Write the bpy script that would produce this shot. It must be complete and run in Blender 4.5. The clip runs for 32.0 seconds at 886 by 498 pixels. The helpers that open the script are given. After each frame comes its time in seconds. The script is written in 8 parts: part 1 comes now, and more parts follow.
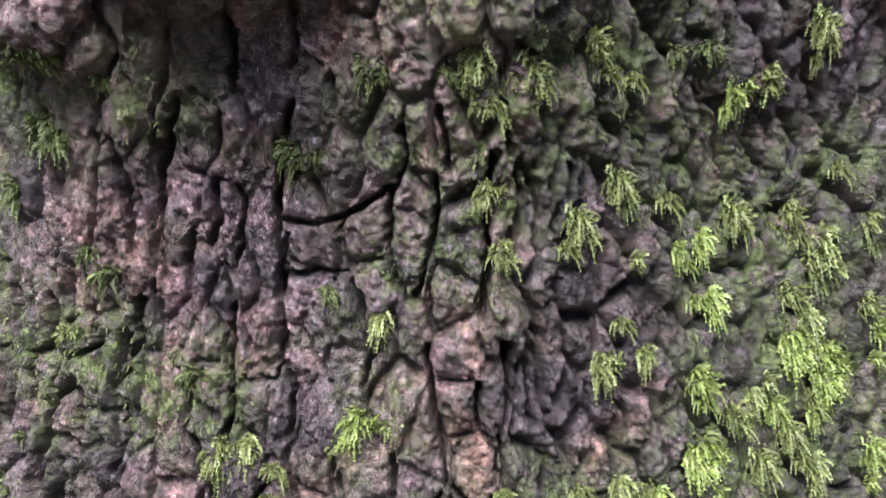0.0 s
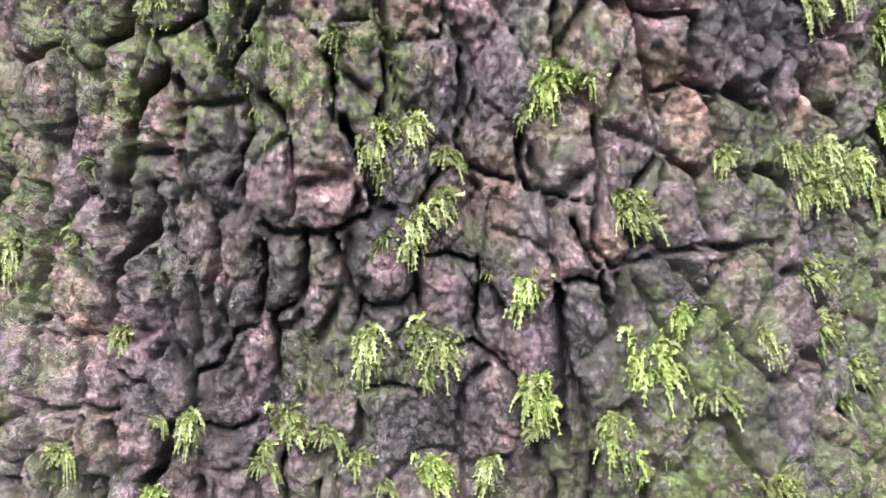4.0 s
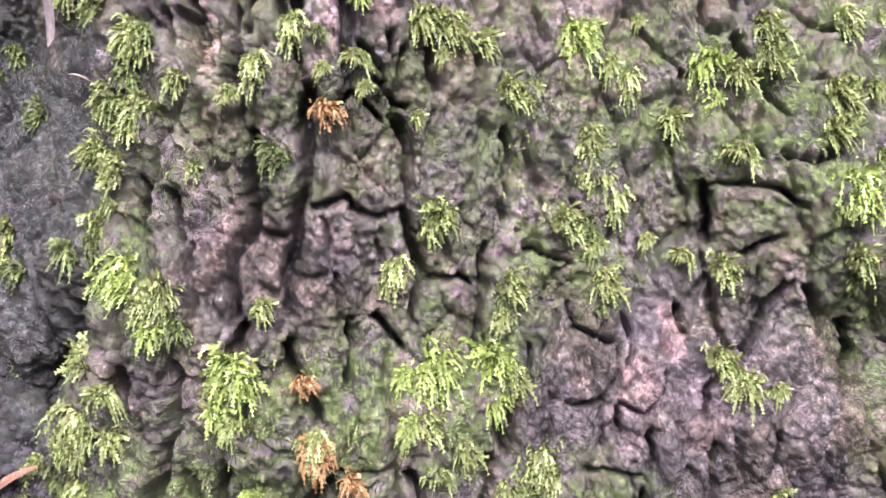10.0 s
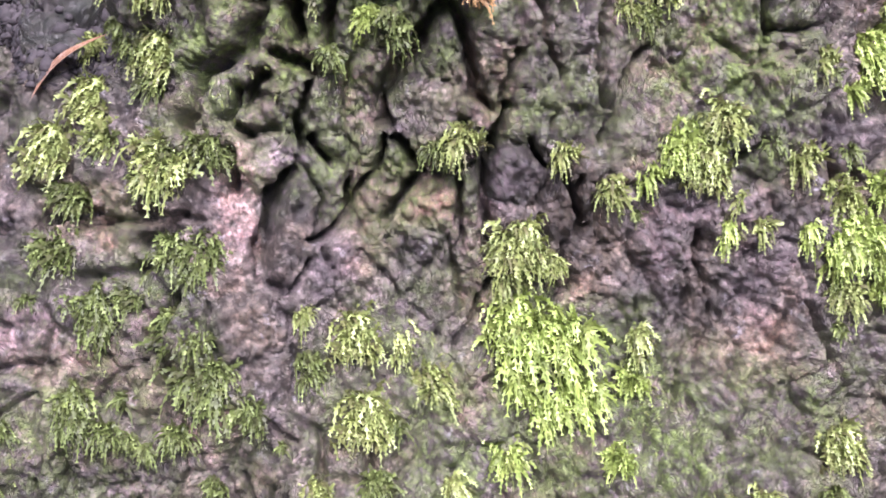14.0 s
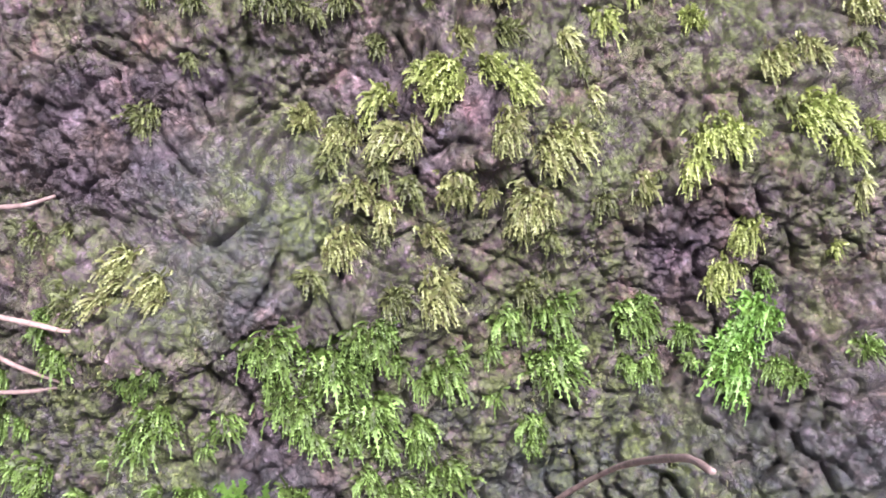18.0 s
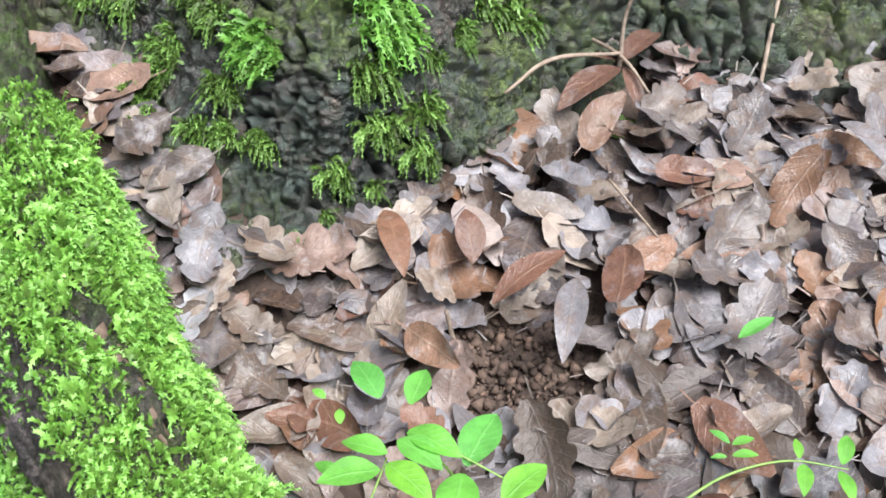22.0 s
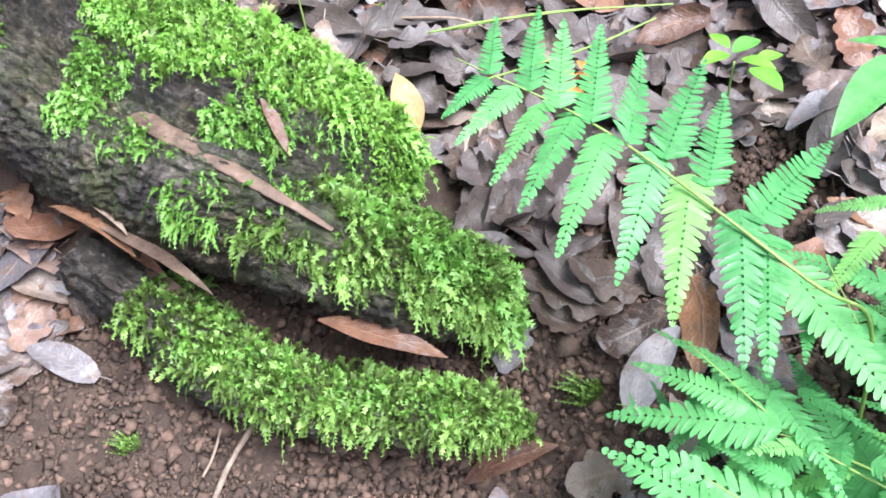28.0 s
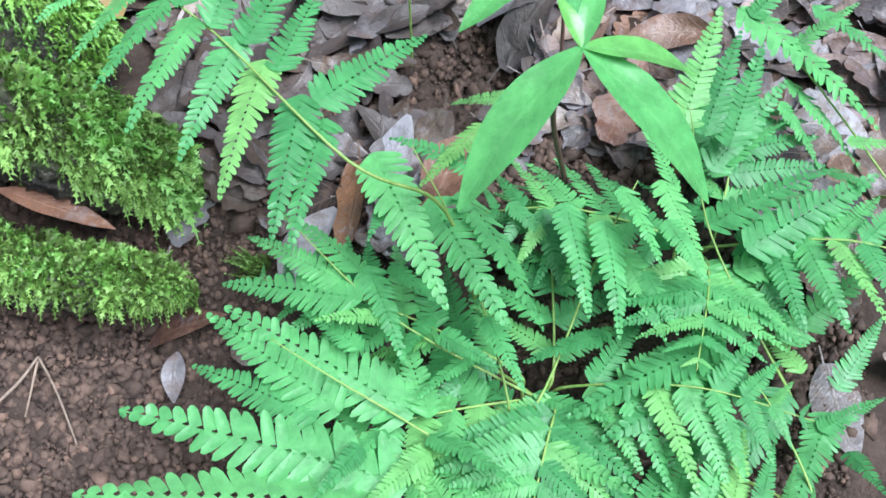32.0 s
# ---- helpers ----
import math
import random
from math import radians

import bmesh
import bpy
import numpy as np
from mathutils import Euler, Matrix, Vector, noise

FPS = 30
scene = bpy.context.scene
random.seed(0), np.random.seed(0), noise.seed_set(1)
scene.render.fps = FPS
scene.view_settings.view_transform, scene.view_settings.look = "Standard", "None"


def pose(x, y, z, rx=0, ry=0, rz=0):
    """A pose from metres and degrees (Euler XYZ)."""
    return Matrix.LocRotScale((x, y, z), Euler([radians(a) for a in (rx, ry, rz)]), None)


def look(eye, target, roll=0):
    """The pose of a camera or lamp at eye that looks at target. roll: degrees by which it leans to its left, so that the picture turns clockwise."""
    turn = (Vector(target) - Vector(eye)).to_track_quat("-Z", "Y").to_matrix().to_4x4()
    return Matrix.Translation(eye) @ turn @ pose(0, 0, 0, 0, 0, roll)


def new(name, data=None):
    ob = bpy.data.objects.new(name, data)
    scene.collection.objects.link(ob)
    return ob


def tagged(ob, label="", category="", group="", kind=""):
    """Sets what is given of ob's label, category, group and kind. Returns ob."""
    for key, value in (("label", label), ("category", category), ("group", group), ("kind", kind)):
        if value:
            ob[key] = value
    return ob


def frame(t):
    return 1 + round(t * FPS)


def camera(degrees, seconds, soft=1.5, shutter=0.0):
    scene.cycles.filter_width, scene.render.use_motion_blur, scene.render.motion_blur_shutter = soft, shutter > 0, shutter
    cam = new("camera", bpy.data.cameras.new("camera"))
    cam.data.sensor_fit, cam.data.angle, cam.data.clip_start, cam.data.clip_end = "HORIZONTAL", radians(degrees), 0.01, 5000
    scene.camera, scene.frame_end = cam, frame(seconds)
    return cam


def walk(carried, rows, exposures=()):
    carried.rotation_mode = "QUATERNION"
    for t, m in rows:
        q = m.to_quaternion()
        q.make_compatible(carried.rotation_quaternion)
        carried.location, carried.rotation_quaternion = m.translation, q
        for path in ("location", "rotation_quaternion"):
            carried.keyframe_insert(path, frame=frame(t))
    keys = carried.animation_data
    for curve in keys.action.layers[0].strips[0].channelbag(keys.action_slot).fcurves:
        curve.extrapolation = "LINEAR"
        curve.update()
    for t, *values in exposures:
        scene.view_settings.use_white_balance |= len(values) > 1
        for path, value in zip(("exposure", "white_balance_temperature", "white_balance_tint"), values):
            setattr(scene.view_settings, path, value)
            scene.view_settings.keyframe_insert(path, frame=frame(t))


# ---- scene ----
cam = camera(49.4, 32.0, soft=1.6)
METRES, EYE, TILT, LEAN, TURN = 2.9, 1.8, -20.6, 0.0, 0.0
ROWS = [
    (0.0, 0.0, 0.0, 0.0, 0.0, 0.0, -0.0),
    (0.5, -0.0188, -0.0002, -0.009, -1.59, -0.91, 0.47),
    (1.0, -0.0306, 0.0009, -0.0169, -3.03, -1.56, 1.4),
    (1.5, -0.0382, 0.0031, -0.022, -4.16, -1.97, 2.17),
    (2.0, -0.0422, 0.0106, -0.026, -5.18, -2.26, 2.65),
    (2.5, -0.054, 0.0225, -0.033, -6.44, -3.34, 3.69),
    (3.0, -0.0591, 0.0334, -0.0405, -7.44, -3.85, 4.73),
    (3.5, -0.0707, 0.046, -0.0519, -8.71, -4.96, 5.36),
    (5.5, -0.1175, 0.0689, -0.073, -16.65, -4.81, 6.11),
    (6.0, -0.1306, 0.073, -0.0782, -18.83, -5.01, 6.46),
    (6.5, -0.1401, 0.0746, -0.0912, -20.93, -5.86, 7.05),
    (7.0, -0.1472, 0.0708, -0.0972, -21.82, -6.09, 7.53),
    (7.5, -0.1608, 0.0684, -0.0985, -22.29, -5.56, 8.09),
    (8.0, -0.1695, 0.0667, -0.1092, -23.08, -6.08, 8.67),
    (8.5, -0.1824, 0.0637, -0.1222, -23.99, -6.39, 9.16),
    (9.0, -0.1929, 0.0661, -0.1355, -25.55, -6.94, 9.45),
    (9.5, -0.1983, 0.0682, -0.1495, -26.69, -7.38, 9.64),
    (10.0, -0.2079, 0.0659, -0.1588, -27.84, -7.5, 9.64),
    (10.5, -0.2169, 0.0686, -0.1697, -29.08, -7.63, 9.33),
    (11.0, -0.2263, 0.0743, -0.1806, -30.12, -8.25, 9.11),
    (11.5, -0.2357, 0.0792, -0.1899, -30.78, -9.07, 9.28),
    (12.0, -0.2438, 0.0853, -0.1993, -31.23, -9.46, 9.97),
    (12.5, -0.2516, 0.0848, -0.2061, -32.14, -9.67, 11.19),
    (13.0, -0.2594, 0.0889, -0.2199, -33.62, -10.7, 11.91),
    (13.5, -0.2665, 0.0989, -0.2307, -35.57, -11.44, 12.47),
    (14.0, -0.2767, 0.1069, -0.2503, -36.34, -12.55, 12.57),
    (14.5, -0.2872, 0.107, -0.2531, -35.0, -12.49, 12.66),
    (15.0, -0.2945, 0.1119, -0.2657, -35.05, -11.95, 12.95),
    (15.5, -0.3168, 0.1036, -0.2878, -37.81, -12.52, 13.25),
    (17.5, -0.3733, 0.0923, -0.3301, -41.2, -14.25, 16.27),
    (18.0, -0.3874, 0.0964, -0.3354, -42.01, -14.71, 16.23),
    (18.5, -0.4102, 0.1057, -0.3452, -46.68, -16.42, 15.54),
    (19.0, -0.437, 0.116, -0.3546, -50.24, -18.75, 15.31),
    (19.5, -0.4543, 0.1285, -0.3611, -52.23, -20.43, 15.68),
    (20.0, -0.4702, 0.1435, -0.3683, -54.03, -22.19, 15.57),
    (20.5, -0.4824, 0.1541, -0.3784, -55.97, -23.79, 15.58),
    (21.0, -0.4918, 0.1577, -0.3915, -57.27, -25.59, 15.83),
    (21.5, -0.5034, 0.1605, -0.3972, -57.61, -26.92, 15.77),
    (22.0, -0.5122, 0.1622, -0.403, -57.29, -27.66, 15.66),
    (22.5, -0.5348, 0.1668, -0.4096, -58.94, -28.6, 16.46),
    (23.0, -0.5524, 0.1679, -0.4142, -60.66, -28.97, 16.92),
    (23.5, -0.5643, 0.1672, -0.416, -61.12, -29.5, 17.39),
    (24.0, -0.5703, 0.1635, -0.4185, -61.5, -30.28, 18.22),
    (24.5, -0.58, 0.1567, -0.42, -61.78, -30.65, 19.03),
    (25.0, -0.5958, 0.15, -0.426, -62.82, -31.43, 19.39),
    (25.5, -0.6057, 0.1353, -0.4339, -63.89, -32.28, 19.56),
    (27.5, -0.6182, 0.082, -0.4558, -62.62, -34.93, 20.47),
    (28.0, -0.6196, 0.0726, -0.4625, -63.23, -35.87, 20.63),
    (28.5, -0.6182, 0.0624, -0.4684, -64.04, -36.97, 20.76),
    (29.0, -0.6136, 0.0538, -0.474, -64.54, -37.78, 20.51),
    (29.5, -0.6089, 0.0429, -0.4783, -64.76, -39.18, 20.04),
    (30.0, -0.6031, 0.0351, -0.483, -64.99, -40.02, 20.03),
    (30.5, -0.6006, 0.028, -0.4845, -65.37, -40.69, 19.86),
    (31.0, -0.6, 0.0169, -0.4859, -65.08, -40.91, 19.56),
    (31.5, -0.5988, 0.0074, -0.4841, -64.1, -41.26, 18.79),
    (32.0, -0.597, -0.0048, -0.4834, -63.32, -42.05, 17.81),
]
EXPOSURES = [(0.0, 1.2, 5950, 18), (3.5, 1.42, 6050, 18), (6.0, 1.72, 6050, 18), (11.0, 1.79, 6100, 26), (13.5, 1.68, 6100, 26), (15.5, 1.73, 6100, 26), (18.0, 1.46, 6080, 40), (19.0, 1.42, 6150, 34), (20.0, 1.03, 6400, 10), (20.5, 0.8, 6300, 9), (21.0, 0.7, 6150, 10), (22.0, 0.93, 6280, 5), (23.0, 1.22, 6280, 5), (25.0, 1.25, 6280, 5), (28.0, 1.36, 6050, 10), (30.0, 1.24, 5950, 10), (31.0, 0.58, 5850, 5), (32.0, 0.74, 5700, 5)]
walk(cam, [(t, pose(0, 0, EYE, TILT, LEAN, TURN) @ pose(METRES * x, METRES * y, METRES * z, 90 + pitch, roll, yaw)) for t, x, y, z, yaw, pitch, roll in ROWS], EXPOSURES)

# ---- light ----
world = bpy.data.worlds.new("forest_sky")
scene.world = world
world.use_nodes = True
wn = world.node_tree.nodes
sky = wn.new("ShaderNodeTexSky")
sky.sky_type, sky.sun_disc = "NISHITA", False
sky.sun_elevation, sky.sun_rotation = radians(62), radians(250)
sky.air_density, sky.dust_density = 1.0, 3.0
world.node_tree.links.new(sky.outputs[0], wn["Background"].inputs[0])
wn["Background"].inputs[1].default_value = 0.06
sun = new("sun", bpy.data.lights.new("sun", "SUN"))
sun.data.energy, sun.data.angle, sun.data.color = 5.0, radians(38), (1.0, 0.975, 0.985)
sun.matrix_world = look((-0.9, -3.0, 6.0), (0, 0, 0))


# ---- materials ----
def shader(name):
    m = bpy.data.materials.new(name)
    m.use_nodes = True
    n, l = m.node_tree.nodes, m.node_tree.links
    return m, n, l, n["Principled BSDF"]


def noise_node(n, l, scale, detail=4.0, rough=0.6, vec=None):
    t = n.new("ShaderNodeTexNoise")
    t.inputs["Scale"].default_value, t.inputs["Detail"].default_value, t.inputs["Roughness"].default_value = scale, detail, rough
    if vec is not None:
        l.new(vec, t.inputs["Vector"])
    return t.outputs["Fac"]


def ramp(n, l, fac, stops):
    r = n.new("ShaderNodeValToRGB")
    while len(r.color_ramp.elements) < len(stops):
        r.color_ramp.elements.new(0.5)
    for e, (p, c) in zip(r.color_ramp.elements, stops):
        e.position, e.color = p, (*c, 1) if len(c) == 3 else c
    l.new(fac, r.inputs[0])
    return r.outputs[0]


def mix(n, l, fac, a, b, kind="MIX"):
    m = n.new("ShaderNodeMix")
    m.data_type, m.blend_type = "RGBA", kind
    for sock, v in ((m.inputs[0], fac), (m.inputs[6], a), (m.inputs[7], b)):
        if isinstance(v, (int, float)):
            sock.default_value = v
        elif isinstance(v, tuple):
            sock.default_value = (*v, 1)
        else:
            l.new(v, sock)
    return m.outputs[2]


def bump(n, l, height, bsdf, strength, distance, below=None):
    b = n.new("ShaderNodeBump")
    b.inputs["Strength"].default_value, b.inputs["Distance"].default_value = strength, distance
    l.new(height, b.inputs["Height"])
    if below is not None:
        l.new(below, b.inputs["Normal"])
    l.new(b.outputs[0], bsdf.inputs["Normal"])
    return b.outputs[0]


def place_of(n):
    return n.new("ShaderNodeNewGeometry").outputs["Position"]


def attribute(n, name):
    a = n.new("ShaderNodeAttribute")
    a.attribute_name = name
    return a.outputs["Fac"]


def bark_material(name, base, pink, green, film=1.0, rough=0.62, pale=0.65, ridged=False):
    m, n, l, b = shader(name)
    p = place_of(n)
    tone, wet = attribute(n, "tone"), attribute(n, "film")
    col = ramp(n, l, noise_node(n, l, 30, 6, 0.7, p), [(0.34, tuple(0.45 * c for c in base)), (0.5, base), (0.66, tuple(1.7 * c for c in base))])
    rosy = n.new("ShaderNodeMath")
    rosy.operation = "MULTIPLY"
    l.new(ramp(n, l, tone, [(0.40, (0, 0, 0)), (0.95, (0.9, 0.9, 0.9))]), rosy.inputs[0])
    l.new(ramp(n, l, noise_node(n, l, 62, 5, 0.7, p), [(0.40, (0.1, 0.1, 0.1)), (0.60, (1, 1, 1))]), rosy.inputs[1])
    col = mix(n, l, rosy.outputs[0], col, pink)
    grain = noise_node(n, l, 150, 7, 0.75, p)
    col = mix(n, l, 0.9, col, ramp(n, l, noise_node(n, l, 85, 5, 0.7, p), [(0.36, (0.42, 0.42, 0.42)), (0.52, (0.95, 0.94, 0.93)), (0.66, (1.75, 1.7, 1.7))]), "MULTIPLY")
    col = mix(n, l, 0.85, col, ramp(n, l, grain, [(0.36, (0.42, 0.41, 0.40)), (0.52, (1.0, 0.98, 0.96)), (0.64, (1.8, 1.74, 1.72))]), "MULTIPLY")
    speck = noise_node(n, l, 330, 4, 0.8, p)
    col = mix(n, l, 1.0, col, ramp(n, l, speck, [(0.34, (0.5, 0.49, 0.48)), (0.5, (1.0, 1.0, 1.0)), (0.66, (1.55, 1.52, 1.5))]), "MULTIPLY")
    # each plate has its own lightness; tone 0 is shade painted into the hollow
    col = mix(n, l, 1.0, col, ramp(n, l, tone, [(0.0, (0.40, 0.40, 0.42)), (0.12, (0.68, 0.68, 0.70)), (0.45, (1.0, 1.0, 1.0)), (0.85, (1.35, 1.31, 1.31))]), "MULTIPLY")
    # broad dark and pale areas
    col = mix(n, l, 0.8, col, ramp(n, l, noise_node(n, l, 9, 4, 0.6, p), [(0.36, (0.80, 0.77, 0.75)), (0.5, (1.04, 1.02, 1.0)), (0.64, (1.3, 1.27, 1.25))]), "MULTIPLY")
    col = mix(n, l, 0.75, col, ramp(n, l, noise_node(n, l, 16, 3, 0.6, p), [(0.36, (1.12, 1.0, 0.80)), (0.5, (1.0, 1.0, 1.0)), (0.64, (1.05, 0.98, 1.17))]), "MULTIPLY")
    lichen = ramp(n, l, noise_node(n, l, 58, 7, 0.78, p), [(0.60, (0, 0, 0)), (0.67, (pale, pale, pale))])
    col = mix(n, l, lichen, col, (0.47, 0.43, 0.47))
    # blue-grey crust over the foot and the knob, and thinly in the hollow
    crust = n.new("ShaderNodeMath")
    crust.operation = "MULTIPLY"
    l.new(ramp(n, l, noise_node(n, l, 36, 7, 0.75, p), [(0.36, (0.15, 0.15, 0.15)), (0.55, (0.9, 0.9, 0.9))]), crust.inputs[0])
    l.new(attribute(n, "greyed"), crust.inputs[1])
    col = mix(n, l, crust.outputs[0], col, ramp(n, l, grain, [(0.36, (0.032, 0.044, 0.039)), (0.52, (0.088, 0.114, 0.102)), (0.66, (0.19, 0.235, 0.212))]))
    # thin green film of moss and algae, in its own patches
    patch = n.new("ShaderNodeMath")
    patch.operation = "MULTIPLY"
    l.new(ramp(n, l, noise_node(n, l, 44, 8, 0.82, p), [(0.46, (0, 0, 0)), (0.55, (film, film, film))]), patch.inputs[0])
    l.new(wet, patch.inputs[1])
    fleck = n.new("ShaderNodeMath")
    fleck.operation = "MULTIPLY"
    l.new(ramp(n, l, noise_node(n, l, 125, 6, 0.8, p), [(0.49, (0, 0, 0)), (0.56, (0.5 * film,) * 3)]), fleck.inputs[0])
    l.new(ramp(n, l, wet, [(0.05, (0.10, 0.10, 0.10)), (0.6, (1, 1, 1))]), fleck.inputs[1])
    both = n.new("ShaderNodeMath")
    both.operation = "MAXIMUM"
    l.new(patch.outputs[0], both.inputs[0])
    l.new(fleck.outputs[0], both.inputs[1])
    leafy = ramp(n, l, noise_node(n, l, 210, 5, 0.75, p), [(0.36, tuple(0.38 * c for c in green)), (0.52, tuple(0.8 * c for c in green)), (0.66, tuple(1.7 * c for c in green))])
    col = mix(n, l, both.outputs[0], col, leafy)
    l.new(col, b.inputs["Base Color"])
    l.new(ramp(n, l, grain, [(0.3, (rough - 0.14,) * 3), (0.7, (rough + 0.2,) * 3)]), b.inputs["Roughness"])
    if ridged:
        # fine ridges that run along the root and wander
        across = n.new("ShaderNodeCombineXYZ")
        l.new(attribute(n, "along"), across.inputs[0])
        l.new(attribute(n, "side"), across.inputs[1])
        lines = noise_node(n, l, 1.0, 5, 0.65, across.outputs[0])
        col = mix(n, l, 0.8, col, ramp(n, l, lines, [(0.34, (0.35, 0.35, 0.36)), (0.5, (1, 1, 1)), (0.66, (1.6, 1.58, 1.55))]), "MULTIPLY")
        l.new(col, b.inputs["Base Color"])
        low = bump(n, l, lines, b, 1.0, 0.02)
    else:
        grit = n.new("ShaderNodeTexVoronoi")
        grit.inputs["Scale"].default_value = 240
        l.new(p, grit.inputs["Vector"])
        lump_ = n.new("ShaderNodeMath")
        lump_.operation = "MULTIPLY_ADD"
        l.new(grit.outputs["Distance"], lump_.inputs[0])
        lump_.inputs[1].default_value = -0.16
        l.new(noise_node(n, l, 125, 8, 0.8, p), lump_.inputs[2])
        low = bump(n, l, lump_.outputs[0], b, 1.0, 0.028)
    bump(n, l, noise_node(n, l, 420, 5, 0.7, p), b, 1.0, 0.009, low)
    return m


def leaf_material(name, stops, rough, through_light, vein=0.0, spots=(0.1, 0.06, 0.03), spot_at=0.68, vein_colour=(0.3, 0.24, 0.2), wrinkle=0.25, blotch=0.0):
    """A thin leaf: a glossy coat over paint, and some light passing through."""
    m, n, l, b = shader(name)
    p = place_of(n)
    info = n.new("ShaderNodeObjectInfo").outputs["Random"]
    own = n.new("ShaderNodeMath")
    own.operation = "ADD"
    l.new(info, own.inputs[0])
    l.new(attribute(n, "tone"), own.inputs[1])
    frac = n.new("ShaderNodeMath")
    frac.operation = "FRACT"
    l.new(own.outputs[0], frac.inputs[0])
    col = ramp(n, l, frac.outputs[0], stops)
    col = mix(n, l, 0.55, col, ramp(n, l, noise_node(n, l, 70, 5, 0.65, p), [(0.3, (0.5, 0.5, 0.5)), (0.7, (1.4, 1.35, 1.3))]), "MULTIPLY")
    if blotch:
        # brown decay, and pale lilac patches painted in as a sheen
        col = mix(n, l, ramp(n, l, noise_node(n, l, 48, 5, 0.7, p), [(0.50, (0, 0, 0)), (0.60, (blotch,) * 3)]), col, (0.155, 0.095, 0.065))
        col = mix(n, l, ramp(n, l, noise_node(n, l, 39, 6, 0.75, p), [(0.54, (0, 0, 0)), (0.64, (blotch,) * 3)]), col, (0.33, 0.31, 0.33))
    col = mix(n, l, ramp(n, l, noise_node(n, l, 130, 4, 0.6, p), [(spot_at, (0, 0, 0)), (spot_at + 0.08, (0.8, 0.8, 0.8))]), col, spots)
    relief = None
    if vein:
        # a midrib and side veins, from the leaf's own length and width
        along, side = attribute(n, "along"), attribute(n, "side")
        steps = []
        for kind, x, y in (("ABSOLUTE", side, 0.0), ("MULTIPLY", along, 8.0), ("MULTIPLY", None, 1.9)):
            k = n.new("ShaderNodeMath")
            k.operation = kind
            l.new(steps[0] if x is None else x, k.inputs[0])
            k.inputs[1].default_value = y
            steps.append(k.outputs[0])
        lean = n.new("ShaderNodeMath")
        lean.operation = "SUBTRACT"
        l.new(steps[1], lean.inputs[0])
        l.new(steps[2], lean.inputs[1])
        wave = n.new("ShaderNodeMath")
        wave.operation = "PINGPONG"
        l.new(lean.outputs[0], wave.inputs[0])
        wave.inputs[1].default_value = 0.5
        top = n.new("ShaderNodeMath")
        top.operation = "MAXIMUM"
        l.new(ramp(n, l, wave.outputs[0], [(0.02, (0.6, 0.6, 0.6)), (0.12, (0, 0, 0))]), top.inputs[0])
        l.new(ramp(n, l, steps[0], [(0.03, (1, 1, 1)), (0.10, (0, 0, 0))]), top.inputs[1])
        relief = top.outputs[0]
        k = n.new("ShaderNodeMath")
        k.operation = "MULTIPLY"
        l.new(relief, k.inputs[0])
        k.inputs[1].default_value = vein
        col = mix(n, l, k.outputs[0], col, vein_colour)
    l.new(col, b.inputs["Base Color"])
    l.new(ramp(n, l, noise_node(n, l, 60, 4, 0.6, p), [(0.3, (rough - 0.1,) * 3), (0.7, (rough + 0.15,) * 3)]), b.inputs["Roughness"])
    low = bump(n, l, noise_node(n, l, 150, 5, 0.65, p), b, wrinkle, 0.003)
    if relief is not None and vein > 0.2:
        bump(n, l, relief, b, 0.35, 0.001, low)
    t = n.new("ShaderNodeBsdfTranslucent")
    l.new(col, t.inputs[0])
    s = n.new("ShaderNodeMixShader")
    s.inputs[0].default_value = through_light
    l.new(b.outputs[0], s.inputs[1])
    l.new(t.outputs[0], s.inputs[2])
    l.new(s.outputs[0], n["Material Output"].inputs[0])
    return m


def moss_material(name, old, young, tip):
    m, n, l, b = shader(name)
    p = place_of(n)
    # older growth to young tip; the base also carries painted shade for depth
    col = ramp(n, l, attribute(n, "age_shade"), [(0.0, old), (0.55, young), (1.0, tip)])
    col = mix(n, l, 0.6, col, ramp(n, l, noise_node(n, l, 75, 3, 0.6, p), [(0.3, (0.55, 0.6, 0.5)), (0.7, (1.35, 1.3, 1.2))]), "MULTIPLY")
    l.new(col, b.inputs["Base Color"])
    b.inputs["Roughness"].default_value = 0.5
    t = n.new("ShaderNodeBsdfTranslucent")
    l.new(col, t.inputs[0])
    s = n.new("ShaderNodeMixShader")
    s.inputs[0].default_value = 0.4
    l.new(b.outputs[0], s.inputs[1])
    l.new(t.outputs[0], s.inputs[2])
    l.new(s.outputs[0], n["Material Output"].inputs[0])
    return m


def plain_material(name, dark, light, scale, rough, relief=0.001, fine=300, pieces=False):
    m, n, l, b = shader(name)
    p = place_of(n)
    col = ramp(n, l, noise_node(n, l, scale, 6, 0.65, p), [(0.3, dark), (0.7, light)])
    col = mix(n, l, 0.5, col, ramp(n, l, noise_node(n, l, fine, 4, 0.6, p), [(0.3, (0.6, 0.6, 0.6)), (0.7, (1.35, 1.35, 1.35))]), "MULTIPLY")
    geo = n.new("ShaderNodeNewGeometry").outputs["Random Per Island"]
    info = geo if pieces else n.new("ShaderNodeObjectInfo").outputs["Random"]
    col = mix(n, l, 1.0 if pieces else 0.5, col, ramp(n, l, info, [(0.0, (0.55, 0.54, 0.52)), (0.85, (1.05, 1.02, 1.0)), (1.0, (1.6, 1.5, 1.42))] if pieces else [(0.0, (0.75, 0.75, 0.75)), (1.0, (1.25, 1.22, 1.2))]), "MULTIPLY")
    l.new(col, b.inputs["Base Color"])
    b.inputs["Roughness"].default_value = rough
    bump(n, l, noise_node(n, l, fine, 5, 0.7, p), b, 0.8, relief)
    return m


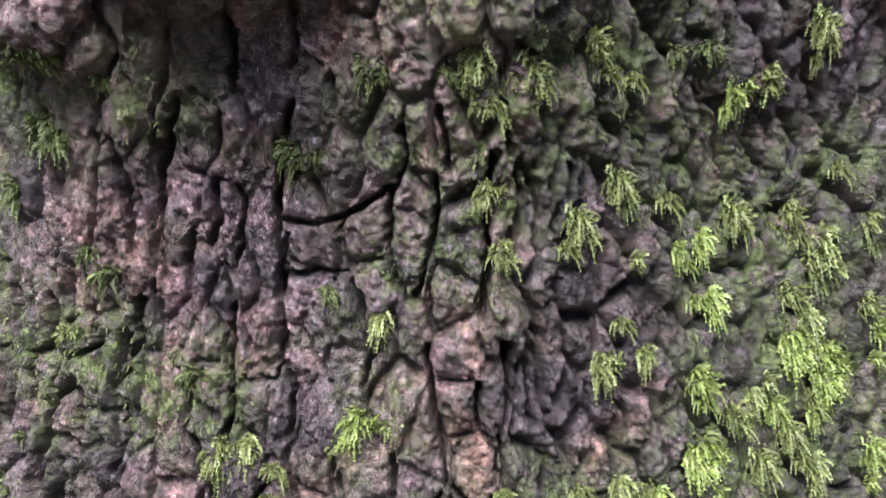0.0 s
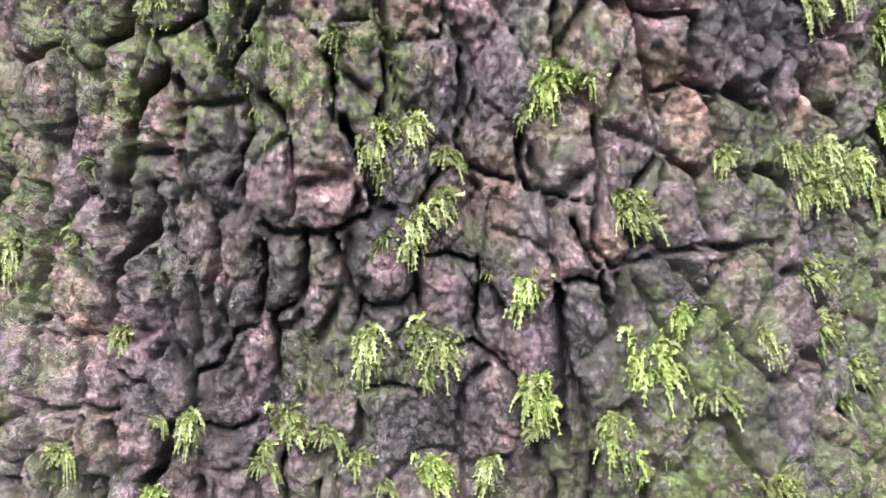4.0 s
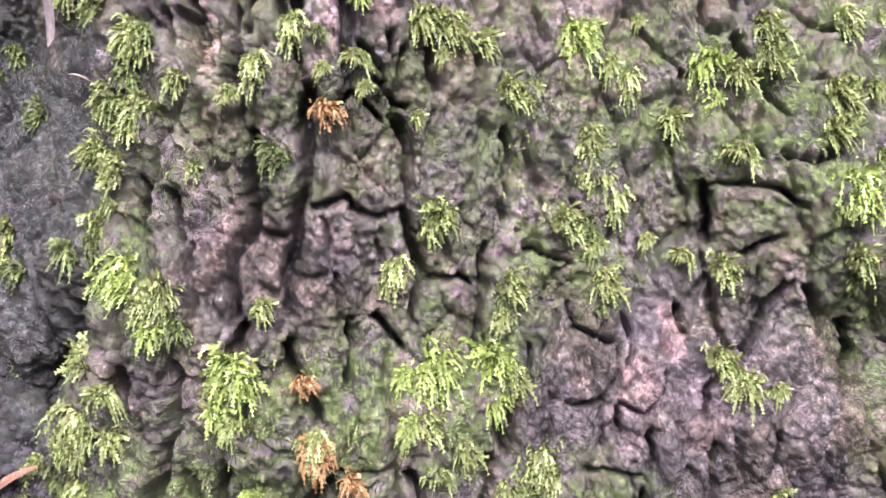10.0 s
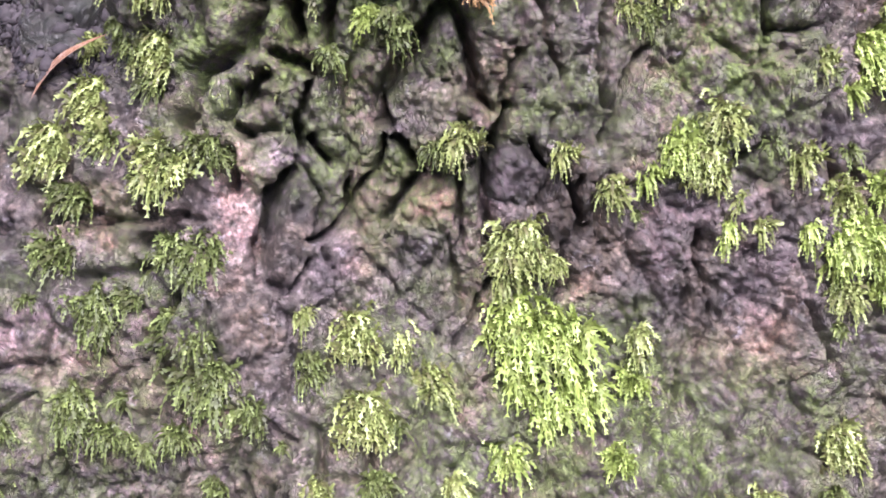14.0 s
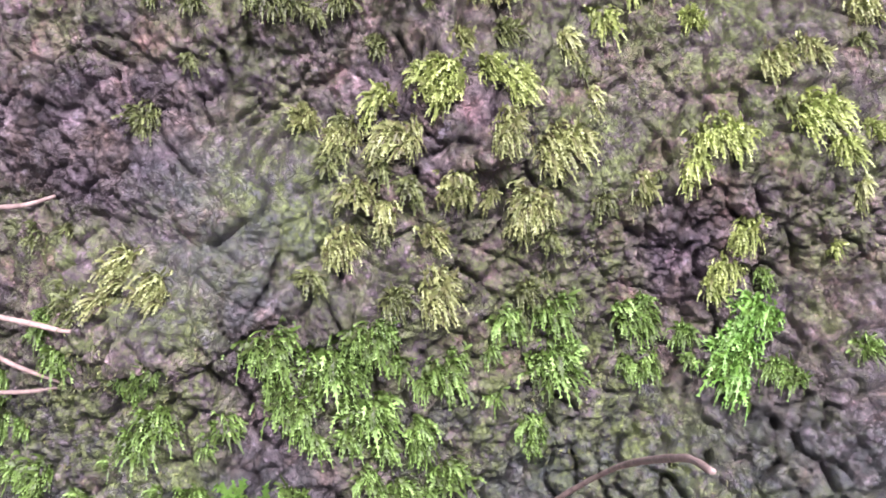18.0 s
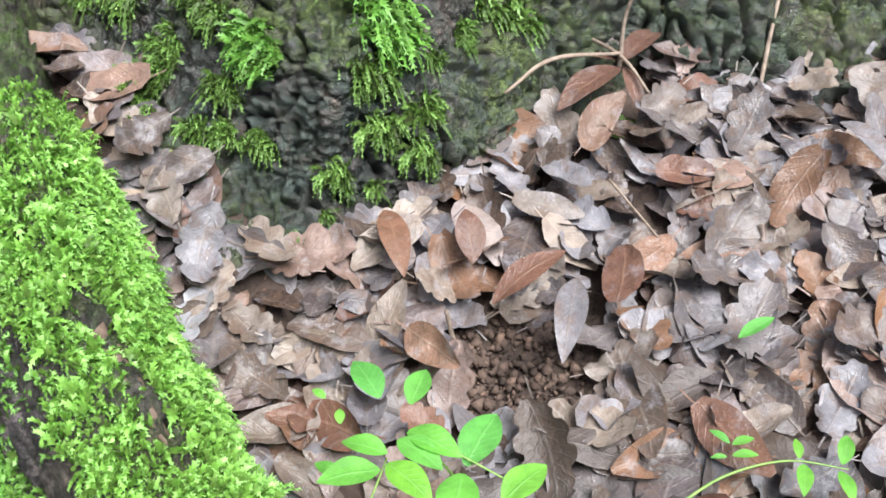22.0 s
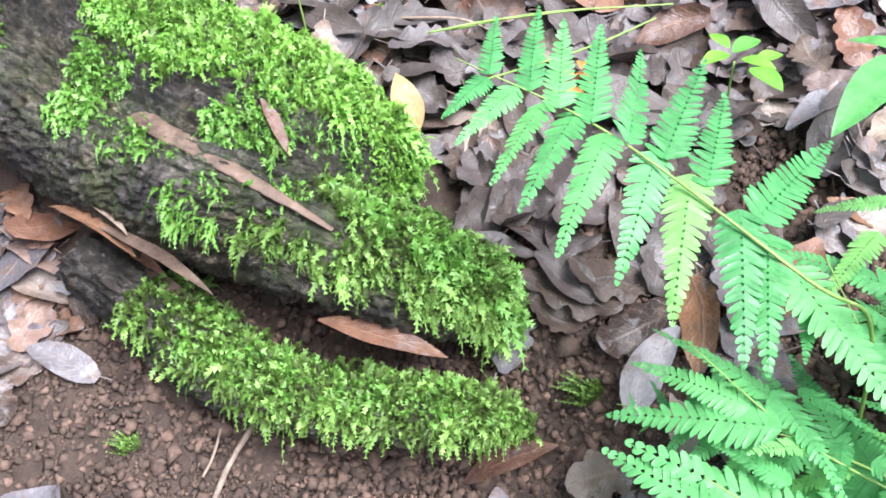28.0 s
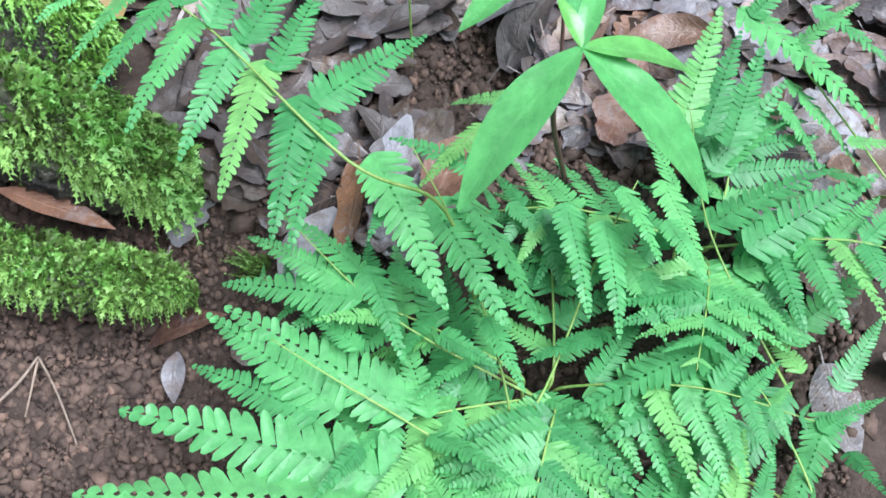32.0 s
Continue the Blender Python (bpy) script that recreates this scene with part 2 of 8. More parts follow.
BARK = bark_material("oak_bark", (0.148, 0.128, 0.124), (0.33, 0.225, 0.220), (0.215, 0.285, 0.085), 0.9, 0.50, 0.7)
ROOT_BARK = bark_material("root_bark", (0.096, 0.087, 0.080), (0.130, 0.108, 0.094), (0.12, 0.23, 0.03), 0.9, 0.45, 0.12, True)
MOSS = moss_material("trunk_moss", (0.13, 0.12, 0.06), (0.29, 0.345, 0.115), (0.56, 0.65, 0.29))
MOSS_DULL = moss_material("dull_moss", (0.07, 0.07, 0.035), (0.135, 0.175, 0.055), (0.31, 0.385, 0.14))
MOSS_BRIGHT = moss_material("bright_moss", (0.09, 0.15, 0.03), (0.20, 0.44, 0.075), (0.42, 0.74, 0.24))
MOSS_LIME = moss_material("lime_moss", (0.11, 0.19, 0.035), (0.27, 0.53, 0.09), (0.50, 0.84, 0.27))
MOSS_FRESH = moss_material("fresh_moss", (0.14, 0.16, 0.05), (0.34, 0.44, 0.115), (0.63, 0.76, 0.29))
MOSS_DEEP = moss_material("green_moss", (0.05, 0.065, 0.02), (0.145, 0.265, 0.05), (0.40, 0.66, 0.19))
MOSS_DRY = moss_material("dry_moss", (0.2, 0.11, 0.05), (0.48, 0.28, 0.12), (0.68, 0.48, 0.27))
LITTER = leaf_material("dead_leaf", [(0.0, (0.088, 0.068, 0.060)), (0.18, (0.235, 0.225, 0.248)), (0.34, (0.052, 0.035, 0.029)), (0.48, (0.295, 0.240, 0.200)), (0.60, (0.108, 0.102, 0.116)), (0.74, (0.235, 0.120, 0.064)), (0.86, (0.305, 0.298, 0.33)), (1.0, (0.105, 0.074, 0.060))], 0.24, 0.12, vein=0.25, wrinkle=0.6, blotch=0.5)
DARK_LEAF = leaf_material("dark_leaf", [(0.0, (0.055, 0.044, 0.040)), (0.35, (0.095, 0.080, 0.078)), (0.7, (0.07, 0.048, 0.036)), (1.0, (0.125, 0.112, 0.118))], 0.40, 0.08, vein=0.4, vein_colour=(0.10, 0.085, 0.075), wrinkle=0.6, blotch=0.1)
RUSSET = leaf_material("russet_leaf", [(0.0, (0.12, 0.065, 0.05)), (0.5, (0.17, 0.085, 0.06)), (1.0, (0.27, 0.15, 0.09))], 0.27, 0.12, vein=0.4, spots=(0.42, 0.26, 0.12), vein_colour=(0.26, 0.15, 0.1), wrinkle=0.6, blotch=0.3)
PALE_LEAF = leaf_material("pale_leaf", [(0.0, (0.34, 0.27, 0.22)), (0.5, (0.42, 0.35, 0.35)), (1.0, (0.38, 0.29, 0.22))], 0.45, 0.2, vein=0.4, vein_colour=(0.45, 0.38, 0.32), wrinkle=0.6, blotch=0.35)
ORANGE = leaf_material("orange_leaf", [(0.0, (0.42, 0.22, 0.07)), (0.5, (0.55, 0.30, 0.09)), (1.0, (0.40, 0.16, 0.05))], 0.45, 0.3)
TAN_LEAF = leaf_material("tan_leaf", [(0.0, (0.36, 0.24, 0.10)), (0.5, (0.42, 0.30, 0.13)), (1.0, (0.34, 0.22, 0.10))], 0.4, 0.25, vein=0.3, vein_colour=(0.45, 0.34, 0.18), wrinkle=0.4, blotch=0.3)
FERN = leaf_material("fern_leaf", [(0.0, (0.080, 0.30, 0.100)), (0.4, (0.125, 0.41, 0.140)), (0.8, (0.17, 0.49, 0.165)), (1.0, (0.24, 0.52, 0.155))], 0.42, 0.38, spots=(0.2, 0.5, 0.12), spot_at=0.72)
SEEDLING = leaf_material("seedling_leaf", [(0.0, (0.17, 0.50, 0.08)), (0.5, (0.25, 0.58, 0.07)), (1.0, (0.14, 0.46, 0.10))], 0.4, 0.45, vein=0.3, spots=(0.25, 0.6, 0.1), spot_at=0.75, vein_colour=(0.32, 0.7, 0.2))
BROAD = leaf_material("broad_leaf", [(0.0, (0.11, 0.37, 0.12)), (0.5, (0.14, 0.43, 0.125)), (1.0, (0.18, 0.46, 0.11))], 0.24, 0.35, vein=0.1, spots=(0.22, 0.55, 0.15), spot_at=0.74, vein_colour=(0.36, 0.68, 0.3), wrinkle=0.12)
GRASS = plain_material("green_stem", (0.16, 0.30, 0.06), (0.30, 0.42, 0.12), 60, 0.5)
SOIL = plain_material("brown_soil", (0.032, 0.021, 0.0165), (0.082, 0.055, 0.042), 34, 0.9, 0.006, 170)
CRUMB = plain_material("soil_crumb", (0.040, 0.026, 0.021), (0.165, 0.110, 0.084), 45, 0.85, 0.001, 400, True)
HUMUS = plain_material("dark_humus", (0.016, 0.013, 0.015), (0.055, 0.046, 0.052), 40, 0.8, 0.001, 300, True)
TWIG = plain_material("dry_twig", (0.14, 0.10, 0.075), (0.36, 0.28, 0.22), 90, 0.7, 0.0008, 500)
WOOD = plain_material("bare_wood", (0.055, 0.036, 0.027), (0.18, 0.122, 0.09), 60, 0.7, 0.0012, 260)
STEM = plain_material("dark_stem", (0.07, 0.04, 0.03), (0.14, 0.08, 0.06), 80, 0.6)


# ---- builders ----
rng = np.random.default_rng(7)


def link(name, mesh, parent=None, m=None, label=""):
    ob = new(name, mesh)
    if parent is not None:
        ob.parent = parent
    if m is not None:
        ob.matrix_basis = m
    if label:
        ob["label"] = label
    return ob


def mesh_of(name, verts, faces, material, smooth=True, **values):
    """A mesh from arrays; faces is an (n, 3) or (n, 4) array, values are numbers for each vertex."""
    me = bpy.data.meshes.new(name)
    verts, faces = np.asarray(verts, np.float32), np.asarray(faces, np.int32)
    k = faces.shape[1]
    me.vertices.add(len(verts))
    me.vertices.foreach_set("co", verts.ravel())
    me.loops.add(faces.size)
    me.loops.foreach_set("vertex_index", faces.ravel())
    me.polygons.add(len(faces))
    me.polygons.foreach_set("loop_start", np.arange(len(faces), dtype=np.int32) * k)
    me.polygons.foreach_set("use_smooth", np.full(len(faces), smooth))
    for key, v in values.items():
        me.attributes.new(key, "FLOAT", "POINT").data.foreach_set("value", np.asarray(v, np.float32))
    me.update(calc_edges=True)
    me.materials.append(material)
    return me


def hashed(i, j, seed):
    h = np.sin(i * 127.1 + j * 311.7 + seed * 74.7) * 43758.5453
    return h - np.floor(h)


def value_noise(x, y, scale, octaves=3, seed=0.0):
    """Smooth noise from -1 to 1 over two coordinates."""
    total, amp, norm = 0.0, 1.0, 0.0
    for o in range(octaves):
        a, b = x * scale, y * scale
        i, j = np.floor(a), np.floor(b)
        f, g = a - i, b - j
        f, g = f * f * (3 - 2 * f), g * g * (3 - 2 * g)
        s = seed + o * 13.7
        v = (hashed(i, j, s) * (1 - f) + hashed(i + 1, j, s) * f) * (1 - g) + (hashed(i, j + 1, s) * (1 - f) + hashed(i + 1, j + 1, s) * f) * g
        total, norm, amp, scale = total + amp * (2 * v - 1), norm + amp, amp * 0.5, scale * 2.03
    return total / norm


def solid_noise(p, scale, octaves=3, seed=0.0):
    """Smooth noise from -1 to 1 over three coordinates."""
    total, amp, norm = 0.0, 1.0, 0.0
    for o in range(octaves):
        a = [c * scale for c in p]
        i = [np.floor(c) for c in a]
        f = [c - k for c, k in zip(a, i)]
        f = [c * c * (3 - 2 * c) for c in f]
        s, v = seed + o * 13.7, 0.0
        for k in (0, 1):
            h = [hashed(i[0] + m, i[1] + n + 57.0 * (i[2] + k), s) for n in (0, 1) for m in (0, 1)]
            v = v + (f[2] if k else 1 - f[2]) * ((h[0] * (1 - f[0]) + h[1] * f[0]) * (1 - f[1]) + (h[2] * (1 - f[0]) + h[3] * f[0]) * f[1])
        total, norm, amp, scale = total + amp * (2 * v - 1), norm + amp, amp * 0.5, scale * 2.03
    return total / norm


def ground_height(x, y):
    """The slope, falling towards the ferns and dropping behind the root."""
    s = np.clip((-1.30 - x) / 0.14, 0, 1)
    near = np.clip(2.2 - np.hypot(x + 1.4, y), 0, 1)
    s = s * s * (3 - 2 * s) * near * near * (3 - 2 * near)
    far = np.clip((np.hypot(x + 1.0, y) - 2.0) / 4.0, 0, 1)
    mound = 0.10 * np.exp(-((x + 1.03) / 0.11) ** 2 - ((y - 0.70) / 0.20) ** 2)
    plane = 0.247 * x + 0.073 * y + 0.233 - 0.016 * np.clip((x + 1.3) / 0.15, 0, 1) + mound
    return plane * (1 - far) + far * np.clip(plane, -0.6, 0.9) - 0.09 * s


def tube_mesh(name, points, radii, material, sides=10, rough=0.0, seed=0, flat=1.0):
    """A bent, tapering round stick through the points."""
    pts, k = smooth_path(points, radii, 8)
    n = len(pts)
    tang = np.gradient(pts, axis=0)
    tang /= np.linalg.norm(tang, axis=1)[:, None] + 1e-9
    ref = np.array([0.0, 0.0, 1.0]) if abs(tang[n // 2, 2]) < 0.9 else np.array([1.0, 0.0, 0.0])
    side = np.cross(tang, ref)
    side /= np.linalg.norm(side, axis=1)[:, None] + 1e-9
    up = np.cross(side, tang)
    a = np.linspace(0, 2 * np.pi, sides, endpoint=False)
    wob = 1 + rough * value_noise(np.arange(n)[:, None] * 0.7 + 0 * a[None], a[None] * 1.3 + 0 * pts[:, :1], 1.0, 2, seed)
    v = pts[:, None] + (k[:, None] * wob)[..., None] * (np.cos(a)[None, :, None] * side[:, None] + flat * np.sin(a)[None, :, None] * up[:, None])
    idx = np.arange(n * sides).reshape(n, sides)
    f = np.stack([idx[:-1], np.roll(idx, -1, 1)[:-1], np.roll(idx, -1, 1)[1:], idx[1:]], -1).reshape(-1, 4)
    v = np.vstack([v.reshape(-1, 3), pts[:1], pts[-1:]])
    caps = [(idx[0, (j + 1) % sides], idx[0, j], len(v) - 2, len(v) - 2) for j in range(sides)] + [(idx[-1, j], idx[-1, (j + 1) % sides], len(v) - 1, len(v) - 1) for j in range(sides)]
    tri = np.vstack([f[:, [0, 1, 2]], f[:, [0, 2, 3]], np.array(caps)[:, :3]])
    return mesh_of(name, v, tri, material, tone=np.full(len(v), 0.2), film=np.full(len(v), 0.5))


def smooth_path(points, radii, per):
    """Catmull-Rom through the points, with the radii carried along."""
    p, r = np.array(points, float), np.interp(np.linspace(0, 1, len(points)), np.linspace(0, 1, len(radii)), radii)
    q = np.vstack([2 * p[0] - p[1], p, 2 * p[-1] - p[-2]])
    out, k = [], []
    for i in range(len(p) - 1):
        for t in np.arange(per) / per:
            a, b, c, d = q[i], q[i + 1], q[i + 2], q[i + 3]
            out.append(0.5 * (2 * b + (c - a) * t + (2 * a - 5 * b + 4 * c - d) * t * t + (3 * b - a - 3 * c + d) * t ** 3))
            k.append(r[i] * (1 - t) + r[i + 1] * t)
    return np.array(out + [p[-1]]), np.array(k + [r[-1]])


def basis(x, y, z, at, size=1.0):
    m = Matrix.Identity(4)
    for c, v in enumerate((x, y, z)):
        for r in range(3):
            m[r][c] = v[r] * size
    m.translation = at
    return m

# ---- the tree: base shape ----
AXIS_Y = 1.25
TURNS = np.array([-60.0, -45.0, -32.0, -22.0, -13.0, -5.0, 3.0, 11.0, 19.0, 27.0, 34.0, 40.0, 45.0, 50.0, 56.0, 64.0, 75.0])
LEVELS, GIRTH = [], []


def ring(z, *radii):
    """The girth of the trunk with its buttresses at one height, turn by turn."""
    LEVELS.append(z)
    GIRTH.append(radii)


ring(0, 1.686, 1.602, 1.540, 1.487, 1.459, 1.438, 1.439, 1.437, 1.399, 1.341, 1.270, 1.231, 1.203, 1.285, 1.335, 1.297, 1.169)
ring(0.08, 1.641, 1.565, 1.508, 1.458, 1.427, 1.401, 1.397, 1.388, 1.336, 1.273, 1.134, 1.151, 1.221, 1.226, 1.211, 1.162, 1.080)
ring(0.16, 1.596, 1.528, 1.475, 1.428, 1.394, 1.363, 1.354, 1.334, 1.247, 1.145, 1.068, 1.099, 1.163, 1.208, 1.117, 1.051, 1.004)
ring(0.24, 1.508, 1.456, 1.412, 1.370, 1.330, 1.289, 1.252, 1.212, 1.165, 1.052, 1.051, 1.094, 1.093, 1.122, 1.090, 1.024, 0.954)
ring(0.32, 1.434, 1.394, 1.357, 1.320, 1.276, 1.230, 1.173, 1.112, 1.062, 1.010, 1.025, 1.061, 1.058, 1.083, 1.064, 1.010, 0.928)
ring(0.4, 1.343, 1.318, 1.291, 1.265, 1.224, 1.178, 1.114, 1.064, 1.054, 0.995, 0.995, 1.012, 0.967, 0.970, 0.982, 0.968, 0.892)
ring(0.48, 1.254, 1.240, 1.223, 1.206, 1.169, 1.129, 1.057, 0.996, 0.988, 0.938, 0.960, 0.948, 0.910, 0.942, 0.960, 0.941, 0.855)
ring(0.56, 1.183, 1.173, 1.160, 1.149, 1.122, 1.098, 1.028, 0.952, 0.904, 0.895, 0.913, 0.926, 0.926, 0.949, 0.934, 0.889, 0.806)
ring(0.64, 1.090, 1.085, 1.080, 1.076, 1.057, 1.051, 0.987, 0.914, 0.866, 0.853, 0.847, 0.895, 0.893, 0.918, 0.866, 0.787, 0.735)
ring(0.72, 1.022, 1.019, 1.017, 1.015, 0.996, 0.988, 0.920, 0.882, 0.854, 0.840, 0.819, 0.847, 0.852, 0.844, 0.738, 0.702, 0.695)
ring(0.8, 0.947, 0.937, 0.934, 0.933, 0.929, 0.929, 0.846, 0.858, 0.809, 0.821, 0.810, 0.815, 0.792, 0.799, 0.718, 0.690, 0.662)
ring(0.88, 0.868, 0.855, 0.856, 0.862, 0.891, 0.941, 0.873, 0.825, 0.792, 0.810, 0.817, 0.793, 0.804, 0.857, 0.804, 0.717, 0.634)
ring(0.96, 0.816, 0.796, 0.792, 0.796, 0.847, 0.918, 0.838, 0.766, 0.765, 0.767, 0.806, 0.801, 0.851, 0.815, 0.789, 0.735, 0.657)
ring(1.04, 0.752, 0.724, 0.707, 0.699, 0.760, 0.847, 0.826, 0.741, 0.740, 0.762, 0.761, 0.750, 0.811, 0.778, 0.762, 0.733, 0.686)
ring(1.12, 0.708, 0.677, 0.657, 0.641, 0.695, 0.767, 0.754, 0.711, 0.719, 0.743, 0.755, 0.732, 0.747, 0.735, 0.747, 0.736, 0.707)
ring(1.2, 0.670, 0.642, 0.631, 0.623, 0.650, 0.692, 0.700, 0.668, 0.681, 0.710, 0.718, 0.705, 0.703, 0.704, 0.740, 0.741, 0.716)
ring(1.3, 0.630, 0.598, 0.593, 0.598, 0.605, 0.643, 0.656, 0.639, 0.653, 0.668, 0.670, 0.664, 0.659, 0.662, 0.697, 0.712, 0.706)
ring(1.4, 0.608, 0.576, 0.563, 0.572, 0.589, 0.613, 0.612, 0.609, 0.632, 0.642, 0.650, 0.635, 0.625, 0.622, 0.650, 0.670, 0.675)
ring(1.5, 0.577, 0.544, 0.516, 0.534, 0.573, 0.600, 0.592, 0.590, 0.605, 0.627, 0.633, 0.604, 0.586, 0.582, 0.607, 0.627, 0.636)
ring(1.6, 0.548, 0.519, 0.506, 0.516, 0.553, 0.591, 0.582, 0.569, 0.590, 0.618, 0.606, 0.577, 0.554, 0.549, 0.570, 0.587, 0.596)
ring(1.7, 0.551, 0.527, 0.521, 0.522, 0.548, 0.593, 0.589, 0.587, 0.608, 0.615, 0.611, 0.576, 0.543, 0.529, 0.542, 0.553, 0.555)
LEVELS, GIRTH = np.array(LEVELS), np.array(GIRTH)


def ease(t, k):
    t = np.clip(t, k[0], k[-1])
    i = np.clip(np.searchsorted(k, t) - 1, 0, len(k) - 2)
    f = (t - k[i]) / (k[i + 1] - k[i])
    return i, f * f * (3 - 2 * f) * 0.35 + f * 0.65


# overhanging burr ledges at the top: turn, half width, height and how far they stand out
LEDGES = ((14, 8, 1.712, 0.07), (27, 5, 1.668, 0.05), (-4, 6, 1.681, 0.026))
# smooth knobs low on the flank: turn, height, half width, half height and how far they stand out
KNOBS = [(47.8, 0.40, 5.2, 0.066, 0.07), (36.5, 0.47, 4.2, 0.040, 0.05), (41.8, 0.338, 2.2, 0.018, 0.018), (31.5, 0.40, 2.5, 0.035, 0.018), (52.5, 0.33, 2.5, 0.03, 0.02)]


def girth(turn, z):
    """The trunk's radius, bark aside, at a turn in degrees and a height."""
    i, f = ease(z, LEVELS)
    j, g = ease(turn, TURNS)
    r = (1 - f) * ((1 - g) * GIRTH[i, j] + g * GIRTH[i, j + 1]) + f * ((1 - g) * GIRTH[i + 1, j] + g * GIRTH[i + 1, j + 1])
    # burr ledges over the upper plates
    for t0, w, edge, out in LEDGES:
        s = np.clip((z - edge - 0.0004 * (turn - t0) ** 2) / 0.05, 0, 1)
        r = r + out * np.exp(-((turn - t0) / w) ** 4) * s * s * (3 - 2 * s)
    # deep hollows beside the left and the right buttress
    rise = np.clip((z - 0.83) / 0.13, 0, 1)
    edge = 45.5 - 4.8 * rise * rise * (3 - 2 * rise) + 1.5 * np.clip((z - 1.05) / 0.2, 0, 1)
    wall = np.clip((turn - edge) / 2.2, 0, 1) * (1 - np.clip((turn - 58) / 12, 0, 1))
    wall = wall * wall * (3 - 2 * wall)
    low, high, deeper = np.clip((z - 0.79) / 0.07, 0, 1), np.clip((z - 1.18) / 0.24, 0, 1), 0.11 + 0.06 * np.clip((z - 0.98) / 0.12, 0, 1)
    r = r - wall * deeper * low * low * (3 - 2 * low) * (1 - high) - 0.09 * np.exp(-((turn - edge - 2.2) / 1.5) ** 2 - ((z - 0.9) / 0.1) ** 2) - 0.05 * np.exp(-((turn - 1) / 3.5) ** 2 - ((z - 0.92) / 0.05) ** 2)
    # smooth knob low on the flank
    for t0, z0, wide, tall, out in KNOBS:
        above = np.where(z > z0, tall * 1.5, tall * 0.9)
        r = r + out * np.exp(-np.abs((turn - t0) / wide) ** 2.3 - np.abs((z - z0 + 0.002 * (turn - t0)) / above) ** 2.3)
    away = np.clip((np.abs(turn - 8) - 66) / 60, 0, 1)
    return r * (1 - away) + away * (0.58 + 0.35 * np.exp(-z / 0.35))


def trunk_point(turn, z, out=0.0):
    a, r = np.radians(turn), girth(turn, z) + out
    return np.stack([-np.sin(a) * r, AXIS_Y - np.cos(a) * r, z + 0 * r], -1)


def trunk_normal(turn, z):
    d = 1.2
    a = trunk_point(turn + d, z) - trunk_point(turn - d, z)
    b = trunk_point(turn, z + 0.02) - trunk_point(turn, z - 0.02)
    n = np.cross(a, b)
    return -n / np.linalg.norm(n, axis=-1, keepdims=True)


# centres of the bark plates that stand out
PLATES = []


def plate(turn, z):
    PLATES.append((turn, z))


# upper trunk
plate(22.7, 1.638); plate(17.6, 1.642); plate(14.3, 1.613); plate(9.1, 1.652); plate(12.2, 1.65); plate(7.5, 1.607); plate(3.8, 1.629)
plate(1.6, 1.622); plate(5.5, 1.562); plate(9.8, 1.551); plate(2.2, 1.593); plate(2.6, 1.559); plate(-0.6, 1.635); plate(-0.8, 1.606)
plate(-1.1, 1.576); plate(-4.2, 1.61); plate(-4.4, 1.589); plate(-6.7, 1.608); plate(-2.5, 1.671); plate(-5.7, 1.663); plate(-9.4, 1.651)
plate(19.2, 1.585); plate(19.6, 1.555); plate(23, 1.573); plate(22.1, 1.6); plate(27, 1.565); plate(16.1, 1.574); plate(13.2, 1.575)
plate(13.1, 1.546); plate(17.6, 1.53); plate(19.7, 1.512); plate(14.5, 1.518); plate(22.6, 1.534); plate(24.6, 1.514); plate(27.4, 1.466)
plate(30.3, 1.48); plate(13.6, 1.489); plate(14.8, 1.471); plate(10.2, 1.516); plate(4.7, 1.516); plate(9.3, 1.483); plate(7.2, 1.484)
plate(-0.7, 1.512); plate(-1.1, 1.555); plate(-4.4, 1.494); plate(19, 1.482); plate(16.1, 1.501); plate(18.1, 1.465); plate(2.6, 1.486)
plate(21.7, 1.488); plate(24.2, 1.466); plate(31.9, 1.524); plate(33.3, 1.471); plate(29.1, 1.594); plate(-12.4, 1.616); plate(-16.2, 1.635)
plate(-18.8, 1.585); plate(-13.7, 1.52); plate(-16.7, 1.472); plate(-10.3, 1.506)
# middle of the trunk
plate(34.8, 1.461); plate(35.2, 1.414); plate(32.3, 1.482); plate(32, 1.447); plate(32.3, 1.419); plate(30, 1.438); plate(26.8, 1.492)
plate(16.6, 1.48); plate(10.2, 1.46); plate(7.3, 1.459); plate(4.2, 1.478); plate(3.2, 1.446); plate(-1.1, 1.471); plate(-1.1, 1.435)
plate(-3.8, 1.429); plate(-6.1, 1.415); plate(-8, 1.456); plate(26.1, 1.434); plate(21.3, 1.434); plate(22.5, 1.445); plate(19.7, 1.427)
plate(16.9, 1.433); plate(17.2, 1.408); plate(13.8, 1.431); plate(11.8, 1.42); plate(8.8, 1.421); plate(25.2, 1.399); plate(25, 1.37)
plate(28.4, 1.403); plate(28.6, 1.369); plate(28.4, 1.35); plate(32.1, 1.386); plate(35.6, 1.359); plate(33.6, 1.352); plate(30.7, 1.387)
plate(22.4, 1.396); plate(21.9, 1.367); plate(19.2, 1.38); plate(19, 1.352); plate(14.6, 1.375); plate(9.6, 1.382); plate(12.1, 1.346)
plate(5.5, 1.372); plate(1.1, 1.397); plate(1.6, 1.364); plate(-2.6, 1.385); plate(-5.9, 1.38); plate(-1.5, 1.328); plate(4.5, 1.336)
plate(8, 1.337); plate(11.5, 1.324); plate(26, 1.333); plate(28.2, 1.331); plate(24.1, 1.318); plate(21.2, 1.306); plate(33.2, 1.29)
